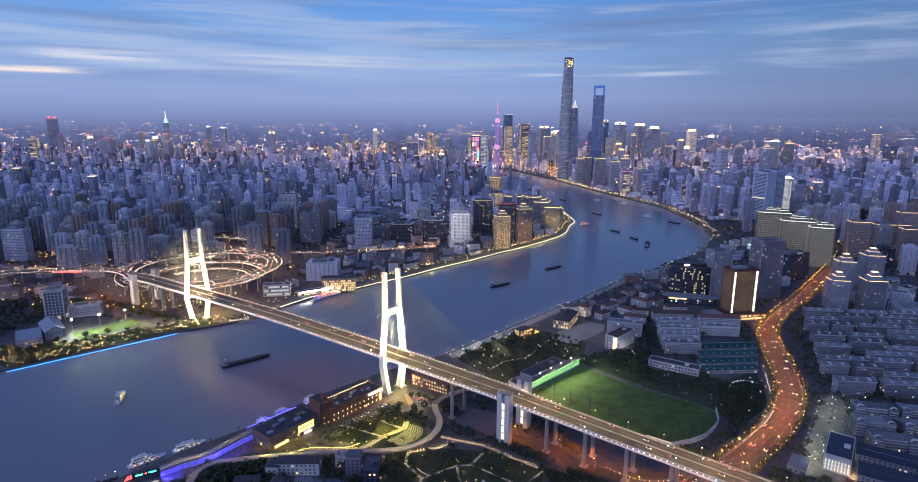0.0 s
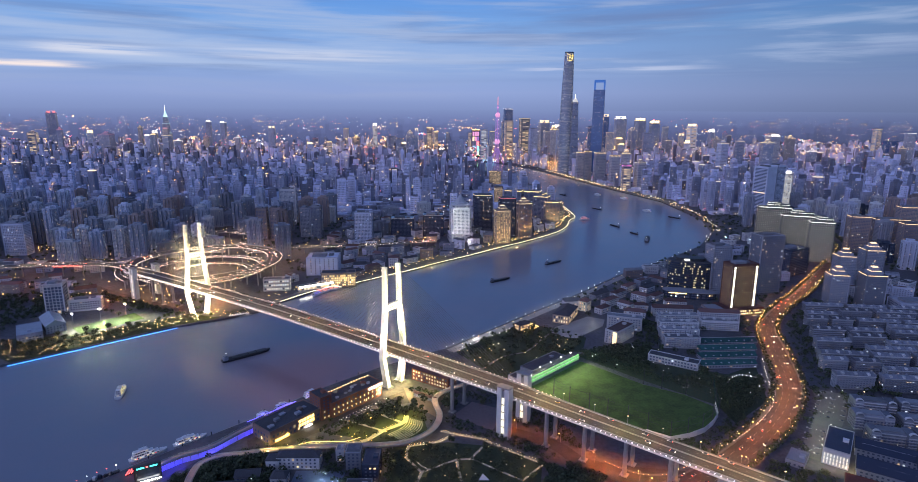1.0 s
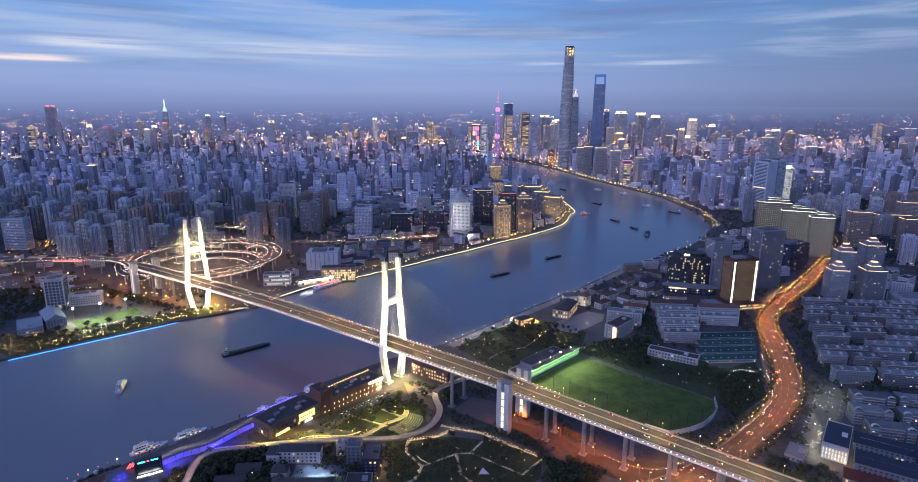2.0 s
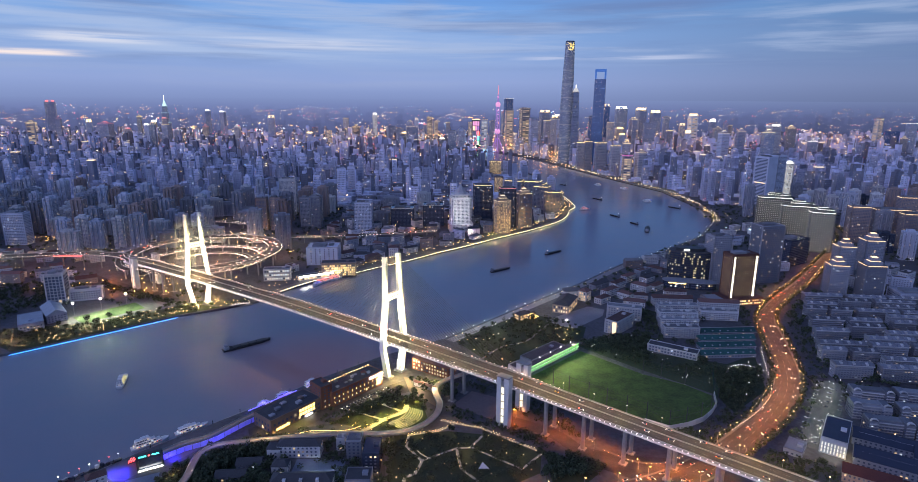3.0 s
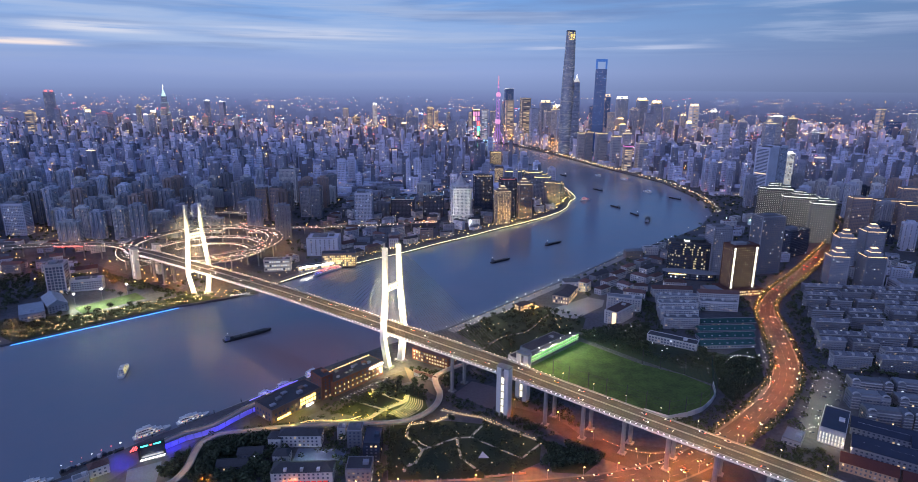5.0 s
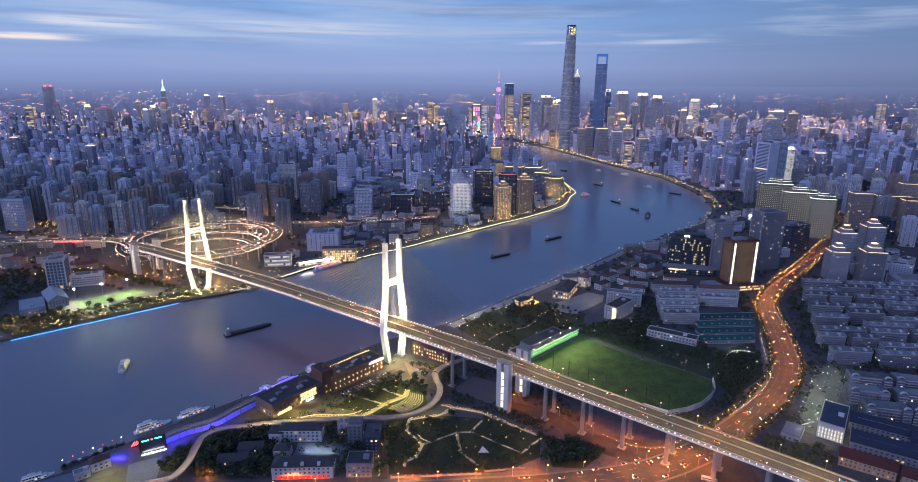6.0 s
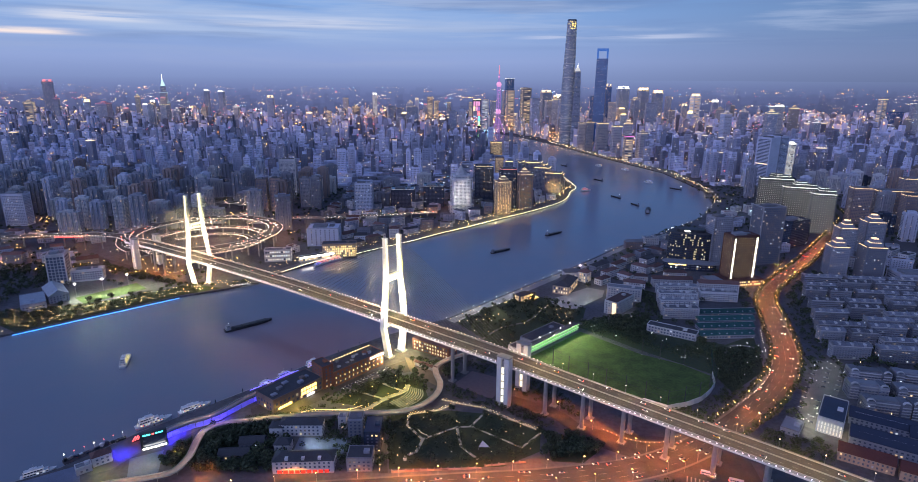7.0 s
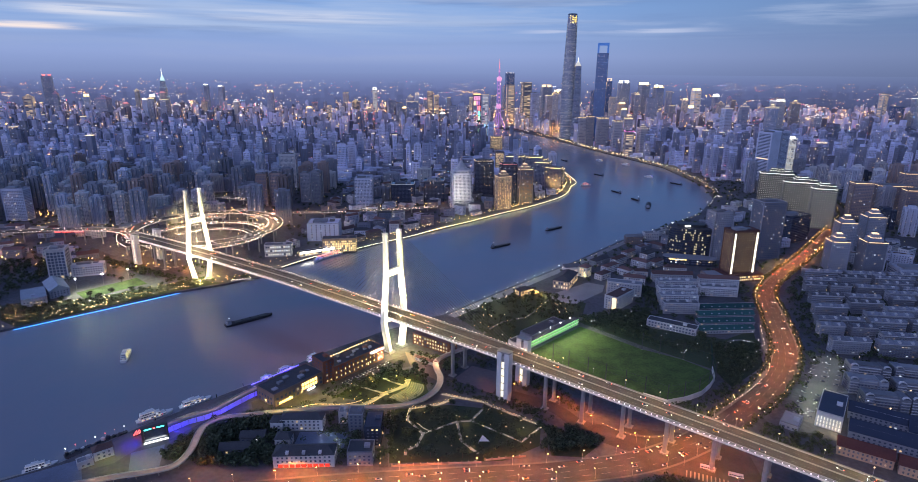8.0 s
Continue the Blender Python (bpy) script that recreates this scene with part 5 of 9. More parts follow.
def twisted_tower():
    """The tallest tower: nine tapering tiers, each turned against the last, with a notch and a sign at the top."""
    ob = thing("skyscraper", "very tall twisted glass skyscraper with a glowing sign at its top", "skyscraper", (574, 3203, LAND))
    keep(574, 3203, 80)
    n, tiers, H = 36, 9, 629.0
    rad = lambda z: 38 - 14 * (z / H) ** 1.2

    def outline(z):
        out = []
        for i in range(n):
            a = i * math.tau / n
            r = rad(z) * (1 + 0.075 * math.cos(3 * a))
            if i in (0, 1):
                r *= 0.88
            b = a + radians(110) * z / H
            out.append((r * math.cos(b), r * math.sin(b)))
        return out
    for t in range(tiers):
        z0, z1 = H * t / tiers, H * (t + 1) / tiers - 5
        sh, rows = Shape(), 6
        rings = [outline(z0 + (z1 - z0) * k / rows) for k in range(rows + 1)]
        for k in range(rows + 1):
            z = z0 + (z1 - z0) * k / rows - (0.6 if t == 0 and k == 0 else 0)
            sh.v += [(x, y, z) for x, y in rings[k]]
        for k in range(rows):
            for i in range(n):
                sh.f.append((k * n + i, k * n + (i + 1) % n, (k + 1) * n + (i + 1) % n, (k + 1) * n + i))
        sh.f.append(tuple(rows * n + i for i in range(n)))
        sh.make("tier", hazed_far_glass, ob)
        Shape().prism([(x * 0.96, y * 0.96) for x, y in outline(z1)], z1, z1 + 5).make("mechanical_floor", steel, ob)
        lit = Shape()
        for k in range(16):
            z = z0 + 3 + (z1 - z0 - 6) * k / 15
            o = outline(z)
            for i in range(n):
                (ax, ay), (bx, by) = o[i], o[(i + 1) % n]
                m = len(lit.v)
                for qx, qy, dz in ((ax, ay, -0.9), (bx, by, -0.9), (bx, by, 0.9), (ax, ay, 0.9)):
                    lit.v.append((qx * 1.012, qy * 1.012, z + dz))
                lit.f.append((m, m + 1, m + 2, m + 3))
        tagged(lit.make("floor_lighting", win_tower, ob), kind="stuff")
    Shape().prism(outline(600), H, H + 6, 0.9).make("crown", dark_glass, ob)
    # large glowing strokes of the roof sign
    random.seed(3)
    sign = Shape()
    for c in (-1, 0, 1):
        for k in range(5):
            a = radians(-90 + c * 32 + random.uniform(-9, 9))
            r = 25.5
            z = 588 + k * 8
            sign.box(r * math.cos(a), r * math.sin(a), z, random.choice((3, 9, 11)), 0.8, random.choice((3, 5, 7)), math.degrees(a) + 90)
    sign.make("roof_sign", sign_gold, ob, "glowing yellow sign strokes")


soft_white = lamp_mat("soft_white_lamp", (1.0, 0.92, 0.75), 0.5)
sign_gold = lamp_mat("sign_gold", (1.0, 0.68, 0.10), 1.5)
win_tower = window_mat("tower_window", 0.34, (1.0, 0.88, 0.7), (0.8, 0.9, 1.0), 0.75, spread=1.2, skew=2.5, glass=(0.15, 0.18, 0.26))
twisted_tower()


def opener_tower():
    """A wedge that narrows to a blade with a four-sided opening at the top."""
    ob = thing("skyscraper", "tall blue-lit wedge skyscraper with an opening near its top", "skyscraper", (722, 3101, LAND), -20)
    keep(722, 3101, 60)
    H, w, d = 489.0, 56.0, 56.0
    sh = Shape()
    rows = 12
    for k in range(rows + 1):
        t = k / rows
        dd = d * (1 - 0.80 * t ** 1.4)
        sh.v += [(-w / 2, -dd / 2, 440 * t - (0.6 if k == 0 else 0)), (w / 2, -dd / 2, 440 * t - (0.6 if k == 0 else 0)), (w / 2, dd / 2, 440 * t), (-w / 2, dd / 2, 440 * t)]
    for k in range(rows):
        for i in range(4):
            sh.f.append((k * 4 + i, k * 4 + (i + 1) % 4, k * 4 + 4 + (i + 1) % 4, k * 4 + 4 + i))
    sh.f.append((rows * 4, rows * 4 + 1, rows * 4 + 2, rows * 4 + 3))
    sh.make("shaft", blue_glass, ob)
    for sx in (-1, 1):
        Shape().box(sx * 24, 0, 440, 8, 11, 36).make("top_side", blue_panel, ob)
    Shape().box(0, 0, 476, w, 11, 13).make("top_beam", blue_panel, ob)
    lit = Shape()
    for k in range(58):
        z = 8 + k * 7.4
        dd = d * (1 - 0.80 * (z / 440) ** 1.4) / 2 + 0.25
        for c in range(9):
            x = -w / 2 + 3 + c * 6.1
            for sy in (-1, 1):
                m = len(lit.v)
                for qx, dz in ((x - 1.9, -1), (x + 1.9, -1), (x + 1.9, 1), (x - 1.9, 1)):
                    lit.v.append((qx * -sy * -1, sy * dd, z + dz))
                lit.f.append((m, m + 1, m + 2, m + 3))
    tagged(lit.make("floor_lighting", win_blue, ob), kind="stuff")


blue_panel = mat("blue_lit_panel", (0.08, 0.16, 0.36), 0.3, vary=0.2, emit=(0.08, 0.30, 1.0), power=0.28)
win_blue = window_mat("blue_tower_window", 0.35, (0.25, 0.5, 1.0), (0.9, 0.85, 0.7), 0.5, spread=1.2, skew=2.0, glass=(0.06, 0.13, 0.30))
opener_tower()


def pagoda_tower():
    ob = thing("skyscraper", "stepped pagoda-like tower with a lit crown", "skyscraper", (614, 3180, LAND), 10)
    z, w = 0.0, 46.0
    for k in range(9):
        h = 84 - k * 8.2
        Shape().box(0, 0, z - (0.6 if k == 0 else 0), w, w, h).make("tier", hazed_far_glass, ob)
        tagged(Shape().panes(rect(0, 0, w, w), z + 2, z + h - 2, 5.5, 6.5, 3.6, 2.6).make("glazing", win_office, ob), kind="stuff")
        z += h - 0.6
        w *= 0.90
        if z > 365:
            break
    Shape().prism(rect(0, 0, w, w), z, z + 20, 0.4).make("crown", soft_white, ob, "white-lit pointed crown")
    Shape().tube((0, 0, z + 18), (0, 0, z + 42), 1.6, 6, 0.2).make("spire", trim_white, ob)


pagoda_tower()


def pearl_tower():
    ob = thing("television_tower", "pink and violet lit television tower with spheres and a spire", "television tower", (243, 3800, LAND))
    keep(243, 3800, 60)
    for k in range(3):
        a = k * math.tau / 3 + 0.5
        Shape().tube((14 * math.cos(a), 14 * math.sin(a), -0.5), (11 * math.cos(a), 11 * math.sin(a), 300), 2.4, 10).make("column", magenta_panel, ob)
        Shape().tube((50 * math.cos(a + 1), 50 * math.sin(a + 1), -0.5), (8 * math.cos(a + 1), 8 * math.sin(a + 1), 95), 4, 8).make("strut", magenta_panel, ob)
    Shape().ball((0, 0, 138), 17, 10, 18).make("lower_sphere", pink_panel, ob)
    Shape().ball((0, 0, 306), 16, 10, 18).make("upper_sphere", pink_panel, ob)
    Shape().ball((0, 0, 352), 6, 8, 12).make("space_module", pink_panel, ob)
    for k in range(5):
        Shape().ball((0, 0, 172 + k * 24), 5, 6, 10).make("small_sphere", pink_panel, ob)
    Shape().tube((0, 0, 305), (0, 0, 368), 5, 8, 3.5).make("mast", magenta_panel, ob)
    Shape().tube((0, 0, 366), (0, 0, 424), 2.6, 6, 0.8).make("spire", trim_red, ob)


magenta_panel = mat("magenta_lit_panel", (0.3, 0.2, 0.4), 0.5, vary=0.2, emit=(0.60, 0.30, 1.0), power=0.34)
pink_panel = mat("pink_lit_panel", (0.4, 0.2, 0.3), 0.4, vary=0.2, emit=(1.0, 0.42, 0.74), power=0.8)
pearl_tower()


def screen_tower():
    """A tower whose face is a coloured light wall."""
    ob = thing("office_tower", "tower with a coloured light wall on its face", "office tower", (111, 4100, LAND), 4)
    keep(111, 4100, 40)
    Shape().box(0, 0, -0.6, 54, 40, 202).make("body", dark_glass, ob)
    cols = (red_glow, magenta_panel, pink_panel, soft_gold, green_glow, cyan_glow)
    for c in range(3):
        for r in range(5):
            Shape().box(-16 + c * 16, -20.4, 30 + r * 33, 13, 0.6, 29).make("light_panel", cols[(c * 2 + r * 5 + c * r) % 6], ob)
    Shape().box(0, -18, 201.4, 50, 2, 5).make("roof_sign", gold_glow, ob)


screen_tower()

# gold floodlights on the waterfront towers of the bend
for x, y, h, pw in ((109, 1448, 40, 70000), (170, 1520, 46, 70000), (143, 2100, 36, 240000), (282, 1735, 30, 120000), (310, 1830, 26, 120000)):
    for s in (-1, 1):
        spot_light("facade_flood", (x + s * 16 + 4, y - 34, LAND + 3), (x + s * 6, y - 10, h), pw, (1.0, 0.55, 0.14), 70)

# ------------------------------------------------------------------ fill of the city
def far_enough(x, y, r):
    return all((x - a) ** 2 + (y - b) ** 2 > (r + c) ** 2 for a, b, c in TAKEN)


TAKEN.append((RING.x, RING.y, 165))
for path in GLIDE[2:]:
    TAKEN += [(p.x, p.y, 16) for p in path[::3]]
TAKEN += [(p.x, p.y, 24) for p in main_path[::2]]



# ------------------------------------------------------------------ ground cover
def patch(name, label, outline, material, height, category="ground"):
    area = sum(a[0] * b[1] - b[0] * a[1] for a, b in zip(outline, outline[1:] + outline[:1]))
    sh = Shape().prism(outline if area > 0 else outline[::-1], LAND - 0.5, LAND + height)
    return tagged(sh.make(name, material), label, category, kind="structure")


court_brown = mat("court_brown", (0.17, 0.135, 0.12), 0.8, vary=0.3, scale=0.06, fine=1.0)
quay_concrete = mat("quay_concrete", (0.17, 0.20, 0.28), 0.8, vary=0.3, scale=0.06, fine=0.8)
FIELD = [(88, 651), (165, 727), (228, 660), (269, 634), (291, 607), (285, 583), (258, 551), (217, 534), (195, 547), (121, 619)]
patch("turf_field", "bright green floodlit turf of the golf driving range", FIELD, turf, 0.06)
patch("lawn_east", "dark lawn of the riverside park", [(-5, 760), (100, 880), (190, 812), (175, 765), (75, 668), (40, 690)], grass, 0.03)
patch("lawn_range", "dark planted strip beside the driving range", [(165, 745), (250, 780), (300, 710), (345, 690), (395, 720), (360, 620), (300, 570), (296, 610), (230, 672), (172, 735)], grass, 0.03)
patch("lawn_south", "dark lawn of the winding park below the bridge", [(-68, 520), (-10, 530), (40, 522), (80, 492), (75, 462), (40, 440), (-60, 436)], grass, 0.03)
patch("lawn_loop", "dark lawn inside the road loop", [(84, 486), (112, 480), (128, 462), (112, 446), (84, 448)], grass, 0.03)
plaza_stone = mat("plaza_stone", (0.27, 0.265, 0.28), 0.8, vary=0.25, scale=0.05, fine=0.8)
patch("lawn_yellow", "lawn of the terraced garden under yellow lamps", [(-130, 545), (-80, 612), (-40, 590), (-30, 545), (-70, 525)], grass, 0.03)
patch("lawn_wharf", "planted slope behind the wharf", [(-265, 440), (-235, 505), (-190, 500), (-185, 440)], grass, 0.03)
patch("plaza_east", "pale paved square before the gold-lit hall", [(135, 841), (212, 903), (236, 889), (226, 860), (174, 808), (138, 822)], plaza_stone, 0.05)
patch("plaza_tower", "paved court below the bridge tower", [(-66, 649), (-15, 627), (-24, 579), (-56, 612)], court_brown, 0.05)
patch("car_park", "pale paved car park with rows of cars", [(430, 655), (470, 630), (440, 600), (395, 545), (354, 497), (334, 512), (380, 568), (420, 625)], paving, 0.05)
patch("promenade_east", "pale riverside promenade", [(-16, 764), (94, 886), (228, 1028), (338, 1156), (460, 1264), (468, 1254), (346, 1146), (236, 1018), (104, 876), (-6, 754)], plaza_stone, 0.05)
patch("court_yard", "paved yard between the white houses", [(-150, 449), (-150, 481), (-104, 481), (-104, 449)], quay_concrete, 0.05)
patch("forecourt", "paved forecourt along the brick warehouses", [(-214, 532), (-150, 572), (-64, 640), (-52, 614), (-95, 592), (-126, 570), (-170, 520), (-205, 512)], asphalt, 0.04)
patch("lane", "narrow asphalt lane between the offices and the park", [(-82, 517), (-74, 517), (-60, 430), (-68, 430)], asphalt, 0.045)
patch("quay_apron", "broad pale concrete quay apron", [(-378, 402), (-378, 408), (-357, 421), (-331, 438), (-312, 409), (-318, 400)], quay_concrete, 0.055)
patch("gate_walk", "pale paved walk before the wharf gate", [(-292, 447), (-268, 460), (-256, 424), (-276, 412)], quay_concrete, 0.055)
patch("lawn_west", "floodlit green pitch beside the west bank", [(-591, 839), (-534, 909), (-503, 882), (-561, 813)], turf, 0.06)
patch("park_west", "dark planted strip of the west promenade", [(-690, 770), (-590, 712), (-438, 852), (-385, 888), (-440, 905), (-490, 862), (-570, 810), (-640, 800)], grass, 0.03)


# ------------------------------------------------------------------ low buildings
def low_block(name, label, category, x, y, w, d, h, turn=0, wall=white_wall, roof=grey_roof, panes=win_home, shape="flat", step=4.0, floor=3.4, wide=1.8, tall=1.6, group="", balconies=False):
    ob = thing(name, label, category, (x, y, LAND), turn, group)
    keep(x, y, max(w, d) * 0.55)
    body = Shape().box(0, 0, -0.8, w, d, h + 0.8).make("body", wall, ob)
    if floor < h:
        tagged(Shape().panes(rect(0, 0, w, d), 0.8, h - 0.2, step, floor, wide, tall).make("glazing", panes, body), kind="stuff")
    if balconies:
        sh = Shape()
        for k in range(int(h / 3.0)):
            for c in range(int(w / 7)):
                sh.box(-w / 2 + 3.5 + c * 7, -d / 2 - 0.7, 0.9 + k * 3.0, 5.2, 1.4, 1.1)
        tagged(sh.make("balcony_front", wall, ob), kind="stuff")
        for c in range(int(w / 14)):
            Shape().box(-w / 2 + 7 + c * 14, 1.5, h + 0.2, 3.2, 4.5, 2.6).make("stair_head", wall, ob)
    if shape == "flat":
        Shape().box(0, 0, h, w - 1.2, d - 1.2, 0.25).make("roof", roof, ob)
        sh = Shape()
        for px, py, pw, pd in ((0, -d / 2 + 0.3, w, 0.6), (0, d / 2 - 0.3, w, 0.6), (-w / 2 + 0.3, 0, 0.6, d - 1.2), (w / 2 - 0.3, 0, 0.6, d - 1.2)):
            sh.box(px, py, h, pw, pd, 0.9)
        sh.make("parapet", wall, ob)
        Shape().box(w * 0.25, 0, h + 0.2, min(5, w * 0.3), min(5, d * 0.4), 2.4).make("stair_head", wall, ob)
    else:
        rise = d * (0.30 if shape == "gable" else 0.28)
        e = 0.7
        inset = 0.0 if shape == "gable" else min(d * 0.45, w * 0.3)
        sh = Shape()
        sh.v = [(-w / 2 - e, -d / 2 - e, h), (w / 2 + e, -d / 2 - e, h), (w / 2 + e, d / 2 + e, h), (-w / 2 - e, d / 2 + e, h), (-w / 2 - e + inset, 0, h + rise), (w / 2 + e - inset, 0, h + rise)]
        sh.f = [(0, 1, 5, 4), (2, 3, 4, 5), (1, 2, 5), (3, 0, 4), (3, 2, 1, 0)]
        sh.box(0, 0, h + rise - 0.25, w + 2 * e - 2 * inset, 0.5, 0.5)
        sh.make("roof", roof, ob)
    return ob


def long_strip(parent, w, d, z, hgt, material, name="roof_light_strip", label=""):
    Shape().box(0, -d / 2 - 0.25, z, w, 0.3, hgt).make(name, material, parent, label)


# brick warehouses by the wharf
stone_brown = mat("brown_stone_wall", (0.21, 0.15, 0.125), 0.8, vary=0.3, scale=0.1, fine=1.5)
b = low_block("brick_warehouse", "long red brick riverside warehouse with lamp-lit windows", "warehouse", -122, 610, 72, 24, 17, 49, brick_wall, dark_roof, win_dark, "flat", 6.0, 5.2, 1.8, 2.8)
for k in range(9):
    Shape().box(-30 + k * 6.5, random.Random(k).uniform(-7, 7), 17.2, 3.5, 2.6, 1.0 + (k % 3) * 0.7).make("roof_plant", grey_wall, b)
for k in range(18):
    Shape().box(-34 + k * 4, 11.7, 17.9, 0.7, 0.4, 0.5).make("eave_lamp", warm_glow, b, "small warm eave lamp")
# each glowing bar is a lamp plus its uplight streak on the brick
for k in range(12):
    for r in range(2):
        Shape().box(-33 + k * 6, -12.35, 3.6 + r * 6, 0.34, 0.3, 1.7).make("wall_lamp", trim_gold, b, "warm wall lamp drawn tall with its light streak")
Shape().box(26, -12.6, 14.2, 20, 0.5, 1.8).make("roof_sign", white_glow, b, "long white glowing sign without lettering")
b = low_block("brick_office", "dark brick riverside office with yellow-lit front", "office block", -179, 556, 63, 30, 14, 52, stone_brown, dark_roof, win_office, "flat", 5.0, 5.0, 2.6, 2.8)
for k in range(6):
    for r in range(2):
        Shape().box(4 + k * 3.4, -15.35, 4.6 + r * 4.4, 2.6, 0.3, 3.2).make("lit_window", gold_glow, b, "tall yellow-lit window")
for k in range(5):
    Shape().box(-24 + k * 11, (k % 3) * 6 - 6, 14.2, 6, 4.5, 1.4 + (k % 2)).make("roof_plant", grey_wall, b)
Shape().box(-18, -15.5, 1.5, 16, 0.6, 2.2).make("entrance_canopy", gold_glow, b, "glowing yellow entrance canopy")
Shape().box(14, -15.9, 1.2, 9, 0.6, 1.5).make("entrance_canopy", white_glow, b, "glowing white entrance canopy")
low_block("lift_tower", "dark square tower at the end of the warehouse", "tower", -150, 582, 14, 22, 26, 45, brick_wall, dark_roof, win_dark, step=5)
b = low_block("brick_warehouse", "brown brick building with lit window rows behind the bridge", "warehouse", -30, 664, 55, 18, 15, -33, brick_wall, brown_roof, win_gold, "hip", 4.0, 4.4, 2.0, 2.4)
low_block("site_shed", "long low shed in the paved court", "shed", -38, 622, 30, 5, 4, -33, white_wall, brown_roof, win_dark, "gable")

# white houses by the main road
red_front = mat("red_front", (0.5, 0.05, 0.04), 0.5, vary=0.2, emit=(1.0, 0.06, 0.03), power=0.5)
low_block("white_house", "white three-storey house with dark mansard roof", "house", -149, 490, 40, 14, 12, 1, white_wall, dark_roof, win_office, "hip", 4, 3.6, 1.7, 1.8, "white houses by the road")
low_block("white_house", "small white house wing with dark roof", "house", -172, 487, 12, 12, 10, 1, white_wall, dark_roof, win_home, "hip", group="white houses by the road")
low_block("white_house", "small white house with dark roof", "house", -159, 462, 14, 12, 9, 1, white_wall, dark_roof, win_home, "hip", group="white houses by the road")
b = low_block("white_house", "white house with red-lit shop front", "house", -133, 437, 52, 16, 12, 3, white_wall, dark_roof, win_office, "hip", 4, 3.6, 1.7, 1.8, "white houses by the road")
for k in (-14, 0, 14):
    Shape().box(k, -6.0, 12.2, 2.6, 3.0, 2.6).make("dormer", white_wall, b)
for k in range(9):
    Shape().box(-20 + k * 5, -8.25, 0.5, 3.8, 0.4, 3.0).make("shop_front", red_front, b, "red lit shop front")
low_block("office_block", "dark office block with pale blue roof", "office block", -78, 474, 15, 26, 19, 1, dark_glass, blue_roof, win_dark)
low_block("office_block", "dark office block with grey roof", "office block", -97, 490, 14, 16, 18, 1, grey_wall, grey_roof, win_dark)
low_block("office_block", "dark low block with pale roof edge", "office block", -85, 441, 22, 18, 13, 1, grey_wall, dark_roof, win_office)
low_block("office_block", "small pale gate house", "office block", -112, 500, 8, 10, 12, 1, white_wall, grey_roof, win_home)
low_block("shed", "low dark garden shed", "shed", -190, 470, 22, 12, 5, 5, grey_wall, dark_roof, win_home, "gable")
low_block("shed", "low dark garden shed", "shed", -200, 452, 26, 12, 5, 5, grey_wall, dark_roof, win_office, "gable")

# office, sheds and red roofs by the car park
b = low_block("office_block", "white office block with brightly lit end wall", "office block", 372, 512, 22, 50, 16, -37, white_wall, blue_roof, win_lit, "flat", 2.6, 3.8, 1.1, 3.0)
low_block("kiosk", "small grey flat-roofed pavilion", "pavilion", 326, 500, 16, 24, 6, -40, grey_wall, grey_roof, win_dark)
for x, y, w, d, h, t in ((424, 502, 70, 22, 8, -33), (405, 466, 76, 24, 9, -33), (455, 470, 60, 22, 8, -33)):
    b = low_block("blue_shed", "long industrial shed with blue metal roof", "shed", x, y, w, d, h, t, grey_wall, blue_roof, win_dark, "gable", group="blue sheds")
    Shape().box(0, -d * 0.2, h + d * 0.15, w * 0.86, 1.4, 0.5).make("skylight_strip", hull_white, b, "pale skylight strip")
low_block("red_roof_hall", "long hall with red roof and lit window row", "hall", 364, 450, 42, 18, 9, -33, brown_wall, red_roof, win_office, "gable", 3.4, 4.0, 1.4, 2.0)
low_block("red_roof_hall", "hall with red roof", "hall", 397, 425, 34, 18, 9, -33, brown_wall, red_roof, win_office, "gable", 3.4, 4.0, 1.4, 2.0)

# mid-ground institutions
b = low_block("hospital_block", "white institutional block with a lit corner", "office block", 237, 806, 50, 20, 20, 46, white_wall, brown_roof, win_office, "flat", 4, 3.6, 2.0, 1.8)
Shape().box(-25.3, -6, 1, 0.3, 6, 18).make("lit_corner", soft_gold, b, "warm lit wall strip")
low_block("hospital_block", "long white institutional block", "office block", 257, 852, 52, 16, 20, -18, white_wall, grey_roof, win_home, "flat", 4, 3.6, 2.0, 1.8)
b = low_block("school_wing", "low building with dark roof and white edge", "school", 287, 722, 64, 16, 9, -32, white_wall, dark_roof, win_home, "flat", 4, 4, 2.4, 2.2)
for x, y, w in ((346, 872, 63), (335, 840, 58), (326, 811, 56), (318, 780, 50)):
    low_block("apartment_row", "white six-storey row of flats", "apartment block", x, y, w, 14, 16, -2, white_wall, grey_roof, win_home, "flat", 3.6, 3.0, 2.4, 1.4, "white rows", True)
low_block("apartment_row", "white row of flats", "apartment block", 402, 850, 56, 14, 15, -6, white_wall, grey_roof, win_home, "flat", 3.6, 3.0, 2.4, 1.4, "white rows", True)
low_block("apartment_row", "row of flats with brown roof", "apartment block", 352, 912, 64, 14, 14, -4, white_wall, brown_roof, win_home, "gable", 3.6, 3.0, 2.0, 1.4, "brown-roofed rows")
low_block("apartment_row", "row of flats with brown roof", "apartment block", 420, 892, 62, 14, 14, -6, white_wall, brown_roof, win_home, "gable", 3.6, 3.0, 2.0, 1.4, "brown-roofed rows")
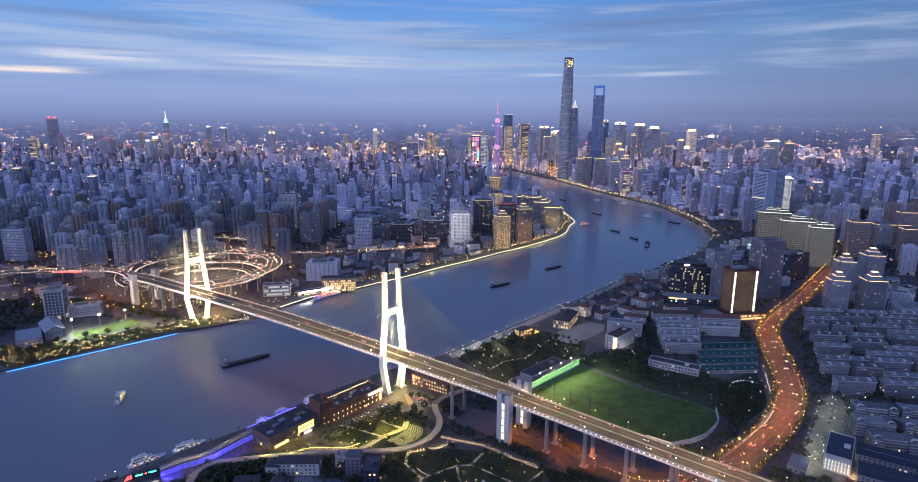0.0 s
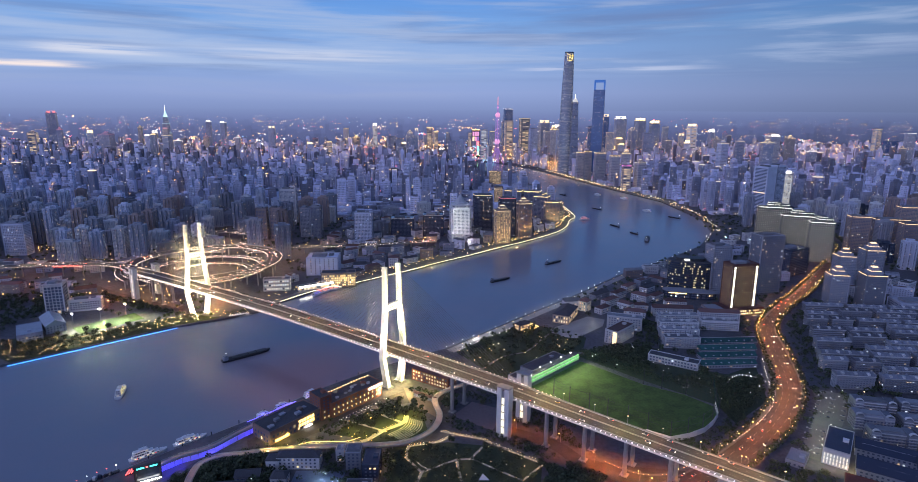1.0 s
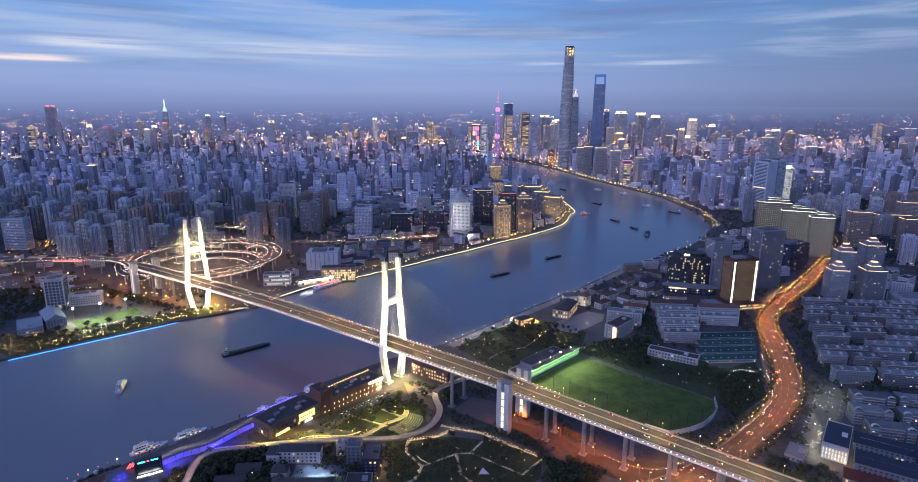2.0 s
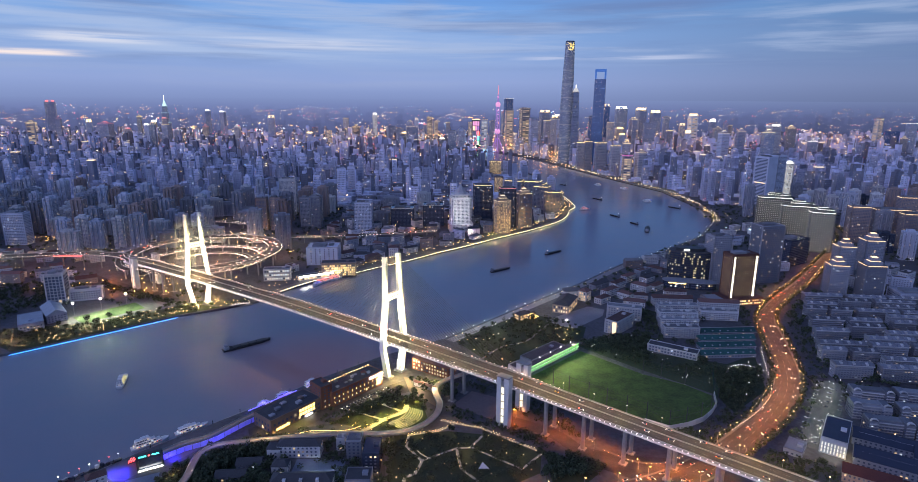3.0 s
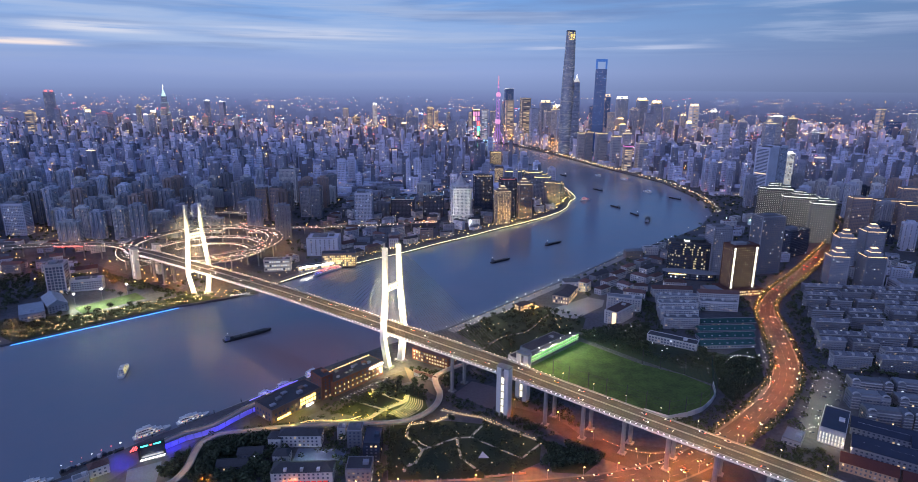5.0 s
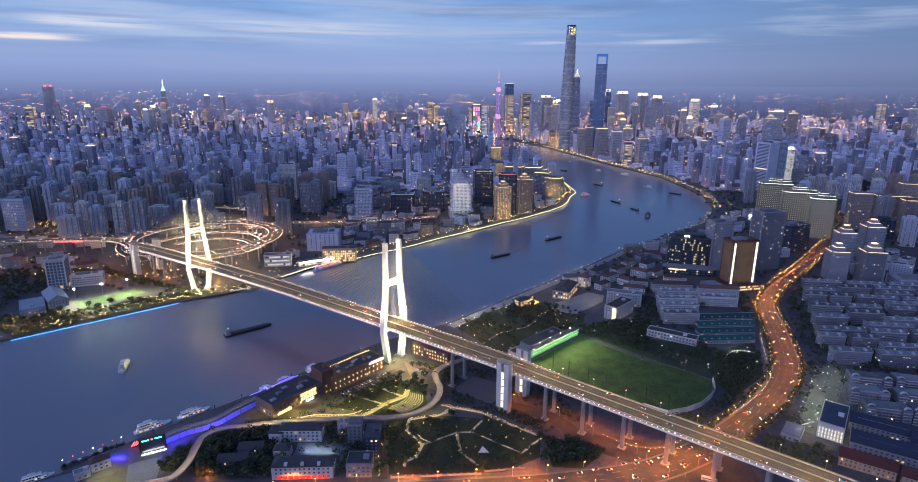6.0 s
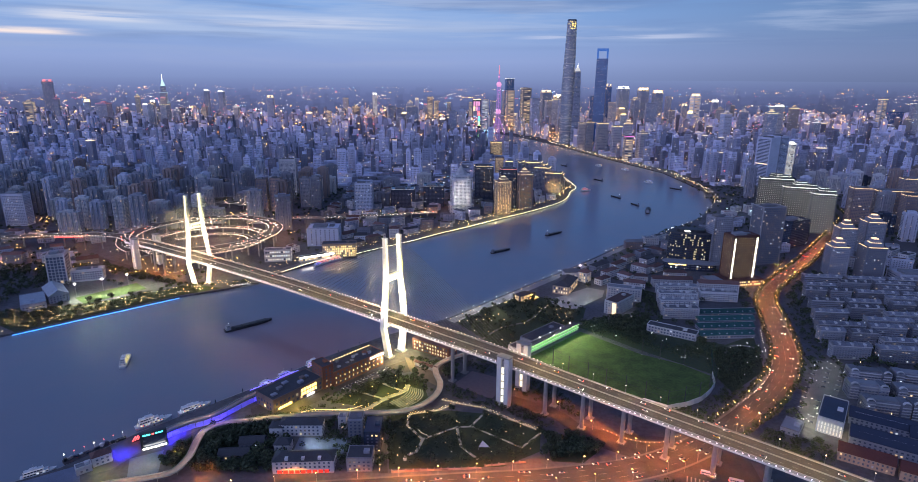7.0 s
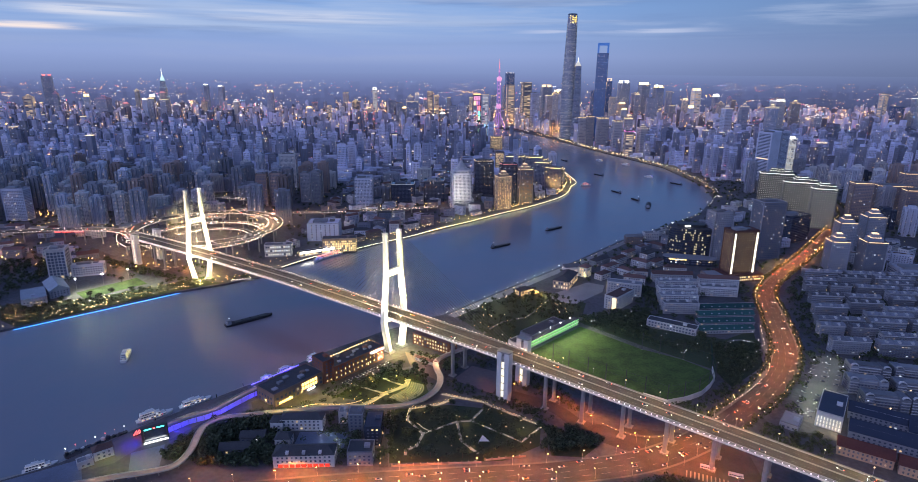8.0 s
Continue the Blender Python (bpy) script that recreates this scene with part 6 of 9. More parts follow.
b = low_block("gold_hall", "low hall with rows of gold-lit windows", "hall", 173, 894, 54, 26, 14, 64, brown_wall, dark_roof, win_gold, "hip", 4, 6, 2.2, 3.4)
b = low_block("gate_house", "small cream gate building lit in gold", "hall", 213, 936, 16, 16, 17, 50, white_wall, brown_roof, win_gold, "hip", 4, 5, 2, 3)
b = low_block("pavilion", "small pavilion glowing orange by the promenade", "pavilion", 99, 847, 22, 14, 9, 36, brown_wall, dark_roof, win_gold, "hip", 3, 4, 2.2, 2.8)
Shape().box(10.5, -4, 0.2, 0.6, 7, 9).make("lit_gate", gold_glow, b, "glowing orange gate")
for k in range(3):
    Shape().box(15 + k * 5, -3 + k, 0.3, 1.2, 16, 0.5).make("lit_step", gold_glow, b, "glowing yellow step edge")
for k, (x, y, w) in enumerate(((389, 792, 82), (377, 766, 79), (366, 741, 77), (355, 716, 74))):
    b = low_block("green_shed", "long shed with faded green metal roof", "shed", x, y, w, 15, 5, 4, grey_wall, green_roof, win_dark, "gable", group="green sheds")
    Shape().box(0, 0, 9.6, w + 1, 1.0, 0.35).make("ridge_cap", steel, b, "pale metal ridge cap")
    Shape().box(0, -8.4, 4.6, w + 1, 0.5, 0.5).make("gutter", steel, b)
    for q in range(7):
        Shape().box(-w * 0.42 + q * w * 0.14, -4.6, 6.3, 2.0, 2.0, 0.7).make("skylight", hull_white, b)
b = low_block("hotel_podium", "brown hotel podium with a row of lights", "hotel", 440, 925, 60, 26, 11, 6, brown_wall, grey_roof, win_red, "flat", 4, 4, 2.6, 2.4)
for k in range(12):
    Shape().box(-27 + k * 5, -13.4, 9.4, 1.6, 0.5, 1.4).make("eave_lamp", white_glow, b)
hotel_white = lamp_mat("hotel_white_lamp", (1.0, 0.93, 0.72), 2.2)
HOTEL = [o for o in scene.objects if o.get("label", "").startswith("brick-red hotel")][0]
for s in (-1, 1):
    for k in range(18):
        Shape().box(s * 20.8, -13.35, 8 + k * 4.1, 4.2, 0.4, 3.0).make("light_panel", hotel_white, HOTEL, "white glowing corner panel")
Shape().box(20, -14.5, 0.5, 12, 3, 6).make("lit_entrance", gold_glow, HOTEL, "glowing gold hotel entrance")


# ------------------------------------------------------------------ housing rows east of the main road
def housing_row(w, wall, roof, stairs):
    ob = thing("housing_row", "grey six-storey row of flats with a flat weathered roof", "apartment block", (0, 0, 0), 0, "housing rows")
    body = Shape().box(0, 0, -0.8, w, 12, 18.8).make("body", wall, ob)
    sh = Shape()
    for k in range(6):
        sh.box(0, -6.5, 1.2 + k * 3.0, w - 1, 1.2, 1.0)
    tagged(sh.make("balcony_band", pale_row, body), kind="stuff")
    tagged(Shape().panes(rect(0, 0, w, 12), 1.5, 18, 3.3, 2.8, 1.9, 1.3, 0.15).make("glazing", win_home, body), kind="stuff")
    sh = Shape()
    sh.v = [(-w / 2 - 0.5, -6.8, 18), (w / 2 + 0.5, -6.8, 18), (w / 2 + 0.5, 6.6, 18), (-w / 2 - 0.5, 6.6, 18), (-w / 2 - 0.5, 0, 20.2), (w / 2 + 0.5, 0, 20.2)]
    sh.f = [(0, 1, 5, 4), (2, 3, 4, 5), (1, 2, 5), (3, 0, 4), (3, 2, 1, 0)]
    for k in range(stairs + 1):
        sh.box(-w / 2 + k * w / stairs, 0, 18.1, 0.5, 12.6, 2.5)
    sh.make("roof", roof, ob)
    for side in (-6.95, 6.75):
        Shape().box(0, side, 17.5, w + 1.2, 0.35, 0.8).make("eave", white_wall, ob)
    for k in range(stairs):
        Shape().box(-w / 2 + (k + 0.5) * w / stairs, -3.2, 18.2, 2.6, 4.2, 2.6).make("stair_head", white_wall, ob)
    return ob


pale_row = mat("pale_row_wall", (0.27, 0.285, 0.325), 0.8, vary=0.3, scale=0.08, fine=0.7, per="object")
slate_roof = mat("slate_roof", (0.185, 0.20, 0.24), 0.8, vary=0.4, scale=0.1, fine=0.8, per="object")
ROWS = [housing_row(58, pale_row, slate_roof, 4), housing_row(44, pale_row, slate_roof, 3), housing_row(30, pale_row, slate_roof, 2)]
random.seed(17)
used = set()
y = 652.0
n = 0
while y < 985:
    edge = [(437, 640), (453, 706), (480, 764), (511, 843), (559, 938), (600, 985)]
    x = None
    for (xa, ya), (xb, yb) in zip(edge, edge[1:]):
        if ya <= y <= yb:
            x = xa + (xb - xa) * (y - ya) / (yb - ya) + 16
    if x is None:
        x = edge[0][0] + 20
    x += random.uniform(0, 6)
    while x < 0.86 * y + 40:
        i = random.choices((0, 1, 2), (5, 4, 1.5))[0]
        w = (58, 44, 30)[i]
        cx, cy = x + w / 2, y - (x + w / 2 - 500) * 0.13 + random.uniform(-1.5, 1.5)
        x += w + random.choice((6, 7, 8, 14))
        if cy < 630 or not far_enough(cx, cy, 8) or math.hypot(cx - 470, cy - 600) < 50 or random.random() < 0.04:
            continue
        m = pose(cx, cy, LAND, 0, 0, -7 + random.uniform(-1, 1))
        if i in used:
            copy_thing(ROWS[i], m)
        else:
            used.add(i)
            ROWS[i].matrix_basis = m
        keep(cx, cy, w * 0.4)
    y += 23.5


def arched_flats(x, y, w, turn):
    ob = thing("arched_flats", "white block of flats with round-arched roof gable", "apartment block", (x, y, LAND), turn, "arched white flats")
    keep(x, y, w * 0.5)
    Shape().box(0, 0, -0.8, w, 14, 15.8).make("body", grey_wall, ob)
    Shape().box(-w / 2 + 4, -3, -0.8, 8, 18, 17.8).make("wing", pale_row, ob)
    Shape().box(w / 2 - 4, -3, -0.8, 8, 18, 17.8).make("wing", pale_row, ob)
    tagged(Shape().panes(rect(0, -3, w, 18.2), 1, 15, 3.2, 3.0, 1.9, 1.5, 0.15).make("glazing", win_home, ob), kind="stuff")
    bands = Shape()
    for k in range(5):
        for sx in (-1, 1):
            bands.box(sx * (w / 2 - 4), -12.2, 1.2 + k * 3.1, 8.2, 0.5, 0.9)
        bands.box(0, -7.4, 1.2 + k * 3.1, w - 16.4, 0.9, 0.9)
    tagged(bands.make("balcony_front", white_wall, ob), kind="stuff")
    for sx in (-1, 1):
        arch = Shape()
        pts = [(sx * (w / 2 - 4) + 3.6 * math.cos(a * math.pi / 10), 17.2 + 2.8 * math.sin(a * math.pi / 10)) for a in range(11)]
        arch.strip([(xa, -12.2, za) for xa, za in pts], [(xa, -9.5, za) for xa, za in pts], 0.9)
        Shape().box(sx * (w / 2 - 4), -3, 17.0, 7, 16.5, 0.3).make("roof", slate_roof, ob)
        arch.make("arched_roof", white_wall, ob)
    Shape().box(0, 0, 15, w - 17, 10, 1.6).make("roof", grey_roof, ob)


for x, y, w in ((462, 596, 40), (440, 566, 36), (506, 590, 36), (484, 556, 36), (436, 532, 40), (478, 524, 40), (545, 582, 36), (528, 545, 38)):
    arched_flats(x, y, w, -14)
tower_block("office_block", "long block with bright blue roof", "office block", 760, 925, 60, 40, 22, -8, blue_wall, win_dark)

# ------------------------------------------------------------------ driving range
def driving_range():
    st = thing("range_stand", "two-storey driving range stand glowing green", "grandstand")
    a, bq = Vector((84, 655, LAND)), Vector((163, 733, LAND))
    d = (bq - a).normalized()
    nrm = Vector((-d.y, d.x, 0))
    ln = (bq - a).length
    ang = math.degrees(math.atan2(d.y, d.x))
    m = (a + bq) / 2 + nrm * 4
    for z, nm in ((0.3, "tee_floor"), (4.6, "tee_floor"), (8.8, "roof")):
        Shape().box(m.x, m.y, LAND + z, ln, 9, 0.5, ang).make(nm, dark_roof if nm == "roof" else white_wall, st)
    back = m - nrm * 3.2
    Shape().box(back.x, back.y, LAND - 0.5, ln, 0.6, 9.6, ang).make("back_wall", green_panel, st, "back wall with the green light as its own glow")
    for k in range(24):
        p = a + d * (ln * (k + 0.5) / 24)
        Shape().box(p.x, p.y, LAND, 0.4, 0.4, 9, ang).make("post", white_wall, st)
    for z in (4.2, 8.4):
        Shape().box(m.x - nrm.x * 4.3, m.y - nrm.y * 4.3, LAND + z, ln, 0.4, 0.5, ang).make("light_strip", green_glow, st, "green light strip")
    for k in range(24):
        for z0, z1 in ((0.6, 4.4), (4.4, 0.6), (4.8, 8.6), (8.6, 4.8)):
            p0, p1 = a + d * (ln * k / 24) - nrm * 0.2, a + d * (ln * (k + 1) / 24) - nrm * 0.2
            Shape().tube(p0 + Vector((0, 0, z0)), p1 + Vector((0, 0, z1)), 0.12, 4).make("brace", white_wall, st)
    for k in range(5):
        p = a + d * (ln * (k + 0.5) / 5) + nrm * 6 + Vector((0, 0, 11.5))
        Shape().tube(p - Vector((0, 0, 3)), p, 0.15, 5).make("light_mast", steel, st)
        Shape().ball(p, 0.8, 4, 8).make("floodlight", white_glow, st, "bright white floodlight")
        spot_light("range_flood", p + Vector((0, 0, 1)) - nrm * 1.5, p - nrm * 70 + d * 10 - Vector((0, 0, 14)), 105000, (0.95, 1.0, 0.55), 110, blend=0.8)
    low_block("club_house", "white club house at the end of the range stand", "club house", 72, 655, 18, 14, 14, 44, white_wall, dark_roof, win_office)
    low_block("club_house", "low blue-roofed club building behind the stand", "club house", 112, 712, 70, 20, 7, 44, grey_wall, dark_roof, win_dark)
    # perimeter wall and net masts
    wall = thing("range_wall", "white panelled wall round the driving range", "wall")
    pts = [(195, 547), (216, 533), (238, 540), (258, 551), (274, 567), (286, 583), (293, 607)]
    for (xa, ya), (xb, yb) in zip(pts, pts[1:]):
        n = 2
        for k in range(n):
            p0, p1 = Vector((xa, ya, 0)).lerp(Vector((xb, yb, 0)), k / n), Vector((xa, ya, 0)).lerp(Vector((xb, yb, 0)), (k + 1) / n)
            c = (p0 + p1) / 2
            Shape().box(c.x, c.y, LAND - 0.5, (p1 - p0).length - 0.25, 0.5, 6.5, math.degrees(math.atan2(p1.y - p0.y, p1.x - p0.x))).make("wall_panel", white_wall, wall)
    net = thing("net_mast", "tall dark steel net mast", "mast", (113, 632, LAND), 0, "net masts round the range")
    Shape().tube((0, 0, -0.5), (0, 0, 22), 0.55, 6, 0.4).make("pole", dark_steel, net)
    Shape().box(0, 0, -0.5, 1.4, 1.4, 1.0).make("base", concrete, net)
    for x, y in ((128, 612), (147, 596), (164, 582), (182, 567), (199, 553), (217, 536), (237, 543), (256, 552), (273, 568), (287, 584), (293, 607), (270, 634), (246, 648), (228, 660)):
        copy_thing(net, pose(x, y, LAND))
    ropes = thing("net_rope", "thin dark ropes that carry the range nets", "net")
    masts = [(113, 632), (128, 612), (147, 596), (164, 582), (182, 567), (199, 553), (217, 536), (237, 543), (256, 552), (273, 568), (287, 584), (293, 607), (270, 634), (246, 648), (228, 660)]
    for p, q in zip(masts, masts[1:]):
        for z in (19.5, 12):
            Shape().tube((*p, LAND + z), (*q, LAND + z), 0.12, 4).make("rope", dark_steel, ropes)


# green light on the stand's wall is put into the panel as emission
green_panel = mat("green_lit_panel", (0.35, 0.6, 0.35), 0.6, vary=0.3, emit=(0.34, 1.0, 0.26), power=0.5)
driving_range()

# ------------------------------------------------------------------ low fill of the east bank between the river and the road
for x, y, w, d, h, t in ((241, 925, 26, 14, 10, 40), (262, 962, 34, 13, 12, 40), (284, 944, 24, 13, 11, -48), (287, 900, 34, 14, 12, -18), (309, 938, 22, 12, 10, -8), (288, 1005, 34, 13, 12, 42),
                         (322, 985, 30, 14, 13, -46), (352, 992, 28, 13, 11, 40), (372, 953, 36, 13, 12, -6), (318, 1046, 30, 13, 12, 42)):
    b = low_block("old_house", "white house of the old quarter with a brown hipped roof", "house", x, y, w, d, h, t, white_wall, brown_roof, win_office, "hip", 3.6, 3.6, 1.8, 1.9, "brown-roofed houses of the old quarter")
    Shape().box(w * 0.2, d * 0.12, h + d * 0.14, 1.2, 1.0, 3.2).make("chimney", brown_wall, b)
random.seed(23)
FILL = [(130, 905), (225, 1010), (335, 1140), (430, 1235), (520, 1210), (520, 1110), (440, 1000), (330, 940), (270, 880), (215, 925)]
for gx in range(120, 540, 34):
    for gy in range(880, 1240, 32):
        px, py = gx + random.uniform(-6, 6), gy + random.uniform(-6, 6)
        if not inside((px, py), FILL) or path_distance((px, py), EAST) < 24 or not far_enough(px, py, 13) or random.random() < 0.1:
            continue
        w, d = random.uniform(24, 40), random.uniform(11, 16)
        low_block("low_block", random.choice(("low block with a brown hipped roof", "low block with a grey flat roof and pale walls", "low dark-roofed block by the promenade")), "building", px, py, w, d,
                  random.uniform(8, 16), random.choice((40, 40, -48, 8)), random.choice((white_wall, grey_wall, brown_wall)), random.choice((brown_roof, grey_roof, dark_roof)), win_home, random.choice(("flat", "hip", "gable")), group="low blocks near the river")
for gx in range(520, 900, 40):
    for gy in range(1010, 1500, 40):
        px, py = gx + random.uniform(-8, 8), gy + random.uniform(-8, 8)
        if path_distance((px, py), EAST) < 40 or not inside((px, py), east_land) or not far_enough(px, py, 15) or random.random() < 0.25:
            continue
        low_block("low_block", "low grey block among trees", "building", px, py, random.uniform(22, 38), random.uniform(12, 18), random.uniform(10, 24), random.choice((-28, 10, 30)), random.choice((white_wall, grey_wall, blue_wall)),
                  random.choice((brown_roof, grey_roof, dark_roof)), win_home, "flat", group="low blocks near the river")

# ------------------------------------------------------------------ west bank by the bridge
pale_roof = mat("pale_metal_roof", (0.36, 0.40, 0.47), 0.5, vary=0.25, scale=0.1, fine=0.8)
WEST_PARK = [(-800, 960), (-760, 1010), (-640, 1000), (-450, 910), (-440, 880), (-560, 770), (-700, 760), (-840, 880)]
b = low_block("hotel", "curved gold-lit riverside hotel", "hotel", -230, 1074, 64, 22, 26, 8, brown_wall, dark_roof, win_gold, "flat", 3.4, 4.4, 2.4, 3.0)
b = low_block("ferry_terminal", "low glass terminal glowing white and gold on the quay", "terminal", -268, 1052, 70, 14, 8, 32, white_wall, dark_roof, win_gold, "flat", 4, 7, 3.4, 5)
long_strip(b, 70, 14, 6.5, 3.0, white_glow, label="bright roof edge light")
low_block("shopping_block", "white block with lit shop fronts by the spiral", "shop", -338, 1040, 48, 18, 22, 10, white_wall, grey_roof, win_white, "flat", 4, 7, 3, 3)
low_block("sports_hall", "pale flat-roofed sports hall", "hall", -632, 807, 52, 31, 11, -53, blue_wall, pale_roof, win_dark, "flat")
low_block("sports_hall", "pale flat-roofed sports hall", "hall", -621, 841, 56, 26, 12, -47, blue_wall, pale_roof, win_dark, "gable")
random.seed(31)
for gx in range(-1050, -330, 38):
    for gy in range(800, 1225, 36):
        px, py = gx + random.uniform(-8, 8), gy + random.uniform(-8, 8)
        if abs(px) > 0.84 * py + 30 or path_distance((px, py), WEST) < 75 or not inside((px, py), west_land) or not far_enough(px, py, 13) or random.random() < 0.3:
            continue
        if inside((px, py), WEST_PARK) or -440 > px > -610 and 900 < py < 1010 or path_distance((px, py), [(-60, 640), (-640, 1075)]) < 40 or inside((px, py), [(-610, 845), (-525, 915), (-480, 860), (-575, 800)]):
            continue
        low_block("low_block", "low dark block near the elevated road", "building", px, py, random.uniform(20, 34), random.uniform(11, 16), random.uniform(7, 18), random.choice((20, 35, 5)), random.choice((white_wall, grey_wall, blue_wall)),
                  random.choice((brown_roof, grey_roof, dark_roof)), win_home, random.choice(("flat", "gable", "hip")), group="low blocks of the west bank")
for gx in range(-320, 300, 36):
    for gy in range(1100, 1760, 36):
        px, py = gx + random.uniform(-8, 8), gy + random.uniform(-8, 8)
        if path_distance((px, py), WEST) < 34 or not inside((px, py), west_land) or not far_enough(px, py, 12) or random.random() < 0.15:
            continue
        low_block("low_block", "low block of the old riverside quarter", "building", px, py, random.uniform(18, 32), random.uniform(11, 17), random.uniform(8, 22), random.choice((40, 45, 5, -40)), random.choice((white_wall, grey_wall, blue_wall, brown_wall)),
                  random.choice((brown_roof, grey_roof, dark_roof)), random.choice((win_home, win_home, win_office)), random.choice(("flat", "gable", "hip")), group="low blocks of the west bank")

# lit quay edge along the west bank, and the blue strip upstream
quay_white = lamp_mat("quay_lamp", (1.0, 0.90, 0.62), 2.2)
q = smooth_path([(x, y, LAND + 0.5) for x, y in WEST[6:21]], 10)
ob = thing("quay_light_line", "continuous pale light line along the quay edge", "light line")
for i in range(0, len(q) - 1, 6):
    seg = q[i:i + 7]
    Shape().strip(offset(seg, -0.9), offset(seg, 0.3), 0.5).make("light_segment", quay_white, ob)
walkway = smooth_path([(x, y, LAND + 0.15) for x, y in WEST[5:21]], 10)
tagged(Shape().strip(offset(walkway, -16), offset(walkway, -1.2), 0.4).make("promenade_west", paving), "pale promenade along the west quay", "pavement", kind="structure")
ob = thing("blue_quay_strip", "bright blue light strip along the quay wall", "light line")
a, bq = Vector((-592, 708.5, 1.4)), Vector((-436, 848, 1.4))
for k in range(20):
    p0, p1 = a.lerp(bq, k / 20), a.lerp(bq, (k + 1) / 20)
    Shape().tube(p0 + Vector((2.2, -2.2, 0)), p1 + Vector((2.2, -2.2, 0)), 0.42, 5).make("led_tube", blue_glow, ob)


for s, x, y in ((0, -596, 850), (0, -568, 874), (0, -541, 898)):
    mast = thing("floodlight_mast", "tall mast with bright white floodlights by the pitch", "light mast", (x, y, LAND), 0, "floodlight masts")
    Shape().tube((0, 0, -0.5), (0, 0, 18), 0.25, 6, 0.15).make("pole", steel, mast)
    Shape().ball((0, 0, 18.6), 1.5, 5, 10, 0.8).make("floodlight", flood_glow, mast, "bright white floodlight")
    lamp_light("pitch_light", (x, y - 2, LAND + 21), 9000, (0.95, 1.0, 0.75), 2)
    spot_light("pitch_light", (x + 1, y - 2, LAND + 19), (x + 34, y - 30, LAND), 330000, (0.92, 1.0, 0.62), 110, blend=0.9)

# warm light pools of the lit quarters
for x, y, z, pw, c in ((-230, 1058, 14, 30000, GOLD), (-285, 1040, 12, 9000, WHITE), (-420, 930, 8, 24000, GOLD), (-480, 960, 14, 22000, ORANGE), (-520, 985, 12, 26000, ORANGE), (-590, 950, 12, 26000, ORANGE), (-700, 1040, 14, 30000, ORANGE), (-600, 1040, 12, 30000, ORANGE), (-430, 1010, 12, 22000, ORANGE), (-850, 1080, 14, 26000, ORANGE), (-1000, 1060, 14, 26000, ORANGE), (-545, 935, 14, 26000, ORANGE), (-640, 975, 16, 26000, ORANGE), (-760, 1010, 16, 26000, ORANGE),
                       (-900, 1040, 16, 26000, ORANGE), (-500, 1120, 26, 30000, ORANGE), (-560, 1160, 26, 24000, ORANGE), (-450, 1090, 20, 22000, ORANGE),
                       (20, 1330, 10, 22000, GOLD), (90, 1410, 10, 26000, GOLD), (150, 1470, 10, 26000, GOLD), (225, 1560, 10, 22000, GOLD), (300, 1690, 10, 22000, GOLD), (325, 1800, 10, 22000, GOLD), (-60, 1260, 10, 18000, GOLD), (-150, 1165, 10, 18000, GOLD),
                       (-30, 1500, 12, 20000, ORANGE), (-100, 1460, 14, 16000, ORANGE)):
    lamp_light("quarter_light", (x, y, LAND + z), pw * 1.8, c, 1.5)



pont = thing("ferry_pontoon", "small moored ferry pontoon with lamps along its roof", "pontoon", (-360, 904, 0), 30)
Shape().box(0, 0, -1, 40, 9, 2.4).make("float", concrete, pont)
Shape().box(0, 0, 1.4, 30, 6, 3.2).make("shelter", white_wall, pont)
Shape().box(0, 0, 4.6, 33, 7.5, 0.5).make("roof", dark_roof, pont)
for k in range(8):
    Shape().ball((-15 + k * 4.3, -3.9, 5.3), 0.45, 3, 6).make("roof_lamp", white_glow, pont)

# ------------------------------------------------------------------ boats
def hull(length, beam, depth, sheer=0.6, sides=12):
    sh = Shape()
    n = sides
    rows = []
    for i in range(n + 1):
        t = i / n
        w = beam / 2 * min(1, (1.02 - t) * 4.2) ** 0.6 * min(1, 0.75 + t * 2)
        z = depth + sheer * max(0, t - 0.6) * 4
        x = (t - 0.5) * length
        rows.append(((x, -w, z), (x, w, z), (x * 0.97, w * 0.7, -1.0), (x * 0.97, -w * 0.7, -1.0)))
    for r in rows:
        sh.v += r
    for i in range(n):
        p, q = 4 * i, 4 * i + 4
        sh.f += [(p, q, q + 1, p + 1), (p + 1, q + 1, q + 2, p + 2), (p + 2, q + 2, q + 3, p + 3), (p + 3, q + 3, q, p)]
    sh.f += [(0, 1, 2, 3), (4 * n + 3, 4 * n + 2, 4 * n + 1, 4 * n)]
    return sh


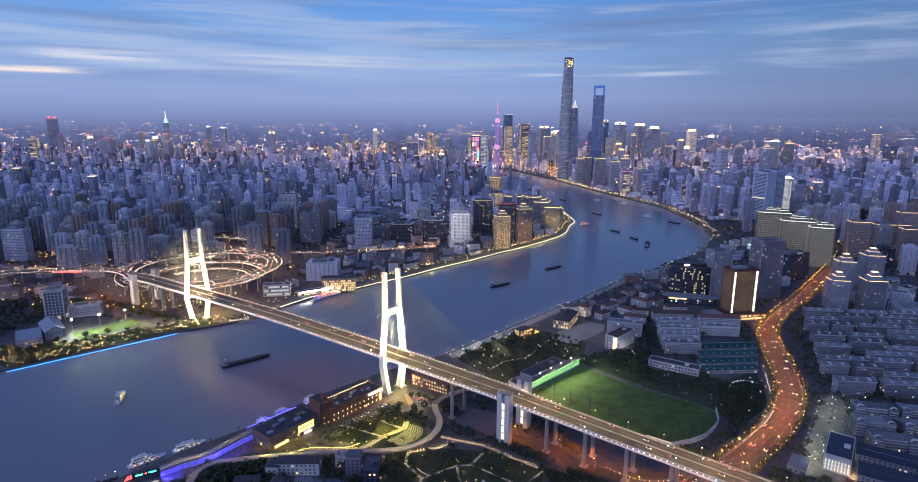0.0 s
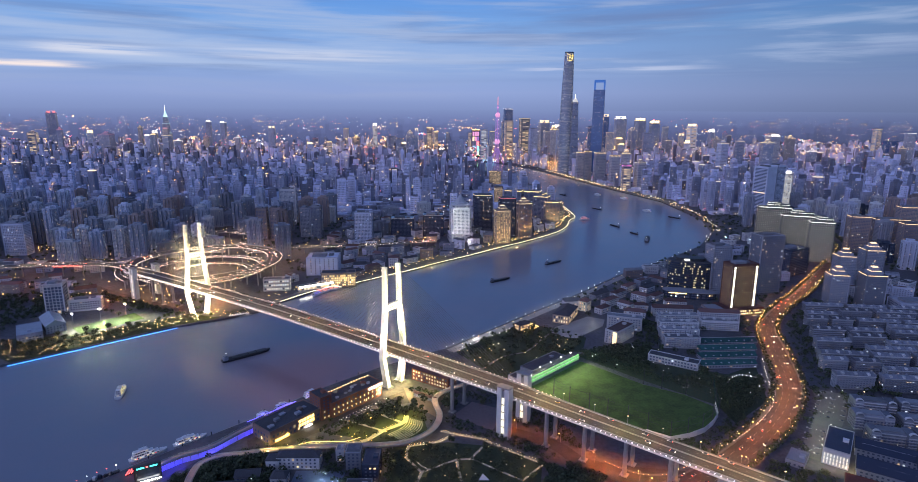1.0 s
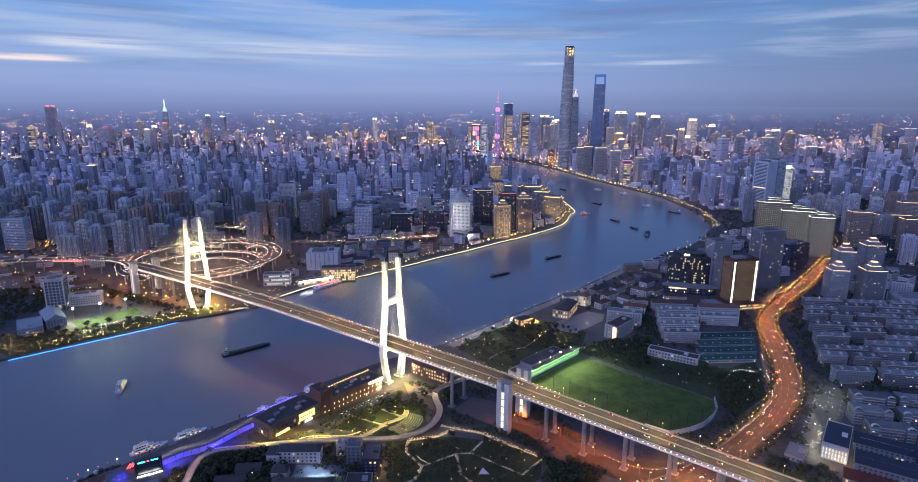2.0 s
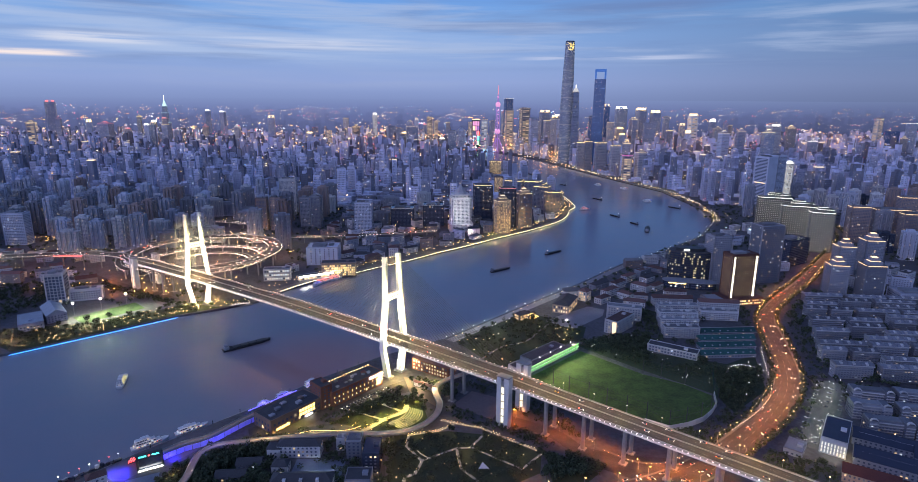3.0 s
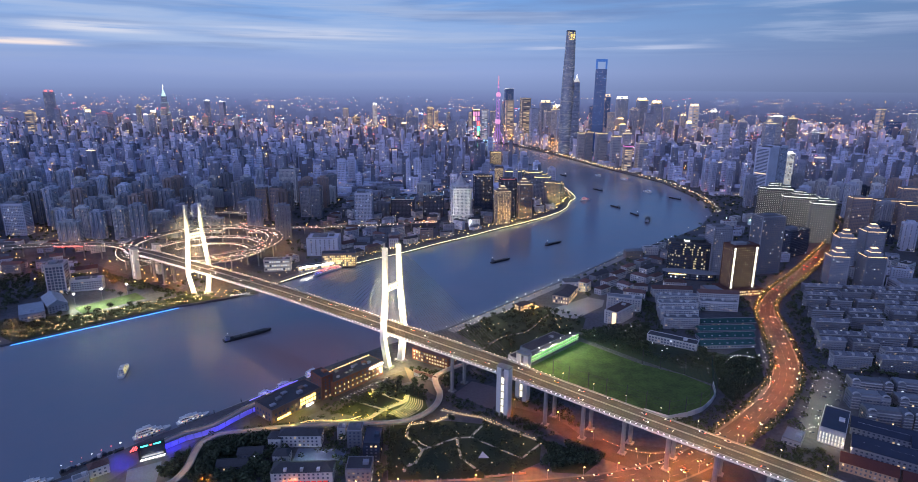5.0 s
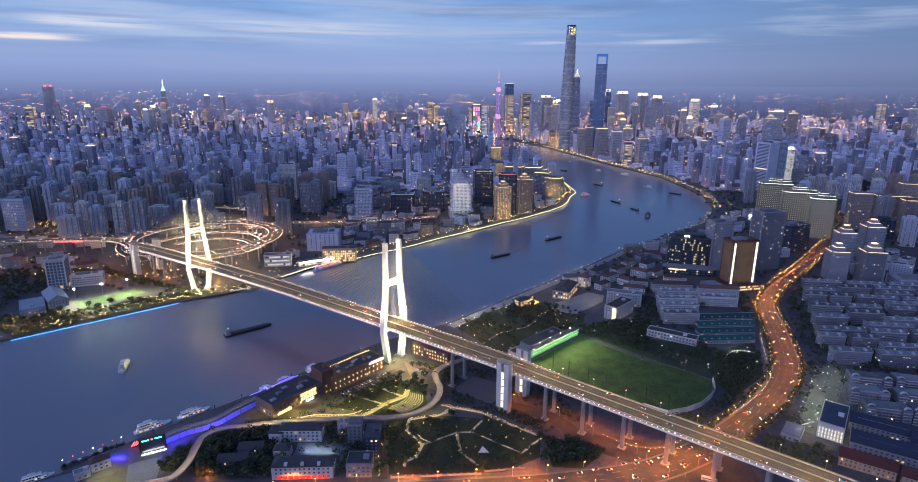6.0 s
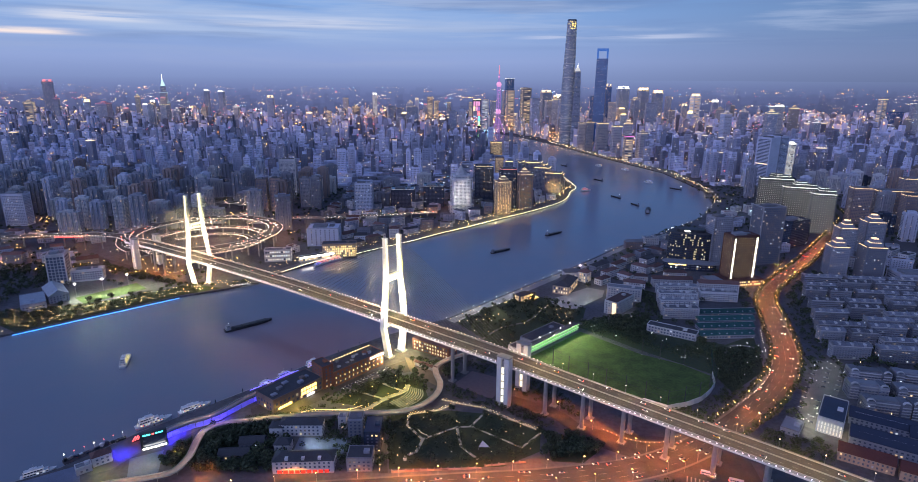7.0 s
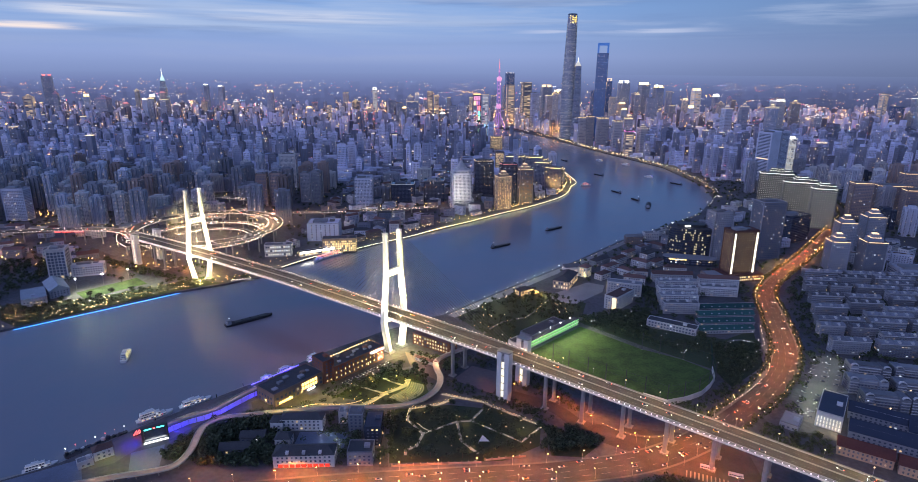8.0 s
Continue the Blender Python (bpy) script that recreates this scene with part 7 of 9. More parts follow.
def barge(x, y, length, turn, label="long dark cargo barge low in the river"):
    ob = thing("cargo_barge", label, "barge", (x, y, 0), turn, "barges on the river")
    beam = length * 0.17
    hull(length, beam, 2.4).make("hull", hull_dark, ob)
    for k in range(4):
        Shape().box(-length * 0.22 + k * length * 0.17, 0, 2.3, length * 0.15, beam * 0.72, 1.2).make("hatch_cover", dark_steel, ob)
    for s in (-1, 1):
        Shape().box(0, s * beam * 0.42, 2.3, length * 0.78, 0.3, 0.9).make("coaming", hull_dark, ob)
    Shape().box(-length * 0.42, 0, 2.2, length * 0.09, beam * 0.7, 4.0).make("wheelhouse", grey_wall, ob)
    Shape().box(-length * 0.42, 0, 6.6, length * 0.06, beam * 0.5, 1.8).make("bridge_cabin", grey_wall, ob)
    Shape().tube((-length * 0.40, 0, 8), (-length * 0.40, 0, 11), 0.15, 5).make("mast", steel, ob)
    Shape().ball((-length * 0.40, 0, 11.2), 0.35, 3, 6).make("mast_light", white_glow, ob)
    Shape().tube((length * 0.44, 0, 2.5), (length * 0.44, 0, 6), 0.12, 5).make("foremast", steel, ob)


barge(-291, 745, 66, 40)
barge(83, 1118, 50, 38)
barge(211, 1258, 52, 40)
barge(500, 1510, 74, 70, "large dark cargo ship on the river")
barge(479, 1999, 46, 120)
barge(461, 1693, 42, 115)
barge(486, 1584, 36, 110)
barge(689, 1836, 44, 125)
barge(420, 2350, 46, 110)
barge(330, 2700, 46, 115)


ferry_glow = lamp_mat("ferry_yellow_lamp", (1.0, 0.80, 0.10), 0.9)
win_cabin = window_mat("cabin_window", 0.30, (1.0, 0.85, 0.55), (0.8, 0.9, 1.0), 0.9, glass=(0.07, 0.08, 0.12))


def yacht(x, y, length, turn, glow, label, decks=3):
    ob = thing("passenger_boat", label, "boat", (x, y, 0), turn, "passenger boats")
    beam = length * 0.26
    hull(length, beam, 2.6).make("hull", hull_white, ob)
    z = 2.5
    for k in range(decks):
        ln = length * (0.72 - 0.16 * k)
        house = Shape().box(-length * 0.06 * (k + 1), 0, z, ln, beam * (0.82 - 0.1 * k), 2.2, 0, 0.94).make("deck_house", hull_white, ob)
        tagged(Shape().panes(rect(-length * 0.06 * (k + 1), 0, ln, beam * (0.82 - 0.1 * k)), z + 0.2, z + 2.2, 2.2, 1.9, 1.6, 1.1, 0.1).make("cabin_glazing", win_cabin, house), kind="stuff")
        Shape().box(-length * 0.06 * (k + 1), -beam * (0.43 - 0.05 * k), z + 2.0, ln, 0.25, 0.4).make("light_strip", glow, ob, "glowing deck edge strip")
        z += 2.3
    Shape().box(-length * 0.12, 0, z - 0.1, length * 0.2, beam * 0.5, 1.2).make("flying_bridge", hull_white, ob)
    Shape().tube((-length * 0.1, 0, z + 1), (-length * 0.1, 0, z + 5), 0.15, 5).make("mast", steel, ob)
    return ob


yacht(-401, 636, 34, 108, ferry_glow, "white ferry with yellow-lit decks on the river")
yacht(-360, 428, 26, 35, dim_trim, "white tour boat moored at the pontoon", 2)
yacht(-301, 507, 34, 42, dim_trim, "large white tour boat moored at the wharf")
yacht(-272, 533, 32, 42, dim_trim, "white tour boat lit blue at the wharf", 2)
yacht(-213, 582, 20, 48, violet_glow, "small white boat lit blue at the wharf", 2)
yacht(-198, 602, 22, 48, violet_glow, "small white boat lit blue at the wharf", 2)
yacht(-170, 630, 30, 45, violet_glow, "white yacht lit violet at the wharf")
red_awning = lamp_mat("red_lit_awning", (1.0, 0.10, 0.06), 1.2)
for x, y in ((-252, 1030), (-241, 1045), (-232, 1052)):
    boat = yacht(x, y, 26, 45, trim_red, "boat with red-lit awnings at the terminal", 2)
    Shape().box(-3, 0, 7.4, 17, 5.6, 0.5).make("awning", red_awning, boat, "glowing red awning")
yacht(-258, 1018, 24, 60, violet_glow, "white boat at the terminal", 2)
yacht(395, 1800, 36, 20, trim_red, "boat with red lights at the river bend")
yacht(640, 2250, 44, 110, trim_red, "cruise boat with pink lights far up the river", 2)
yacht(560, 2350, 40, 110, trim_gold, "cruise boat with gold lights far up the river", 2)
yacht(640, 1960, 36, 120, violet_glow, "tour boat far up the river", 2)

# ------------------------------------------------------------------ wharf with the blue-lit footbridge
# blue light on the wall below the footbridge is given to panels as glow
violet_panel = lamp_mat("violet_lit_panel", (0.05, 0.035, 1.0), 0.36)
wharf = thing("wharf", "long concrete pontoon wharf along the bank", "wharf")
w_pts = [Vector((-400, 398, 2.2)), Vector((-345, 428, 2.2)), Vector((-300, 486, 2.2)), Vector((-262, 524, 2.2)), Vector((-222, 570, 2.2)), Vector((-168, 632, 2.2)), Vector((-112, 690, 2.2))]
wp = smooth_path([tuple(p) for p in w_pts], 10)
for i in range(0, len(wp) - 1, 3):
    seg = wp[i:i + 4]
    Shape().strip(offset(seg, -7), offset(seg, 3), 2.6).make("pontoon", concrete, wharf)
for i in range(2, len(wp), 3):
    p = offset(wp, -6.4)[i]
    Shape().tube((p.x, p.y, -3), (p.x, p.y, 6), 0.4, 7).make("mooring_pile", dark_steel, wharf)
walk_deck = mat("walk_deck", (0.36, 0.29, 0.26), 0.75, vary=0.25, scale=0.2, fine=1.5)
fb = thing("footbridge", "raised footbridge with deep blue underlighting", "footbridge")
fp = smooth_path([(-280, 474, 10), (-262, 494, 10), (-244, 505, 10), (-234, 518, 10), (-225, 533, 10), (-212, 550, 10)], 6)
Shape().strip(offset(fp, -3), offset(fp, 3), 0.7).make("deck", walk_deck, fb)
for s in (-3, 3):
    Shape().strip([p + Vector((0, 0, 1.1)) for p in offset(fp, s - 0.1)], [p + Vector((0, 0, 1.1)) for p in offset(fp, s + 0.1)], 1.1).make("railing", steel, fb)
for i in range(0, len(fp) - 1, 2):
    a, bq = offset(fp, 2.4)[i], offset(fp, 2.4)[min(i + 2, len(fp) - 1)]
    c = (a + bq) / 2
    Shape().box(c.x, c.y, LAND - 0.5, (bq - a).length - 0.3, 0.5, 5.6, math.degrees(math.atan2(bq.y - a.y, bq.x - a.x))).make("lit_panel", violet_panel, fb, "wall panel with deep blue light as its own glow")
    Shape().tube((c.x, c.y, LAND - 1), (c.x, c.y, 9.6), 0.4, 6).make("column", concrete, fb)
for p in fp[1::3]:
    lamp_light("footbridge_light", (p.x, p.y, 16), 2600, (1.0, 0.66, 0.42), 0.8, 110)
for i in (2, 8, 14):
    p = fp[min(i, len(fp) - 1)]
    lamp_light("footbridge_blue_light", (p.x + 5, p.y - 5, 8.5), 38000, (0.03, 0.02, 1.0), 1.0)


def gate():
    ob = thing("wharf_gate", "tall dark portal with a cyan sign at the wharf", "gate", (-279, 466, LAND), 30)
    for x in (-10, 10):
        Shape().box(x, 0, -0.5, 2, 3, 15).make("pillar", dark_steel, ob)
    Shape().box(0, 0, 12.5, 22, 3.4, 3.5).make("beam", dark_steel, ob)
    for k, (x, w, m) in enumerate(((-5.5, 6, cyan_glow), (-0.3, 1.6, red_glow), (5, 6, cyan_glow))):
        Shape().box(x, -1.9, 13.6, w, 0.3, 1.2).make("sign_bar", m, ob, "glowing sign bar")
    Shape().box(0, 1.0, 0.2, 18, 0.3, 11).make("glass_wall", dark_glass, ob)
    Shape().box(0, -1.7, -0.1, 20, 0.4, 1.2).make("light_strip", white_glow, ob, "white light strip at the foot")



gate()
low_block("pier_house", "small white house with brown roof on the wharf", "house", -314, 443, 15, 10, 9, 40, white_wall, brown_roof, win_home, "hip")
sign = thing("chevron_sign", "standing sign of red glowing slanted bars at the wharf", "sign", (-299, 474, LAND), 42)
Shape().box(0, 0.3, -0.5, 9, 0.4, 1.2).make("plinth", dark_steel, sign)
for k in range(4):
    bar = Shape().box(0, 0, 0, 0.9, 0.3, 5.2).make("chevron", red_glow, sign, "red glowing slanted bar")
    bar.matrix_basis = pose(-4.5 + k * 2.2, 0, 1.2, 0, 38, 0)
work = thing("work_pontoon", "dark mooring pontoon cluttered with gear and red lamps", "pontoon", (-331, 462, 0), 47)
Shape().box(0, 0, -1, 52, 9, 2.6).make("float", hull_dark, work)
rnd = random.Random(77)
for k in range(12):
    Shape().box(-24 + k * 4.2, rnd.uniform(-2.5, 2.5), 1.6, rnd.uniform(1.5, 4), rnd.uniform(1.5, 3.5), rnd.uniform(0.8, 3.2), rnd.uniform(0, 40)).make("deck_gear", rnd.choice((steel, grey_wall, hull_white, dark_steel, blue_roof)), work)
for k in range(7):
    x = -24 + k * 8
    Shape().tube((x, 3.6, 1.5), (x, 3.6, 7), 0.12, 5).make("lamp_post", steel, work)
    Shape().ball((x, 3.6, 7.2), 0.5, 3, 6).make("lamp", red_glow if k % 3 else white_glow, work)
lamp_light("court_violet_light", (-303, 455, LAND + 7), 75000, (0.03, 0.02, 1.0), 1.0, 120)
lamp_light("court_violet_light", (-320, 434, LAND + 6), 16000, (0.35, 0.06, 1.0), 1.0, 120)
ob = thing("quay_violet_line", "violet light line on the wharf edge", "light line")
vl = smooth_path([(-226, 566, 3.6), (-205, 590, 3.6), (-186, 612, 3.6)], 6)
for a, c in zip(vl, vl[1:]):
    Shape().tube(a, c, 0.5, 5).make("led_tube", violet_glow, ob)
for p in vl[1::2]:
    lamp_light("quay_violet_light", (p.x + 2, p.y - 2, 9), 6000, (0.04, 0.03, 1.0), 1.0, 130)
low_block("pier_house", "low wharf office lit violet", "house", -322, 430, 12, 8, 6, 40, white_wall, grey_roof, win_home, "flat")
# gold floodlights on the riverside hotel and white ones on the stepped tower
for s in (-22, 0, 22):
    spot_light("facade_flood", (-226 + s, 1046 + s * 0.14, LAND + 2), (-230 + s, 1066, 22), 30000, (1.0, 0.62, 0.2), 90, blend=0.9)
for s in (-26, 26):
    spot_light("facade_flood", (3 + s, 1396, LAND + 6), (3, 1460, 84), 220000, (1.0, 0.92, 0.84), 90, blend=0.9)
for x, y in ((448, 908), (470, 906), (492, 912)):
    lamp_light("hotel_light", (x, y, LAND + 9), 26000, GOLD, 1.0, 150)


def residential_kind(w, d, h, wall, panes, notch):
    ob = thing("residential_tower", "concrete apartment tower with a few lit windows", "apartment tower", (0, 0, 0), 0, "apartment towers of the west bank")
    bay = w / notch
    plan = []
    for k in range(notch):
        x = -w / 2 + k * bay
        plan += [(x, -d / 2), (x + bay * 0.3, -d / 2), (x + bay * 0.3, -d / 2 - 2.4), (x + bay * 0.74, -d / 2 - 2.4), (x + bay * 0.74, -d / 2)]
    plan.append((w / 2, -d / 2))
    plan += [(-x, -y) for x, y in plan]
    body = Shape().prism(plan, -0.6, h).box(0, 0, h, w * 0.5, d * 0.6, 4.5).make("body", wall, ob)
    tagged(Shape().panes(plan, 2, h - 2, 2.5, 3.1, 1.7, 1.6).make("glazing", panes, body), kind="stuff")
    return ob


KINDS = [residential_kind(*a) for a in ((28, 16, 62, blue_wall, win_home, 3), (34, 17, 78, grey_wall, win_home, 3), (24, 20, 92, blue_wall, win_home, 2), (44, 16, 50, white_wall, win_home, 4),
                                        (30, 18, 86, brown_wall, win_home, 3), (26, 22, 70, white_wall, win_home, 2), (52, 15, 36, grey_wall, win_home, 5), (36, 30, 44, dark_glass, win_office, 2))]
random.seed(11)
spots = []
for gx in range(-1950, 320, 46):
    for gy in range(1215, 1800, 62):
        px, py = gx + random.uniform(-12, 12), gy + random.uniform(-14, 14)
        if abs(px) > 0.86 * py + 60 or not inside((px, py), WEST + [(-2000, 4300), (-6000, 4300), (-6000, -1200)]):
            continue
        if path_distance((px, py), WEST) < 60 or not far_enough(px, py, 20):
            continue
        if random.random() < 0.10 or (px > -430 and py < 1500 and random.random() < 0.75) or (px > -330 and random.random() < 0.45):
            continue
        spots.append((px, py))
first = set()
for px, py in spots:
    i = random.choices(range(8), (5, 5, 3, 4, 3, 4, 4, 2))[0]
    if px > -330:
        i = random.choice((3, 6, 7, 6, 0))
    m = pose(px, py, LAND, 0, 0, random.choice((4, 4, 8, -6, 20)))
    if i not in first:
        first.add(i)
        KINDS[i].matrix_basis = m
    else:
        copy_thing(KINDS[i], m)
for i in range(8):
    if i not in first:
        KINDS[i].matrix_basis = pose(-1500 - 60 * i, 1900, LAND)
# the same towers on the east bank, behind the housing rows
for gx in range(700, 2300, 52):
    for gy in range(1000, 1900, 70):
        px, py = gx + random.uniform(-14, 14), gy + random.uniform(-16, 16)
        if abs(px) > 0.86 * py + 60 or not inside((px, py), east_land) or path_distance((px, py), EAST) < 90 or not far_enough(px, py, 22) or random.random() < 0.22:
            continue
        i = random.choices(range(8), (4, 4, 4, 3, 4, 3, 6, 3))[0]
        copy_thing(KINDS[i], pose(px, py, LAND, 0, 0, random.choice((-8, -8, 5, -20))))


def district(name, label, test, x0, x1, y0, y1, pitch, low, high, tall_share, light_count, seed, glazed=False, crown_share=0.04, calm=()):
    """Countless blocks of a far district and their lights, as one thing."""
    rnd = random.Random(seed)
    blocks, lights, gold, signs, glass, crowns = Shape(), Shape(), Shape(), Shape(), Shape(), Shape()
    y = y0
    while y < y1:
        x = x0
        while x < x1:
            px, py = x + rnd.uniform(-0.4, 0.4) * pitch, y + rnd.uniform(-0.4, 0.4) * pitch
            x += pitch
            if abs(px) > 0.84 * py + 40 or not test(px, py) or not far_enough(px, py, 10) or rnd.random() < 0.12:
                continue
            tall = rnd.random() < tall_share * (0.35 if calm and inside((px, py), calm) else 1.0)
            h = rnd.uniform(high * 0.55, high) * rnd.choice((0.8, 1, 1, 1.25)) if tall else rnd.uniform(low * 0.4, low)
            w, d = rnd.uniform(13, 30), rnd.uniform(12, 20)
            if not tall:
                w, d = w * 1.6, d * 1.4
            t = rnd.choice((4, 6, -8, 15, 0))
            blocks.box(px, py, LAND - 0.5, w, d, h, t)
            if glazed and tall:
                glass.panes(rect(px, py, w, d, t), LAND + 3, LAND + h - 2, 4.6, 6.2, 2.3, 3.4, 0.15)
            if tall and rnd.random() < crown_share:
                crowns.box(px, py, LAND + h - 1.2, w * 1.03, d * 1.03, rnd.uniform(1.0, 2.4), t)
            if tall:
                blocks.box(px, py, LAND + h - 0.5, w * 0.5, d * 0.6, rnd.uniform(3, 9), t)
                if rnd.random() < 0.4:
                    blocks.box(px + w * 0.3, py + 2, LAND - 0.5, w * 0.6, d * 1.1, h * rnd.uniform(0.6, 0.92), t)
            for k in range(rnd.choice(light_count)):
                tx = px + rnd.uniform(-0.5, 0.5) * w * 0.9
                tz = LAND + rnd.uniform(0.05, 1.0) * h
                sz = rnd.uniform(0.00045, 0.0010) * py
                which = gold if rnd.random() < (0.30 if py < 3000 else 0.50) else lights if rnd.random() < 0.86 else signs
                which.box(tx, py - d / 2 - 2.5, tz, sz * rnd.choice((1, 1, 1, 1.6)), 0.4, sz, 0)
        y += pitch
    ob = tagged(blocks.make(name, hazed_far_wall), label, "city district", kind="stuff")
    for sh, nm, m in ((glass, "glazing", win_far_hazed), (lights, "room_lights", far_lights), (gold, "street_lights", far_gold), (signs, "sign_lights", far_signs), (crowns, "crown_lights", soft_gold)):
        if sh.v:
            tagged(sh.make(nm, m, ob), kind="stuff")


west_test = lambda x, y: (inside((x, y), west_land) and path_distance((x, y), WEST) > 45) or (y > 4320 and x < 0)
east_test = lambda x, y: inside((x, y), east_land) and path_distance((x, y), EAST) > 55 and (x > 0 or y > 4500)
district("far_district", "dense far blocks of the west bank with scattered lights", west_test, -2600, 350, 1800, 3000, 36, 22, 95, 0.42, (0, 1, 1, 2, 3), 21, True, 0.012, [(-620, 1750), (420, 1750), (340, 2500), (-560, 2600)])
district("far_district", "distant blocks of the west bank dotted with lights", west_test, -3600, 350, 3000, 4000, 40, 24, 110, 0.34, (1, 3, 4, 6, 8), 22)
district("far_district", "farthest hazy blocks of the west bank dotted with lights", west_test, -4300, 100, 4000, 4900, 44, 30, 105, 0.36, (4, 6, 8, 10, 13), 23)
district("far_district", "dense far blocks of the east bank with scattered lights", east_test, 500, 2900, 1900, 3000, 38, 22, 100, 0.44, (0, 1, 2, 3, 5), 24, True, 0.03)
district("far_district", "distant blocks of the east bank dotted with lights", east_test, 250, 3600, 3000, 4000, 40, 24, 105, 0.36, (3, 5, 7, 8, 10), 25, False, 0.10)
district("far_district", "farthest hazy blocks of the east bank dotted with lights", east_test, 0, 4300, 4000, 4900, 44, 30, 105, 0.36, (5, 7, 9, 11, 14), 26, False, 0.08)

# ------------------------------------------------------------------ park paths and the boardwalk
def footpath(name, label, points, width, z=0.12, material=paving, lights=None, gap=4.0, both=False, rail=False, angular=False):
    path = smooth_path([(x, y, LAND + z) for x, y in points], 3)
    if angular:
        path = [Vector((*a, LAND + z)).lerp(Vector((*c, LAND + z)), k / 6) for a, c in zip(points, points[1:]) for k in range(6)] + [Vector((*points[-1], LAND + z))]
    ob = thing(name, label, "path")
    Shape().strip(offset(path, -width / 2), offset(path, width / 2), 0.4).make("walk", material, ob)
    if rail:
        for s in (-1, 1):
            Shape().strip([p + Vector((0, 0, 1.1)) for p in offset(path, s * width / 2 - 0.08)], [p + Vector((0, 0, 1.1)) for p in offset(path, s * width / 2 + 0.08)], 1.1).make("railing", steel, ob)
        for p in path[::5]:
            Shape().tube((p.x, p.y, LAND - 1), (p.x, p.y, p.z - 0.3), 0.35, 6).make("column", concrete, ob)
    if lights:
        bulbs, run = Shape(), 0.0
        for s in ((-1, 1) if both else (1,)):
            o = smooth_path([tuple(p) for p in offset(path, s * width / 2)], 1.0)
            for a, c in zip(o, o[1:]):
                run += (c - a).length
                if run > gap:
                    run = 0.0
                    bulbs.ball(tuple(a + Vector((0, 0, 0.7))), 0.22, 3, 6)
        tagged(bulbs.make("path_lighting", lights, ob, "small lamps along the path edge"), kind="stuff")
    return path


wood_deck = mat("boardwalk_wood", (0.42, 0.33, 0.29), 0.75, vary=0.3, scale=0.2, fine=2.0)
BOARDWALK = [(-330, 392), (-302, 402), (-282, 409), (-256, 416), (-241, 424), (-237, 444), (-240, 466), (-240, 482), (-229, 495), (-208, 500), (-181, 506), (-153, 511), (-107, 515), (-72, 517), (-49, 523), (-32, 537), (-22, 556), (-20, 577), (-25, 597), (-26, 614), (-16, 629), (0, 642), (28, 662)]
board_path = footpath("boardwalk", "raised winding boardwalk through the riverside park", BOARDWALK, 6.4, 5.0, wood_deck, None, rail=True)
for p in board_path[4::7]:
    lamp_light("boardwalk_light", (p.x, p.y, p.z + 6), 1300, (1.0, 0.60, 0.36), 1.0, 140)
pale_stone = mat("pale_garden_stone", (0.42, 0.40, 0.34), 0.8, vary=0.2)
PARK_LINES = [("angular park path edged with warm lights", [(-50, 522), (-20, 530), (-4, 543)], 3.0, 2.3, True),
              ("long park path edged with warm lights", [(-18, 551), (0, 544), (25, 536), (53, 514), (80, 495)], 3.0, 3.0, True),
              ("zigzag park path with warm lights", [(-49, 521), (-50, 503), (-33, 479), (-38, 460), (-47, 454), (-47, 447)], 2.6, 5.0, False),
              ("short spur of the zigzag path", [(-33, 480), (-12, 493)], 2.4, 6.0, False), ("short lit bench edge beside the path", [(-42, 501), (-34, 489), (-28, 485)], 1.2, 2.6, False),
              ("zigzag park path across the lawn", [(-1, 500), (3, 469), (18, 450)], 2.6, 5.5, False), ("path from the lawn to the long walk", [(-12, 493), (-1, 500), (12, 501), (28, 527)], 2.4, 8.0, False),
              ("pale path round the sail lawn", [(14, 501), (59, 468), (81, 493)], 2.2, 7.0, False)]
for text, line, wide, gap, both in PARK_LINES:
    footpath("lit_path", text, line, wide, material=pale_stone, lights=warm_glow, gap=gap, both=both, angular=True)
footpath("garden_walk", "broad curved garden walk edged with yellow lamps", [(-172, 514), (-151, 523), (-116, 526), (-95, 531), (-77, 552), (-59, 567), (-56, 582)], 5.0, 0.14, pale_stone, gold_glow, gap=3, both=True)
footpath("garden_walk", "straight garden walk under yellow lamps", [(-124, 572), (-100, 562), (-75, 549)], 2.6, 0.12, pale_stone, gold_glow, gap=9)
footpath("garden_walk", "straight garden walk from the warehouse", [(-97, 594), (-77, 579), (-59, 567)], 3.2, 0.12, pale_stone, gold_glow, gap=9)
for k in range(8):
    f = k / 7
    footpath("garden_terrace", "curved pale terrace step fanning out across the garden", [(a + (c - a) * f, b + (d - b) * f) for (a, b), (c, d) in (((-54, 577), (-39, 569)), ((-55, 566), (-38, 558)), ((-60, 555), (-43, 546)), ((-73, 543), (-57, 532)))], 0.9, 0.25 + 0.1 * k, pale_stone, gold_glow if k % 2 == 0 else None, gap=11)
light_flush = [(-158, 530), (-130, 534), (-104, 536), (-84, 548), (-66, 566), (-52, 556), (-48, 542), (-60, 578), (-96, 572), (-122, 556)]
for x, y in light_flush:
    lamp_light("garden_light", (x, y, LAND + 7), 8000, (1.0, 0.60, 0.10), 1.0, 150)
for k in range(6):
    lamp_light("warehouse_front_light", (-142 + k * 13, 578 + k * 12, LAND + 9), 3200, WARM, 1.0, 150)
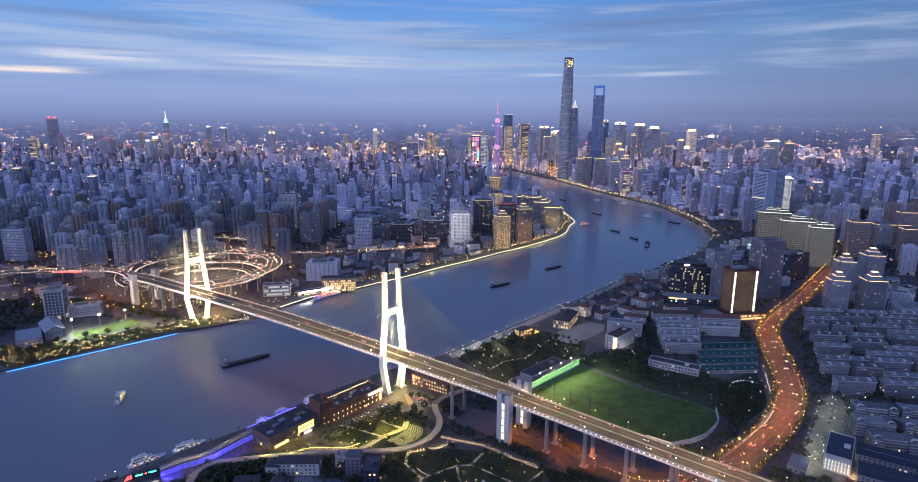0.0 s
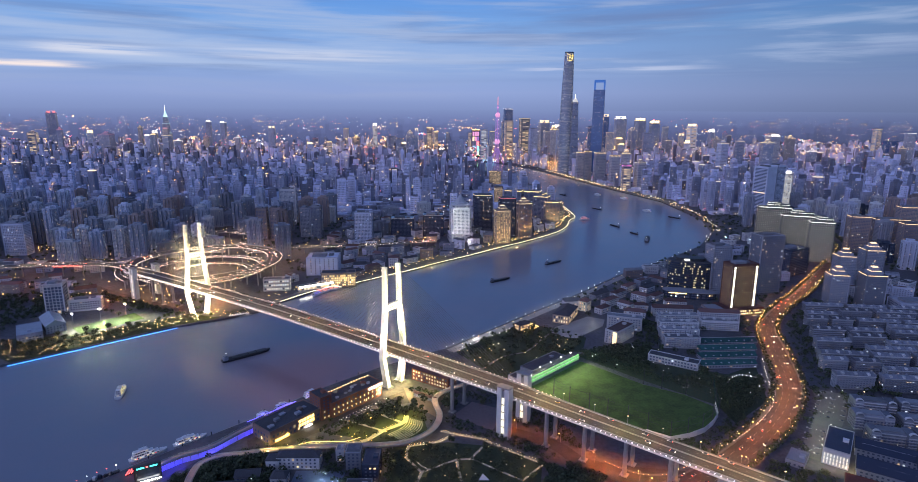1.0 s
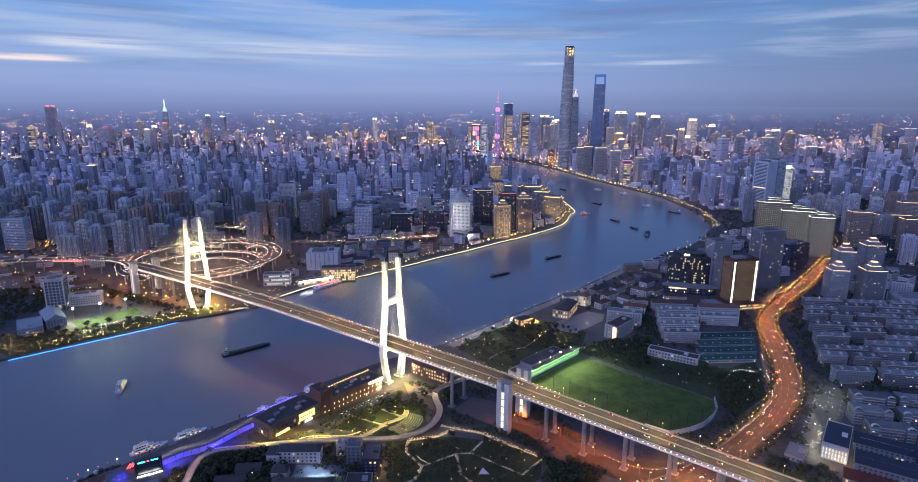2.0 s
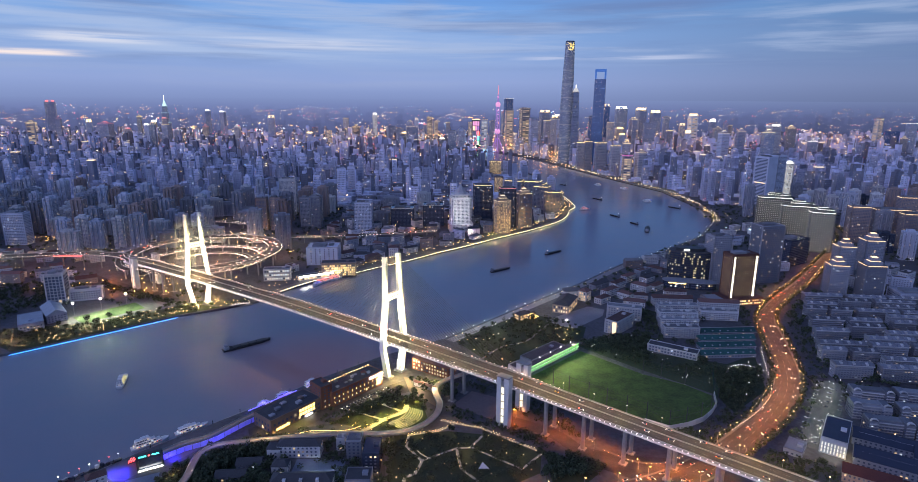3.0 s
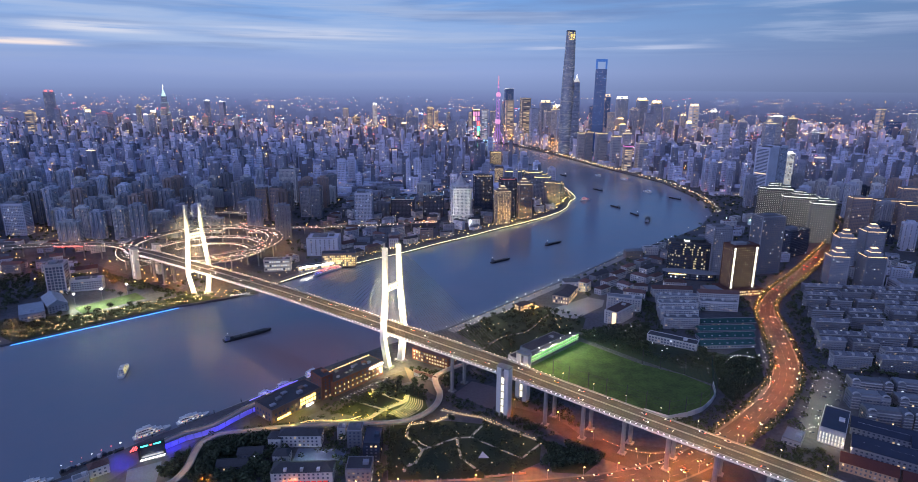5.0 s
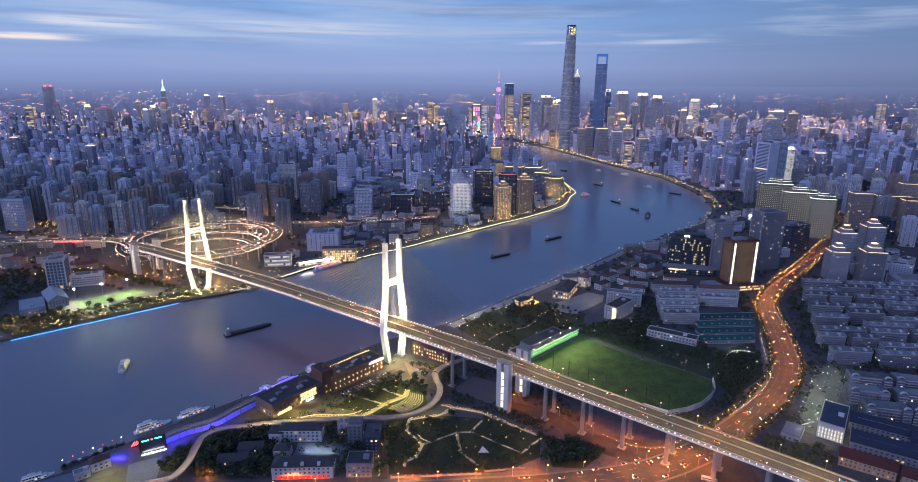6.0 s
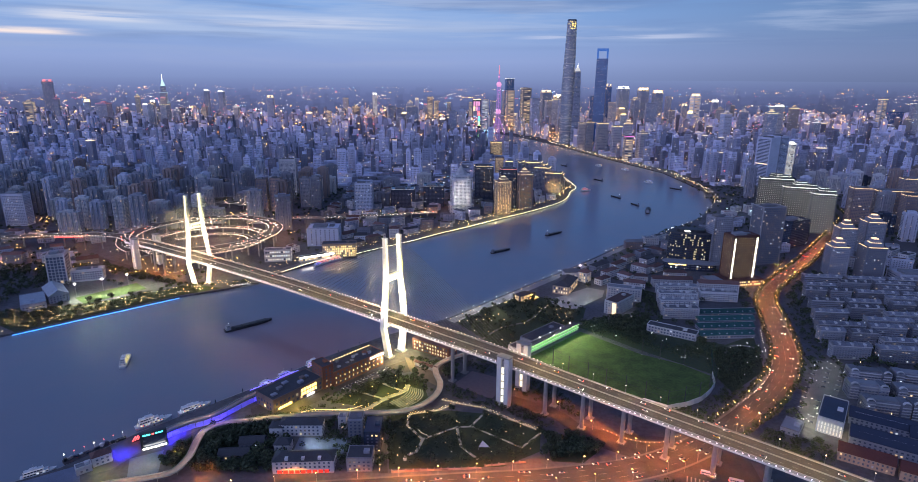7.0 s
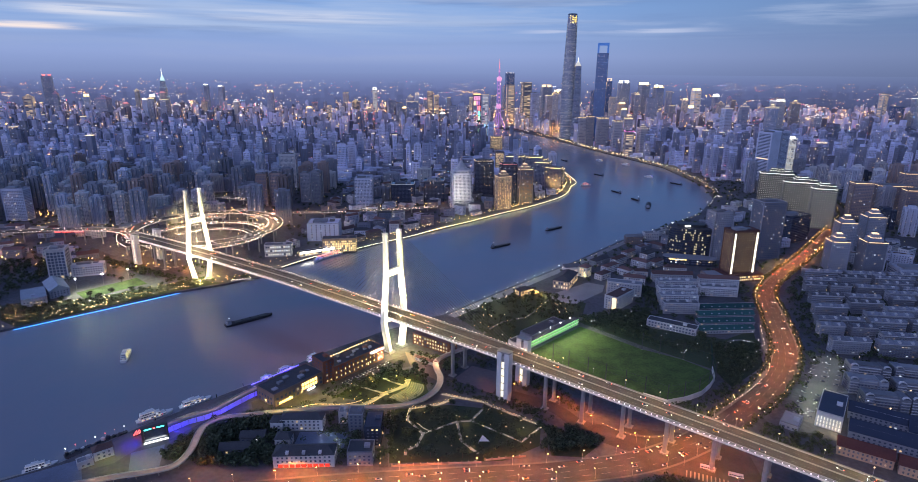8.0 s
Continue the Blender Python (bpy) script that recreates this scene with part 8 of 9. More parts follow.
for k in range(9):
    lamp_light("promenade_light", (-4 + k * 29, 770 + k * 31.5, LAND + 5), 7000, WHITE, 1.0, 150)
# the two COOL entries are added to brighten the white houses and yard
for x, y, pw, c in ((-200, 528, 5000, GOLD), (-182, 520, 5000, GOLD), (-268, 440, 9000, WARM), (-300, 428, 9000, (1.0, 0.75, 0.2)), (-246, 452, 8000, (1.0, 0.75, 0.2)), (-45, 625, 15000, WARM), (-25, 605, 9000, WARM), (-60, 640, 12000, (1.0, 0.8, 0.3)), (200, 850, 9000, WHITE), (225, 885, 9000, WARM), (165, 845, 7000, WHITE),
                    (106, 830, 60000, (1.0, 0.36, 0.06)), (128, 846, 36000, (1.0, 0.66, 0.16)), (20, 436, 26000, ORANGE), (60, 444, 26000, ORANGE), (-40, 430, 22000, ORANGE), (-140, 424, 20000, ORANGE), (555, 985, 26000, GOLD), (585, 1012, 30000, GOLD), (615, 1042, 26000, GOLD), (-62, 515, 4000, WARM), (-70, 470, 5000, WARM), (-64, 440, 5000, WARM), (-130, 465, 9000, COOL), (-115, 455, 9000, COOL)):
    lamp_light("quarter_light", (x, y, LAND + 8), pw, c, 1.0, 155)
footpath("lit_path", "curved path with white lamps round the garden court", [(332, 654), (340, 676), (356, 688), (373, 685), (386, 668)], 4.0, lights=white_glow, gap=4)
footpath("lit_path", "kerbside walk with a row of white lights", [(249, 514), (292, 545), (336, 584), (366, 622), (392, 688), (414, 743)], 3.0, lights=white_glow, gap=5)
footpath("lit_path", "kerbside walk with warm lights below the bridge", [(140, 500), (165, 481), (193, 479), (225, 498), (249, 514)], 3.0, lights=warm_glow, gap=4)
footpath("lit_path", "promenade walk of the riverside park", [(0, 770), (40, 808), (95, 862), (120, 880)], 3.0, lights=white_glow, gap=7)
footpath("lit_path", "curving walk across the dark park", [(30, 700), (60, 740), (95, 760), (120, 800), (140, 830)], 3.0, lights=warm_glow, gap=9)
footpath("lit_path", "walk along the planted strip", [(175, 770), (215, 760), (260, 725), (330, 700)], 3.0, lights=white_glow, gap=14)

for x, y, z, pw, c in ((-165, 535, 9, 6000, (1.0, 0.72, 0.14)), (-140, 552, 8, 6000, (1.0, 0.75, 0.14)), (-105, 540, 8, 12000, (1.0, 0.75, 0.12)), (-80, 560, 9, 12000, (1.0, 0.75, 0.12)), (-55, 545, 9, 14000, (1.0, 0.78, 0.14)), (-45, 575, 8, 12000, (1.0, 0.78, 0.14)),
                       (-95, 590, 8, 9000, WARM), (-60, 630, 9, 14000, WARM), (-30, 625, 9, 10000, WARM), (-40, 480, 8, 2200, WARM), (10, 490, 8, 2200, WARM), (60, 480, 8, 2200, WARM), (-20, 530, 8, 2500, WARM),
                       (-185, 505, 9, 8000, GOLD), (-250, 445, 9, 9000, GOLD), (-215, 425, 9, 9000, ORANGE), (110, 858, 8, 16000, ORANGE), (170, 880, 8, 14000, GOLD), (210, 925, 9, 14000, GOLD), (60, 800, 9, 9000, WHITE), (20, 775, 9, 9000, WHITE),
                       (420, 598, 11, 4500, (0.95, 1.0, 0.8)), (445, 622, 11, 4500, (0.95, 1.0, 0.8)), (368, 535, 11, 6000, (0.95, 1.0, 0.75)), (347, 500, 10, 9000, (1.0, 0.95, 0.7)), (395, 562, 11, 7000, (0.95, 1.0, 0.8)),
                       (365, 478, 8, 9000, WARM), (490, 910, 8, 9000, GOLD), (440, 900, 9, 4000, ORANGE), (350, 680, 10, 8000, WHITE), (240, 790, 10, 9000, WHITE), (250, 1010, 9, 9000, WHITE), (330, 1100, 9, 9000, WHITE)):
    lamp_light("quarter_light", (x, y, LAND + z), pw * 1.2, c, 1.2)


court_paving = mat("court_paving", (0.19, 0.15, 0.155), 0.8, vary=0.25)


# ------------------------------------------------------------------ trees
def tree_kind(seed, height, spread):
    rnd = random.Random(seed)
    ob = thing("tree", "broad leafy street tree with a dark green crown", "tree", (0, 0, 0), 0, "trees along the streets and parks")
    tr = Shape()
    tr.tube((0, 0, -0.5), (0, 0, height * 0.5), 0.28, 6, 0.16)
    for k in range(4):
        a = k * 1.6 + rnd.random()
        tr.tube((0, 0, height * (0.3 + 0.05 * k)), (spread * 0.33 * math.cos(a), spread * 0.33 * math.sin(a), height * 0.66), 0.13, 5, 0.05)
    tr.make("trunk", bark, ob)
    cr = Shape()
    lobes = [(rnd.uniform(-0.3, 0.3) * spread, rnd.uniform(-0.3, 0.3) * spread, height * rnd.uniform(0.5, 0.86), rnd.uniform(0.16, 0.28) * spread) for _ in range(9)]
    for lx, ly, lz, lr in lobes:
        for _ in range(26):
            d = Vector((rnd.gauss(0, 1), rnd.gauss(0, 1), rnd.gauss(0, 0.8))).normalized()
            c = Vector((lx, ly, lz)) + d * lr * rnd.uniform(0.65, 1.05)
            u = Vector((rnd.gauss(0, 1), rnd.gauss(0, 1), rnd.gauss(0, 0.5))).normalized()
            w = d.cross(u).normalized()
            s = rnd.uniform(0.6, 1.1)
            k = len(cr.v)
            cr.v += [tuple(c - u * s), tuple(c + w * s * 0.6), tuple(c + u * s), tuple(c - w * s * 0.6 + d * 0.25)]
            cr.f.append((k, k + 1, k + 2, k + 3))
    cr.make("crown", foliage, ob)
    return ob


TREES = [tree_kind(1, 9, 8), tree_kind(2, 11, 9), tree_kind(3, 7, 7)]
places = []
random.seed(41)


def scatter(outline, count, gap):
    xs, ys = [p[0] for p in outline], [p[1] for p in outline]
    tries = 0
    got = 0
    while got < count and tries < count * 30:
        tries += 1
        p = (random.uniform(min(xs), max(xs)), random.uniform(min(ys), max(ys)))
        if inside(p, outline) and far_enough(p[0], p[1], 3) and path_distance(p, BOARDWALK) > 9 and all((p[0] - a) ** 2 + (p[1] - c) ** 2 > gap * gap for a, c in places):
            places.append(p)
            got += 1


scatter([(-5, 745), (100, 875), (190, 812), (175, 765), (75, 668), (40, 690)], 34, 9)
scatter([(165, 745), (250, 790), (300, 730), (345, 695), (330, 690), (230, 680), (172, 738)], 44, 7)
scatter([(300, 575), (370, 640), (385, 690), (395, 715), (330, 690), (296, 620)], 28, 8)
scatter([(-68, 520), (-10, 530), (40, 522), (80, 492), (75, 462), (40, 440), (-60, 436)], 16, 11)
scatter([(80, 488), (112, 484), (130, 462), (112, 446), (78, 448)], 26, 5.2)
scatter([(-126, 552), (-100, 580), (-80, 585), (-100, 566), (-85, 548), (-112, 536)], 6, 9)
scatter([(-62, 584), (-50, 600), (-36, 590), (-32, 562), (-46, 580)], 7, 6)
scatter([(-262, 440), (-235, 500), (-190, 498), (-186, 440)], 34, 6)
scatter([(-225, 432), (-228, 470), (-190, 496), (-60, 508), (-66, 494), (-125, 498), (-175, 476), (-178, 432)], 22, 6)
scatter([(-70, 520), (-66, 436), (-60, 436), (-62, 520)], 8, 7)
scatter([(-690, 778), (-590, 716), (-438, 856), (-390, 890), (-440, 903), (-490, 862), (-570, 808), (-640, 800)], 60, 8)
scatter([(118, 424), (128, 408), (215, 408), (200, 436), (160, 424)], 16, 5)
for side in (-1, 1):
    o = offset(main_path, side * 22)
    for p in o[3:-12:3]:
        if p.y > 420 and far_enough(p.x, p.y, -22):
            places.append((p.x + random.uniform(-1, 1), p.y + random.uniform(-1, 1)))
for k, (x, y) in enumerate(places[:250]):
    sc = random.uniform(0.75, 1.2)
    m = pose(x, y, LAND, 0, 0, random.uniform(0, 360))
    i = k % 3
    ob = TREES[i]
    if k < 3:
        ob.matrix_basis = m
    else:
        c = copy_thing(ob, m)
        c.scale = (sc, sc, sc * random.uniform(0.9, 1.1))


def woods(name, label, spots, seed):
    """Tree crowns too many to count, joined: clumps of small leaf masses over short trunks."""
    rnd = random.Random(seed)
    cr = Shape()
    for x, y in spots:
        h, sp = rnd.uniform(6, 10), rnd.uniform(3, 4.6)
        cr.tube((x, y, LAND - 0.3), (x, y, LAND + h * 0.5), 0.25, 4)
        for _ in range(34):
            d = Vector((rnd.gauss(0, 1), rnd.gauss(0, 1), rnd.gauss(0, 0.8))).normalized()
            c = Vector((x, y, LAND + h * 0.66)) + Vector((d.x * sp, d.y * sp, d.z * h * 0.33)) * rnd.uniform(0.6, 1.05)
            u = Vector((rnd.gauss(0, 1), rnd.gauss(0, 1), rnd.gauss(0, 0.5))).normalized()
            w = d.cross(u).normalized()
            s = rnd.uniform(0.9, 1.6)
            k = len(cr.v)
            cr.v += [tuple(c - u * s), tuple(c + w * s * 0.7), tuple(c + u * s), tuple(c - w * s * 0.7 + d * 0.3)]
            cr.f.append((k, k + 1, k + 2, k + 3))
    tagged(cr.make(name, foliage), label, "trees", kind="stuff")


random.seed(43)


def undergrowth(name, label, spots, seed):
    """Shrubs and small trees that fill the planted ground, joined."""
    rnd = random.Random(seed)
    cr = Shape()
    for x, y in spots:
        h, sp = rnd.uniform(2.5, 6.5), rnd.uniform(1.6, 3.4)
        cr.tube((x, y, LAND - 0.3), (x, y, LAND + h * 0.5), 0.15, 4)
        for _ in range(30):
            d = Vector((rnd.gauss(0, 1), rnd.gauss(0, 1), rnd.gauss(0, 0.8))).normalized()
            c = Vector((x, y, LAND + h * 0.55)) + Vector((d.x * sp, d.y * sp, d.z * h * 0.42)) * rnd.uniform(0.55, 1.05)
            u = Vector((rnd.gauss(0, 1), rnd.gauss(0, 1), rnd.gauss(0, 0.5))).normalized()
            w = d.cross(u).normalized()
            s = rnd.uniform(0.5, 0.95)
            k = len(cr.v)
            cr.v += [tuple(c - u * s), tuple(c + w * s * 0.7), tuple(c + u * s), tuple(c - w * s * 0.7 + d * 0.3)]
            cr.f.append((k, k + 1, k + 2, k + 3))
    tagged(cr.make(name, foliage), label, "shrubs", kind="stuff")


def wood_spots(outline, count):
    xs, ys = [p[0] for p in outline], [p[1] for p in outline]
    out = []
    for _ in range(count * 4):
        p = (random.uniform(min(xs), max(xs)), random.uniform(min(ys), max(ys)))
        if inside(p, outline) and far_enough(p[0], p[1], 1.5) and len(out) < count:
            out.append(p)
    return out


woods("street_trees", "dark trees between the west bank blocks", wood_spots([(-1000, 800), (-620, 860), (-440, 905), (-350, 1000), (-250, 1110), (-50, 1290), (250, 1620), (200, 2000), (-900, 2000), (-1600, 1500), (-1000, 1000)], 1500), 51)
woods("street_trees", "dark trees between the east bank blocks", wood_spots([(130, 905), (430, 1235), (700, 1560), (760, 2000), (1300, 2000), (1300, 1400), (900, 1000), (600, 985), (330, 940), (270, 880)], 900), 52)
woods("street_trees", "dark trees between the housing rows", wood_spots([(437, 640), (511, 843), (600, 985), (880, 985), (560, 560), (430, 500)], 420), 53)
woods("street_trees", "dark trees behind the green sheds", wood_spots([(270, 880), (330, 940), (480, 880), (440, 760), (400, 720), (330, 690), (250, 790)], 260), 54)


# ------------------------------------------------------------------ cars
def car_kind(name, label, paint, front=head_glow, back=tail_glow):
    ob = thing(name, label, "car", (0, 0, 0), 0, "cars on the roads")
    body = Shape()
    prof = [(-2.2, 0.35), (2.2, 0.35), (2.25, 0.75), (1.2, 0.95), (-2.1, 1.0), (-2.25, 0.7)]
    for y in (-0.88, 0.88):
        body.v += [(x, y, z) for x, z in prof]
    body.f = [tuple(range(6)), tuple(range(11, 5, -1))] + [(i, i + 6, (i + 1) % 6 + 6, (i + 1) % 6) for i in range(6)]
    body.make("body", paint, ob)
    Shape().prism([(-1.7, -0.8), (0.9, -0.8), (0.9, 0.8), (-1.7, 0.8)], 0.95, 1.5, 0.78).make("cabin", dark_glass, ob)
    for y in (-0.6, 0.6):
        Shape().box(2.28, y, 0.5, 0.22, 0.42, 0.28).make("headlight", front, ob)
        Shape().box(-2.28, y, 0.6, 0.2, 0.42, 0.26).make("taillight", back, ob)
    gear = Shape().box(0, 0, 0.25, 3.0, 1.5, 0.2)
    for x in (-1.35, 1.35):
        for y in (-0.85, 0.85):
            gear.tube((x, y - 0.1, 0.33), (x, y + 0.1, 0.33), 0.33, 8)
    gear.make("running_gear", rubber, ob)
    return ob


CARS = [car_kind("car", "car driving with its lights on", car_paint), car_kind("taxi", "yellow taxi driving with its lights on", taxi_paint), car_kind("parked_car", "parked car with its lights off in the car park", car_paint, hull_white, red_roof)]
random.seed(47)
stops = []
for i in range(10, len(main_path) - 2, 3):
    for lane in (-11, -8, -4.5, 4.5, 8, 11):
        if random.random() < 0.32 and main_path[i].y < 1150:
            p = offset(main_path, lane)[i]
            d = main_path[i + 1] - main_path[i]
            a = math.degrees(math.atan2(d.y, d.x)) + (0 if lane < 0 else 180)
            stops.append((p.x, p.y, LAND + 0.07, a, 0))
for s in range(-400, 600, 26):
    for side, way in ((-10, 1), (-6.2, 1), (4.8, -1), (8.4, -1)):
        if random.random() < 0.33:
            ss = s + random.uniform(-9, 9)
            zz = sum(deck_z(ss + d) for d in (-40, -20, 0, 20, 40)) / 5
            p = on_bridge(ss, side, zz + 0.08)
            stops.append((p.x, p.y, p.z, BRIDGE_TURN + (0 if way > 0 else 180), math.degrees(math.atan2(deck_z(ss - 30) - deck_z(ss + 30), 60)) * way))
for k, (x, y, z, a, pitch) in enumerate(stops):
    i = 1 if k % 9 == 4 else 0
    m = pose(x, y, z, 0, pitch, a)
    if k in (0, 4):
        CARS[i].matrix_basis = m
    else:
        copy_thing(CARS[i], m)


spot0 = True
for row in range(3):
    for k in range(13):
        if random.random() < 0.2:
            continue
        p = Vector((352, 512, 0)).lerp(Vector((446, 634, 0)), k / 12) + Vector((8, -6, 0)) * (row - 1) * 1.3
        m = pose(p.x, p.y, LAND + 0.06, 0, 0, 140 + random.uniform(-4, 4))
        if spot0:
            CARS[2].matrix_basis, spot0 = m, False
        else:
            copy_thing(CARS[2], m)


# ------------------------------------------------------------------ lights too many to count
green_far = lamp_mat("far_green_lamp", (0.35, 1.0, 0.45), 2.5)
blue_far = lamp_mat("far_blue_lamp", (0.25, 0.6, 1.0), 2.5)


def light_scatter(name, label, outline, count, material, size, zmin, zmax, seed, category="lights"):
    rnd = random.Random(seed)
    xs, ys = [p[0] for p in outline], [p[1] for p in outline]
    sh, posts = Shape(), Shape()
    n = 0
    for _ in range(count * 6):
        p = (rnd.uniform(min(xs), max(xs)), rnd.uniform(min(ys), max(ys)))
        if n < count and inside(p, outline):
            n += 1
            z = LAND + rnd.uniform(zmin, zmax)
            sh.ball((p[0], p[1], z), size * rnd.uniform(0.6, 1.2), 3, 5)
            posts.tube((p[0], p[1], LAND - 0.2), (p[0], p[1], z), 0.06, 3)
    ob = tagged(sh.make(name, material), label, category, kind="stuff")
    tagged(posts.make("lamp_posts", dark_steel, ob), kind="stuff")


WB = [(-700, 775), (-592, 716), (-438, 856), (-335, 925), (-400, 915), (-490, 862), (-566, 798), (-640, 790)]
light_scatter("garden_lights", "small warm garden lamps of the west promenade", WB, 230, warm_glow, 0.34, 2.5, 5, 61)
light_scatter("street_lights", "scattered orange street lamps by the elevated road", [(-1250, 1030), (-600, 930), (-440, 930), (-400, 1030), (-560, 1060), (-800, 1120), (-1250, 1150)], 130, street_glow, 0.6, 7, 11, 62)
light_scatter("street_lights", "warm lamps along the west riverside street", [(-312, 985), (-168, 1125), (22, 1318), (270, 1592), (372, 1850), (340, 2160), (325, 2150), (352, 1850), (250, 1610), (5, 1335), (-185, 1140), (-325, 1000)], 230, warm_glow, 0.75, 5, 9, 63)
light_scatter("street_lights", "lamps scattered among the west bank blocks", [(-1500, 1250), (-330, 1180), (-50, 1270), (230, 1600), (300, 2100), (-1700, 2100)], 330, street_glow, 0.5, 6, 11, 64)
light_scatter("street_lights", "white lamps along the east promenade", [(-14, 765), (94, 886), (335, 1157), (460, 1266), (604, 1420), (700, 1590), (690, 1595), (594, 1428), (450, 1272), (325, 1163), (84, 892), (-22, 768)], 90, white_glow, 0.55, 3, 4, 65)
light_scatter("street_lights", "lamps along the far east promenade", [(709, 1599), (763, 1798), (760, 2170), (641, 2592), (476, 3272), (500, 3280), (665, 2600), (785, 2175), (790, 1795), (730, 1590)], 170, warm_glow, 1.1, 4, 8, 66)
light_scatter("street_lights", "lamps scattered among the east bank blocks", [(130, 905), (430, 1235), (700, 1560), (760, 2000), (1500, 2000), (1300, 1400), (900, 1000), (600, 985), (330, 940), (270, 880)], 200, warm_glow, 0.42, 5, 10, 67)
light_scatter("street_lights", "white lamps among the dark trees by the range", [(165, 745), (250, 790), (300, 730), (345, 695), (395, 715), (370, 640), (300, 575), (296, 620), (230, 680)], 34, white_glow, 0.3, 4, 6, 68)
light_scatter("street_lights", "white lamps of the car park", [(430, 655), (470, 630), (440, 600), (395, 545), (354, 490), (334, 512), (380, 568), (420, 625)], 28, white_glow, 0.3, 5, 8, 69)
light_scatter("garden_lights", "small warm lamps of the winding park", [(-68, 520), (-10, 530), (40, 522), (80, 492), (75, 462), (40, 440), (-60, 436)], 22, warm_glow, 0.28, 1, 4, 70)
light_scatter("garden_lights", "yellow lamps of the terraced garden and street", [(-200, 505), (-130, 545), (-80, 612), (-30, 600), (-30, 545), (-70, 525), (-190, 500)], 26, gold_glow, 0.4, 2, 5, 71)
light_scatter("street_lights", "few warm lamps between the housing rows", [(437, 640), (511, 843), (600, 985), (880, 985), (560, 560), (430, 500)], 40, warm_glow, 0.5, 3, 8, 72)
light_scatter("garden_lights", "small lamps of the dark riverside park", [(-5, 745), (100, 875), (190, 812), (175, 765), (75, 668), (40, 690)], 46, warm_glow, 0.34, 3, 6, 73)
for x, y in ((28, 740), (60, 720), (62, 770), (95, 750), (98, 800), (130, 785), (132, 830), (160, 800)):
    lamp_light("garden_light", (x, y, LAND + 9), 5200, (1.0, 0.66, 0.40), 1.0, 150)
light_scatter("street_lights", "lamps on the far west quarters", [(-2200, 2100), (300, 2100), (150, 3000), (-2600, 3000)], 380, far_lamp, 1.0, 4, 14, 74)


# bright clusters of light in the far quarters
for k, (x, y, n, m, r, z) in enumerate(((-1023, 3527, 60, far_gold, 70, 26), (-1385, 3034, 44, far_gold, 60, 20), (-1676, 2306, 30, far_gold, 36, 30), (-1871, 3356, 18, green_far, 60, 24), (-901, 3535, 26, far_lights, 50, 26), (-1386, 4028, 40, far_gold, 90, 30),
                                        (-463, 2031, 24, far_lights, 50, 16), (-202, 2110, 26, far_gold, 60, 14), (-865, 1235, 40, street_glow, 60, 9), (-989, 1317, 40, street_glow, 50, 9), (1674, 3601, 40, far_gold, 80, 90), (599, 4250, 60, far_gold, 120, 60),
                                        (195, 3870, 50, blue_far, 60, 20), (1331, 3085, 40, far_gold, 80, 80), (1747, 2848, 30, far_lights, 80, 50), (1147, 2496, 36, far_lights, 70, 40), (1500, 4300, 90, far_gold, 380, 90), (2600, 4500, 140, far_gold, 420, 120),
                                        (-700, 4600, 120, far_gold, 260, 140), (-520, 3900, 70, far_gold, 160, 100), (-2300, 4500, 80, far_lights, 500, 150), (-200, 4200, 70, far_gold, 160, 110), (0, 3600, 60, far_lights, 120, 90), (560, 3330, 70, far_gold, 60, 50), (700, 2960, 40, far_gold, 60, 30), (860, 3250, 50, far_gold, 90, 60), (330, 3900, 60, far_gold, 90, 90), (430, 4150, 70, far_gold, 130, 120), (960, 3900, 70, far_gold, 160, 110), (-560, 4300, 80, far_signs, 200, 120), (100, 3950, 50, far_signs, 90, 110), (-430, 4050, 110, far_gold, 200, 150), (-620, 3800, 80, far_signs, 120, 100), (-150, 3500, 60, far_gold, 120, 90), (640, 3650, 80, far_gold, 110, 120), (1250, 3900, 90, far_gold, 200, 150), (-1800, 4300, 90, far_signs, 400, 120), (-1000, 2750, 30, far_gold, 40, 12), (-640, 3150, 40, far_gold, 50, 16), (1850, 3500, 60, far_signs, 300, 110))):
    big = 1.0 if y > 2000 else 0.45
    light_scatter("quarter_lights", "cluster of bright lights in a far quarter", [(x + r * math.cos(a), y + r * math.sin(a)) for a in (0, 1, 2, 3, 4, 5, 6)], n, m, y * 0.00056 * (0.7 if y < 2000 else 1), 4, z, 100 + k)

west_street = smooth_path([(-700, 1060, LAND + 0.06), (-660, 1030, LAND + 0.06), (-600, 995, LAND + 0.06), (-540, 962, LAND + 0.06), (-480, 925, LAND + 0.06), (-430, 905, LAND + 0.06)], 8)
tagged(Shape().strip(offset(west_street, -9), offset(west_street, 9), 0.3).make("road_west", asphalt), "street under orange lamps below the far ramps", "road", kind="structure")
for p in west_street[2::5]:
    lamp_light("west_street_light", (p.x, p.y, LAND + 12), 20000, ORANGE, 1.5)
for x, y in ((-840, 1020), (-830, 1060), (-760, 1150), (-900, 1200), (-980, 1205), (-1040, 1150), (-420, 960), (-380, 985)):
    lamp_light("west_street_light", (x, y, LAND + 14), 22000, ORANGE, 1.5)

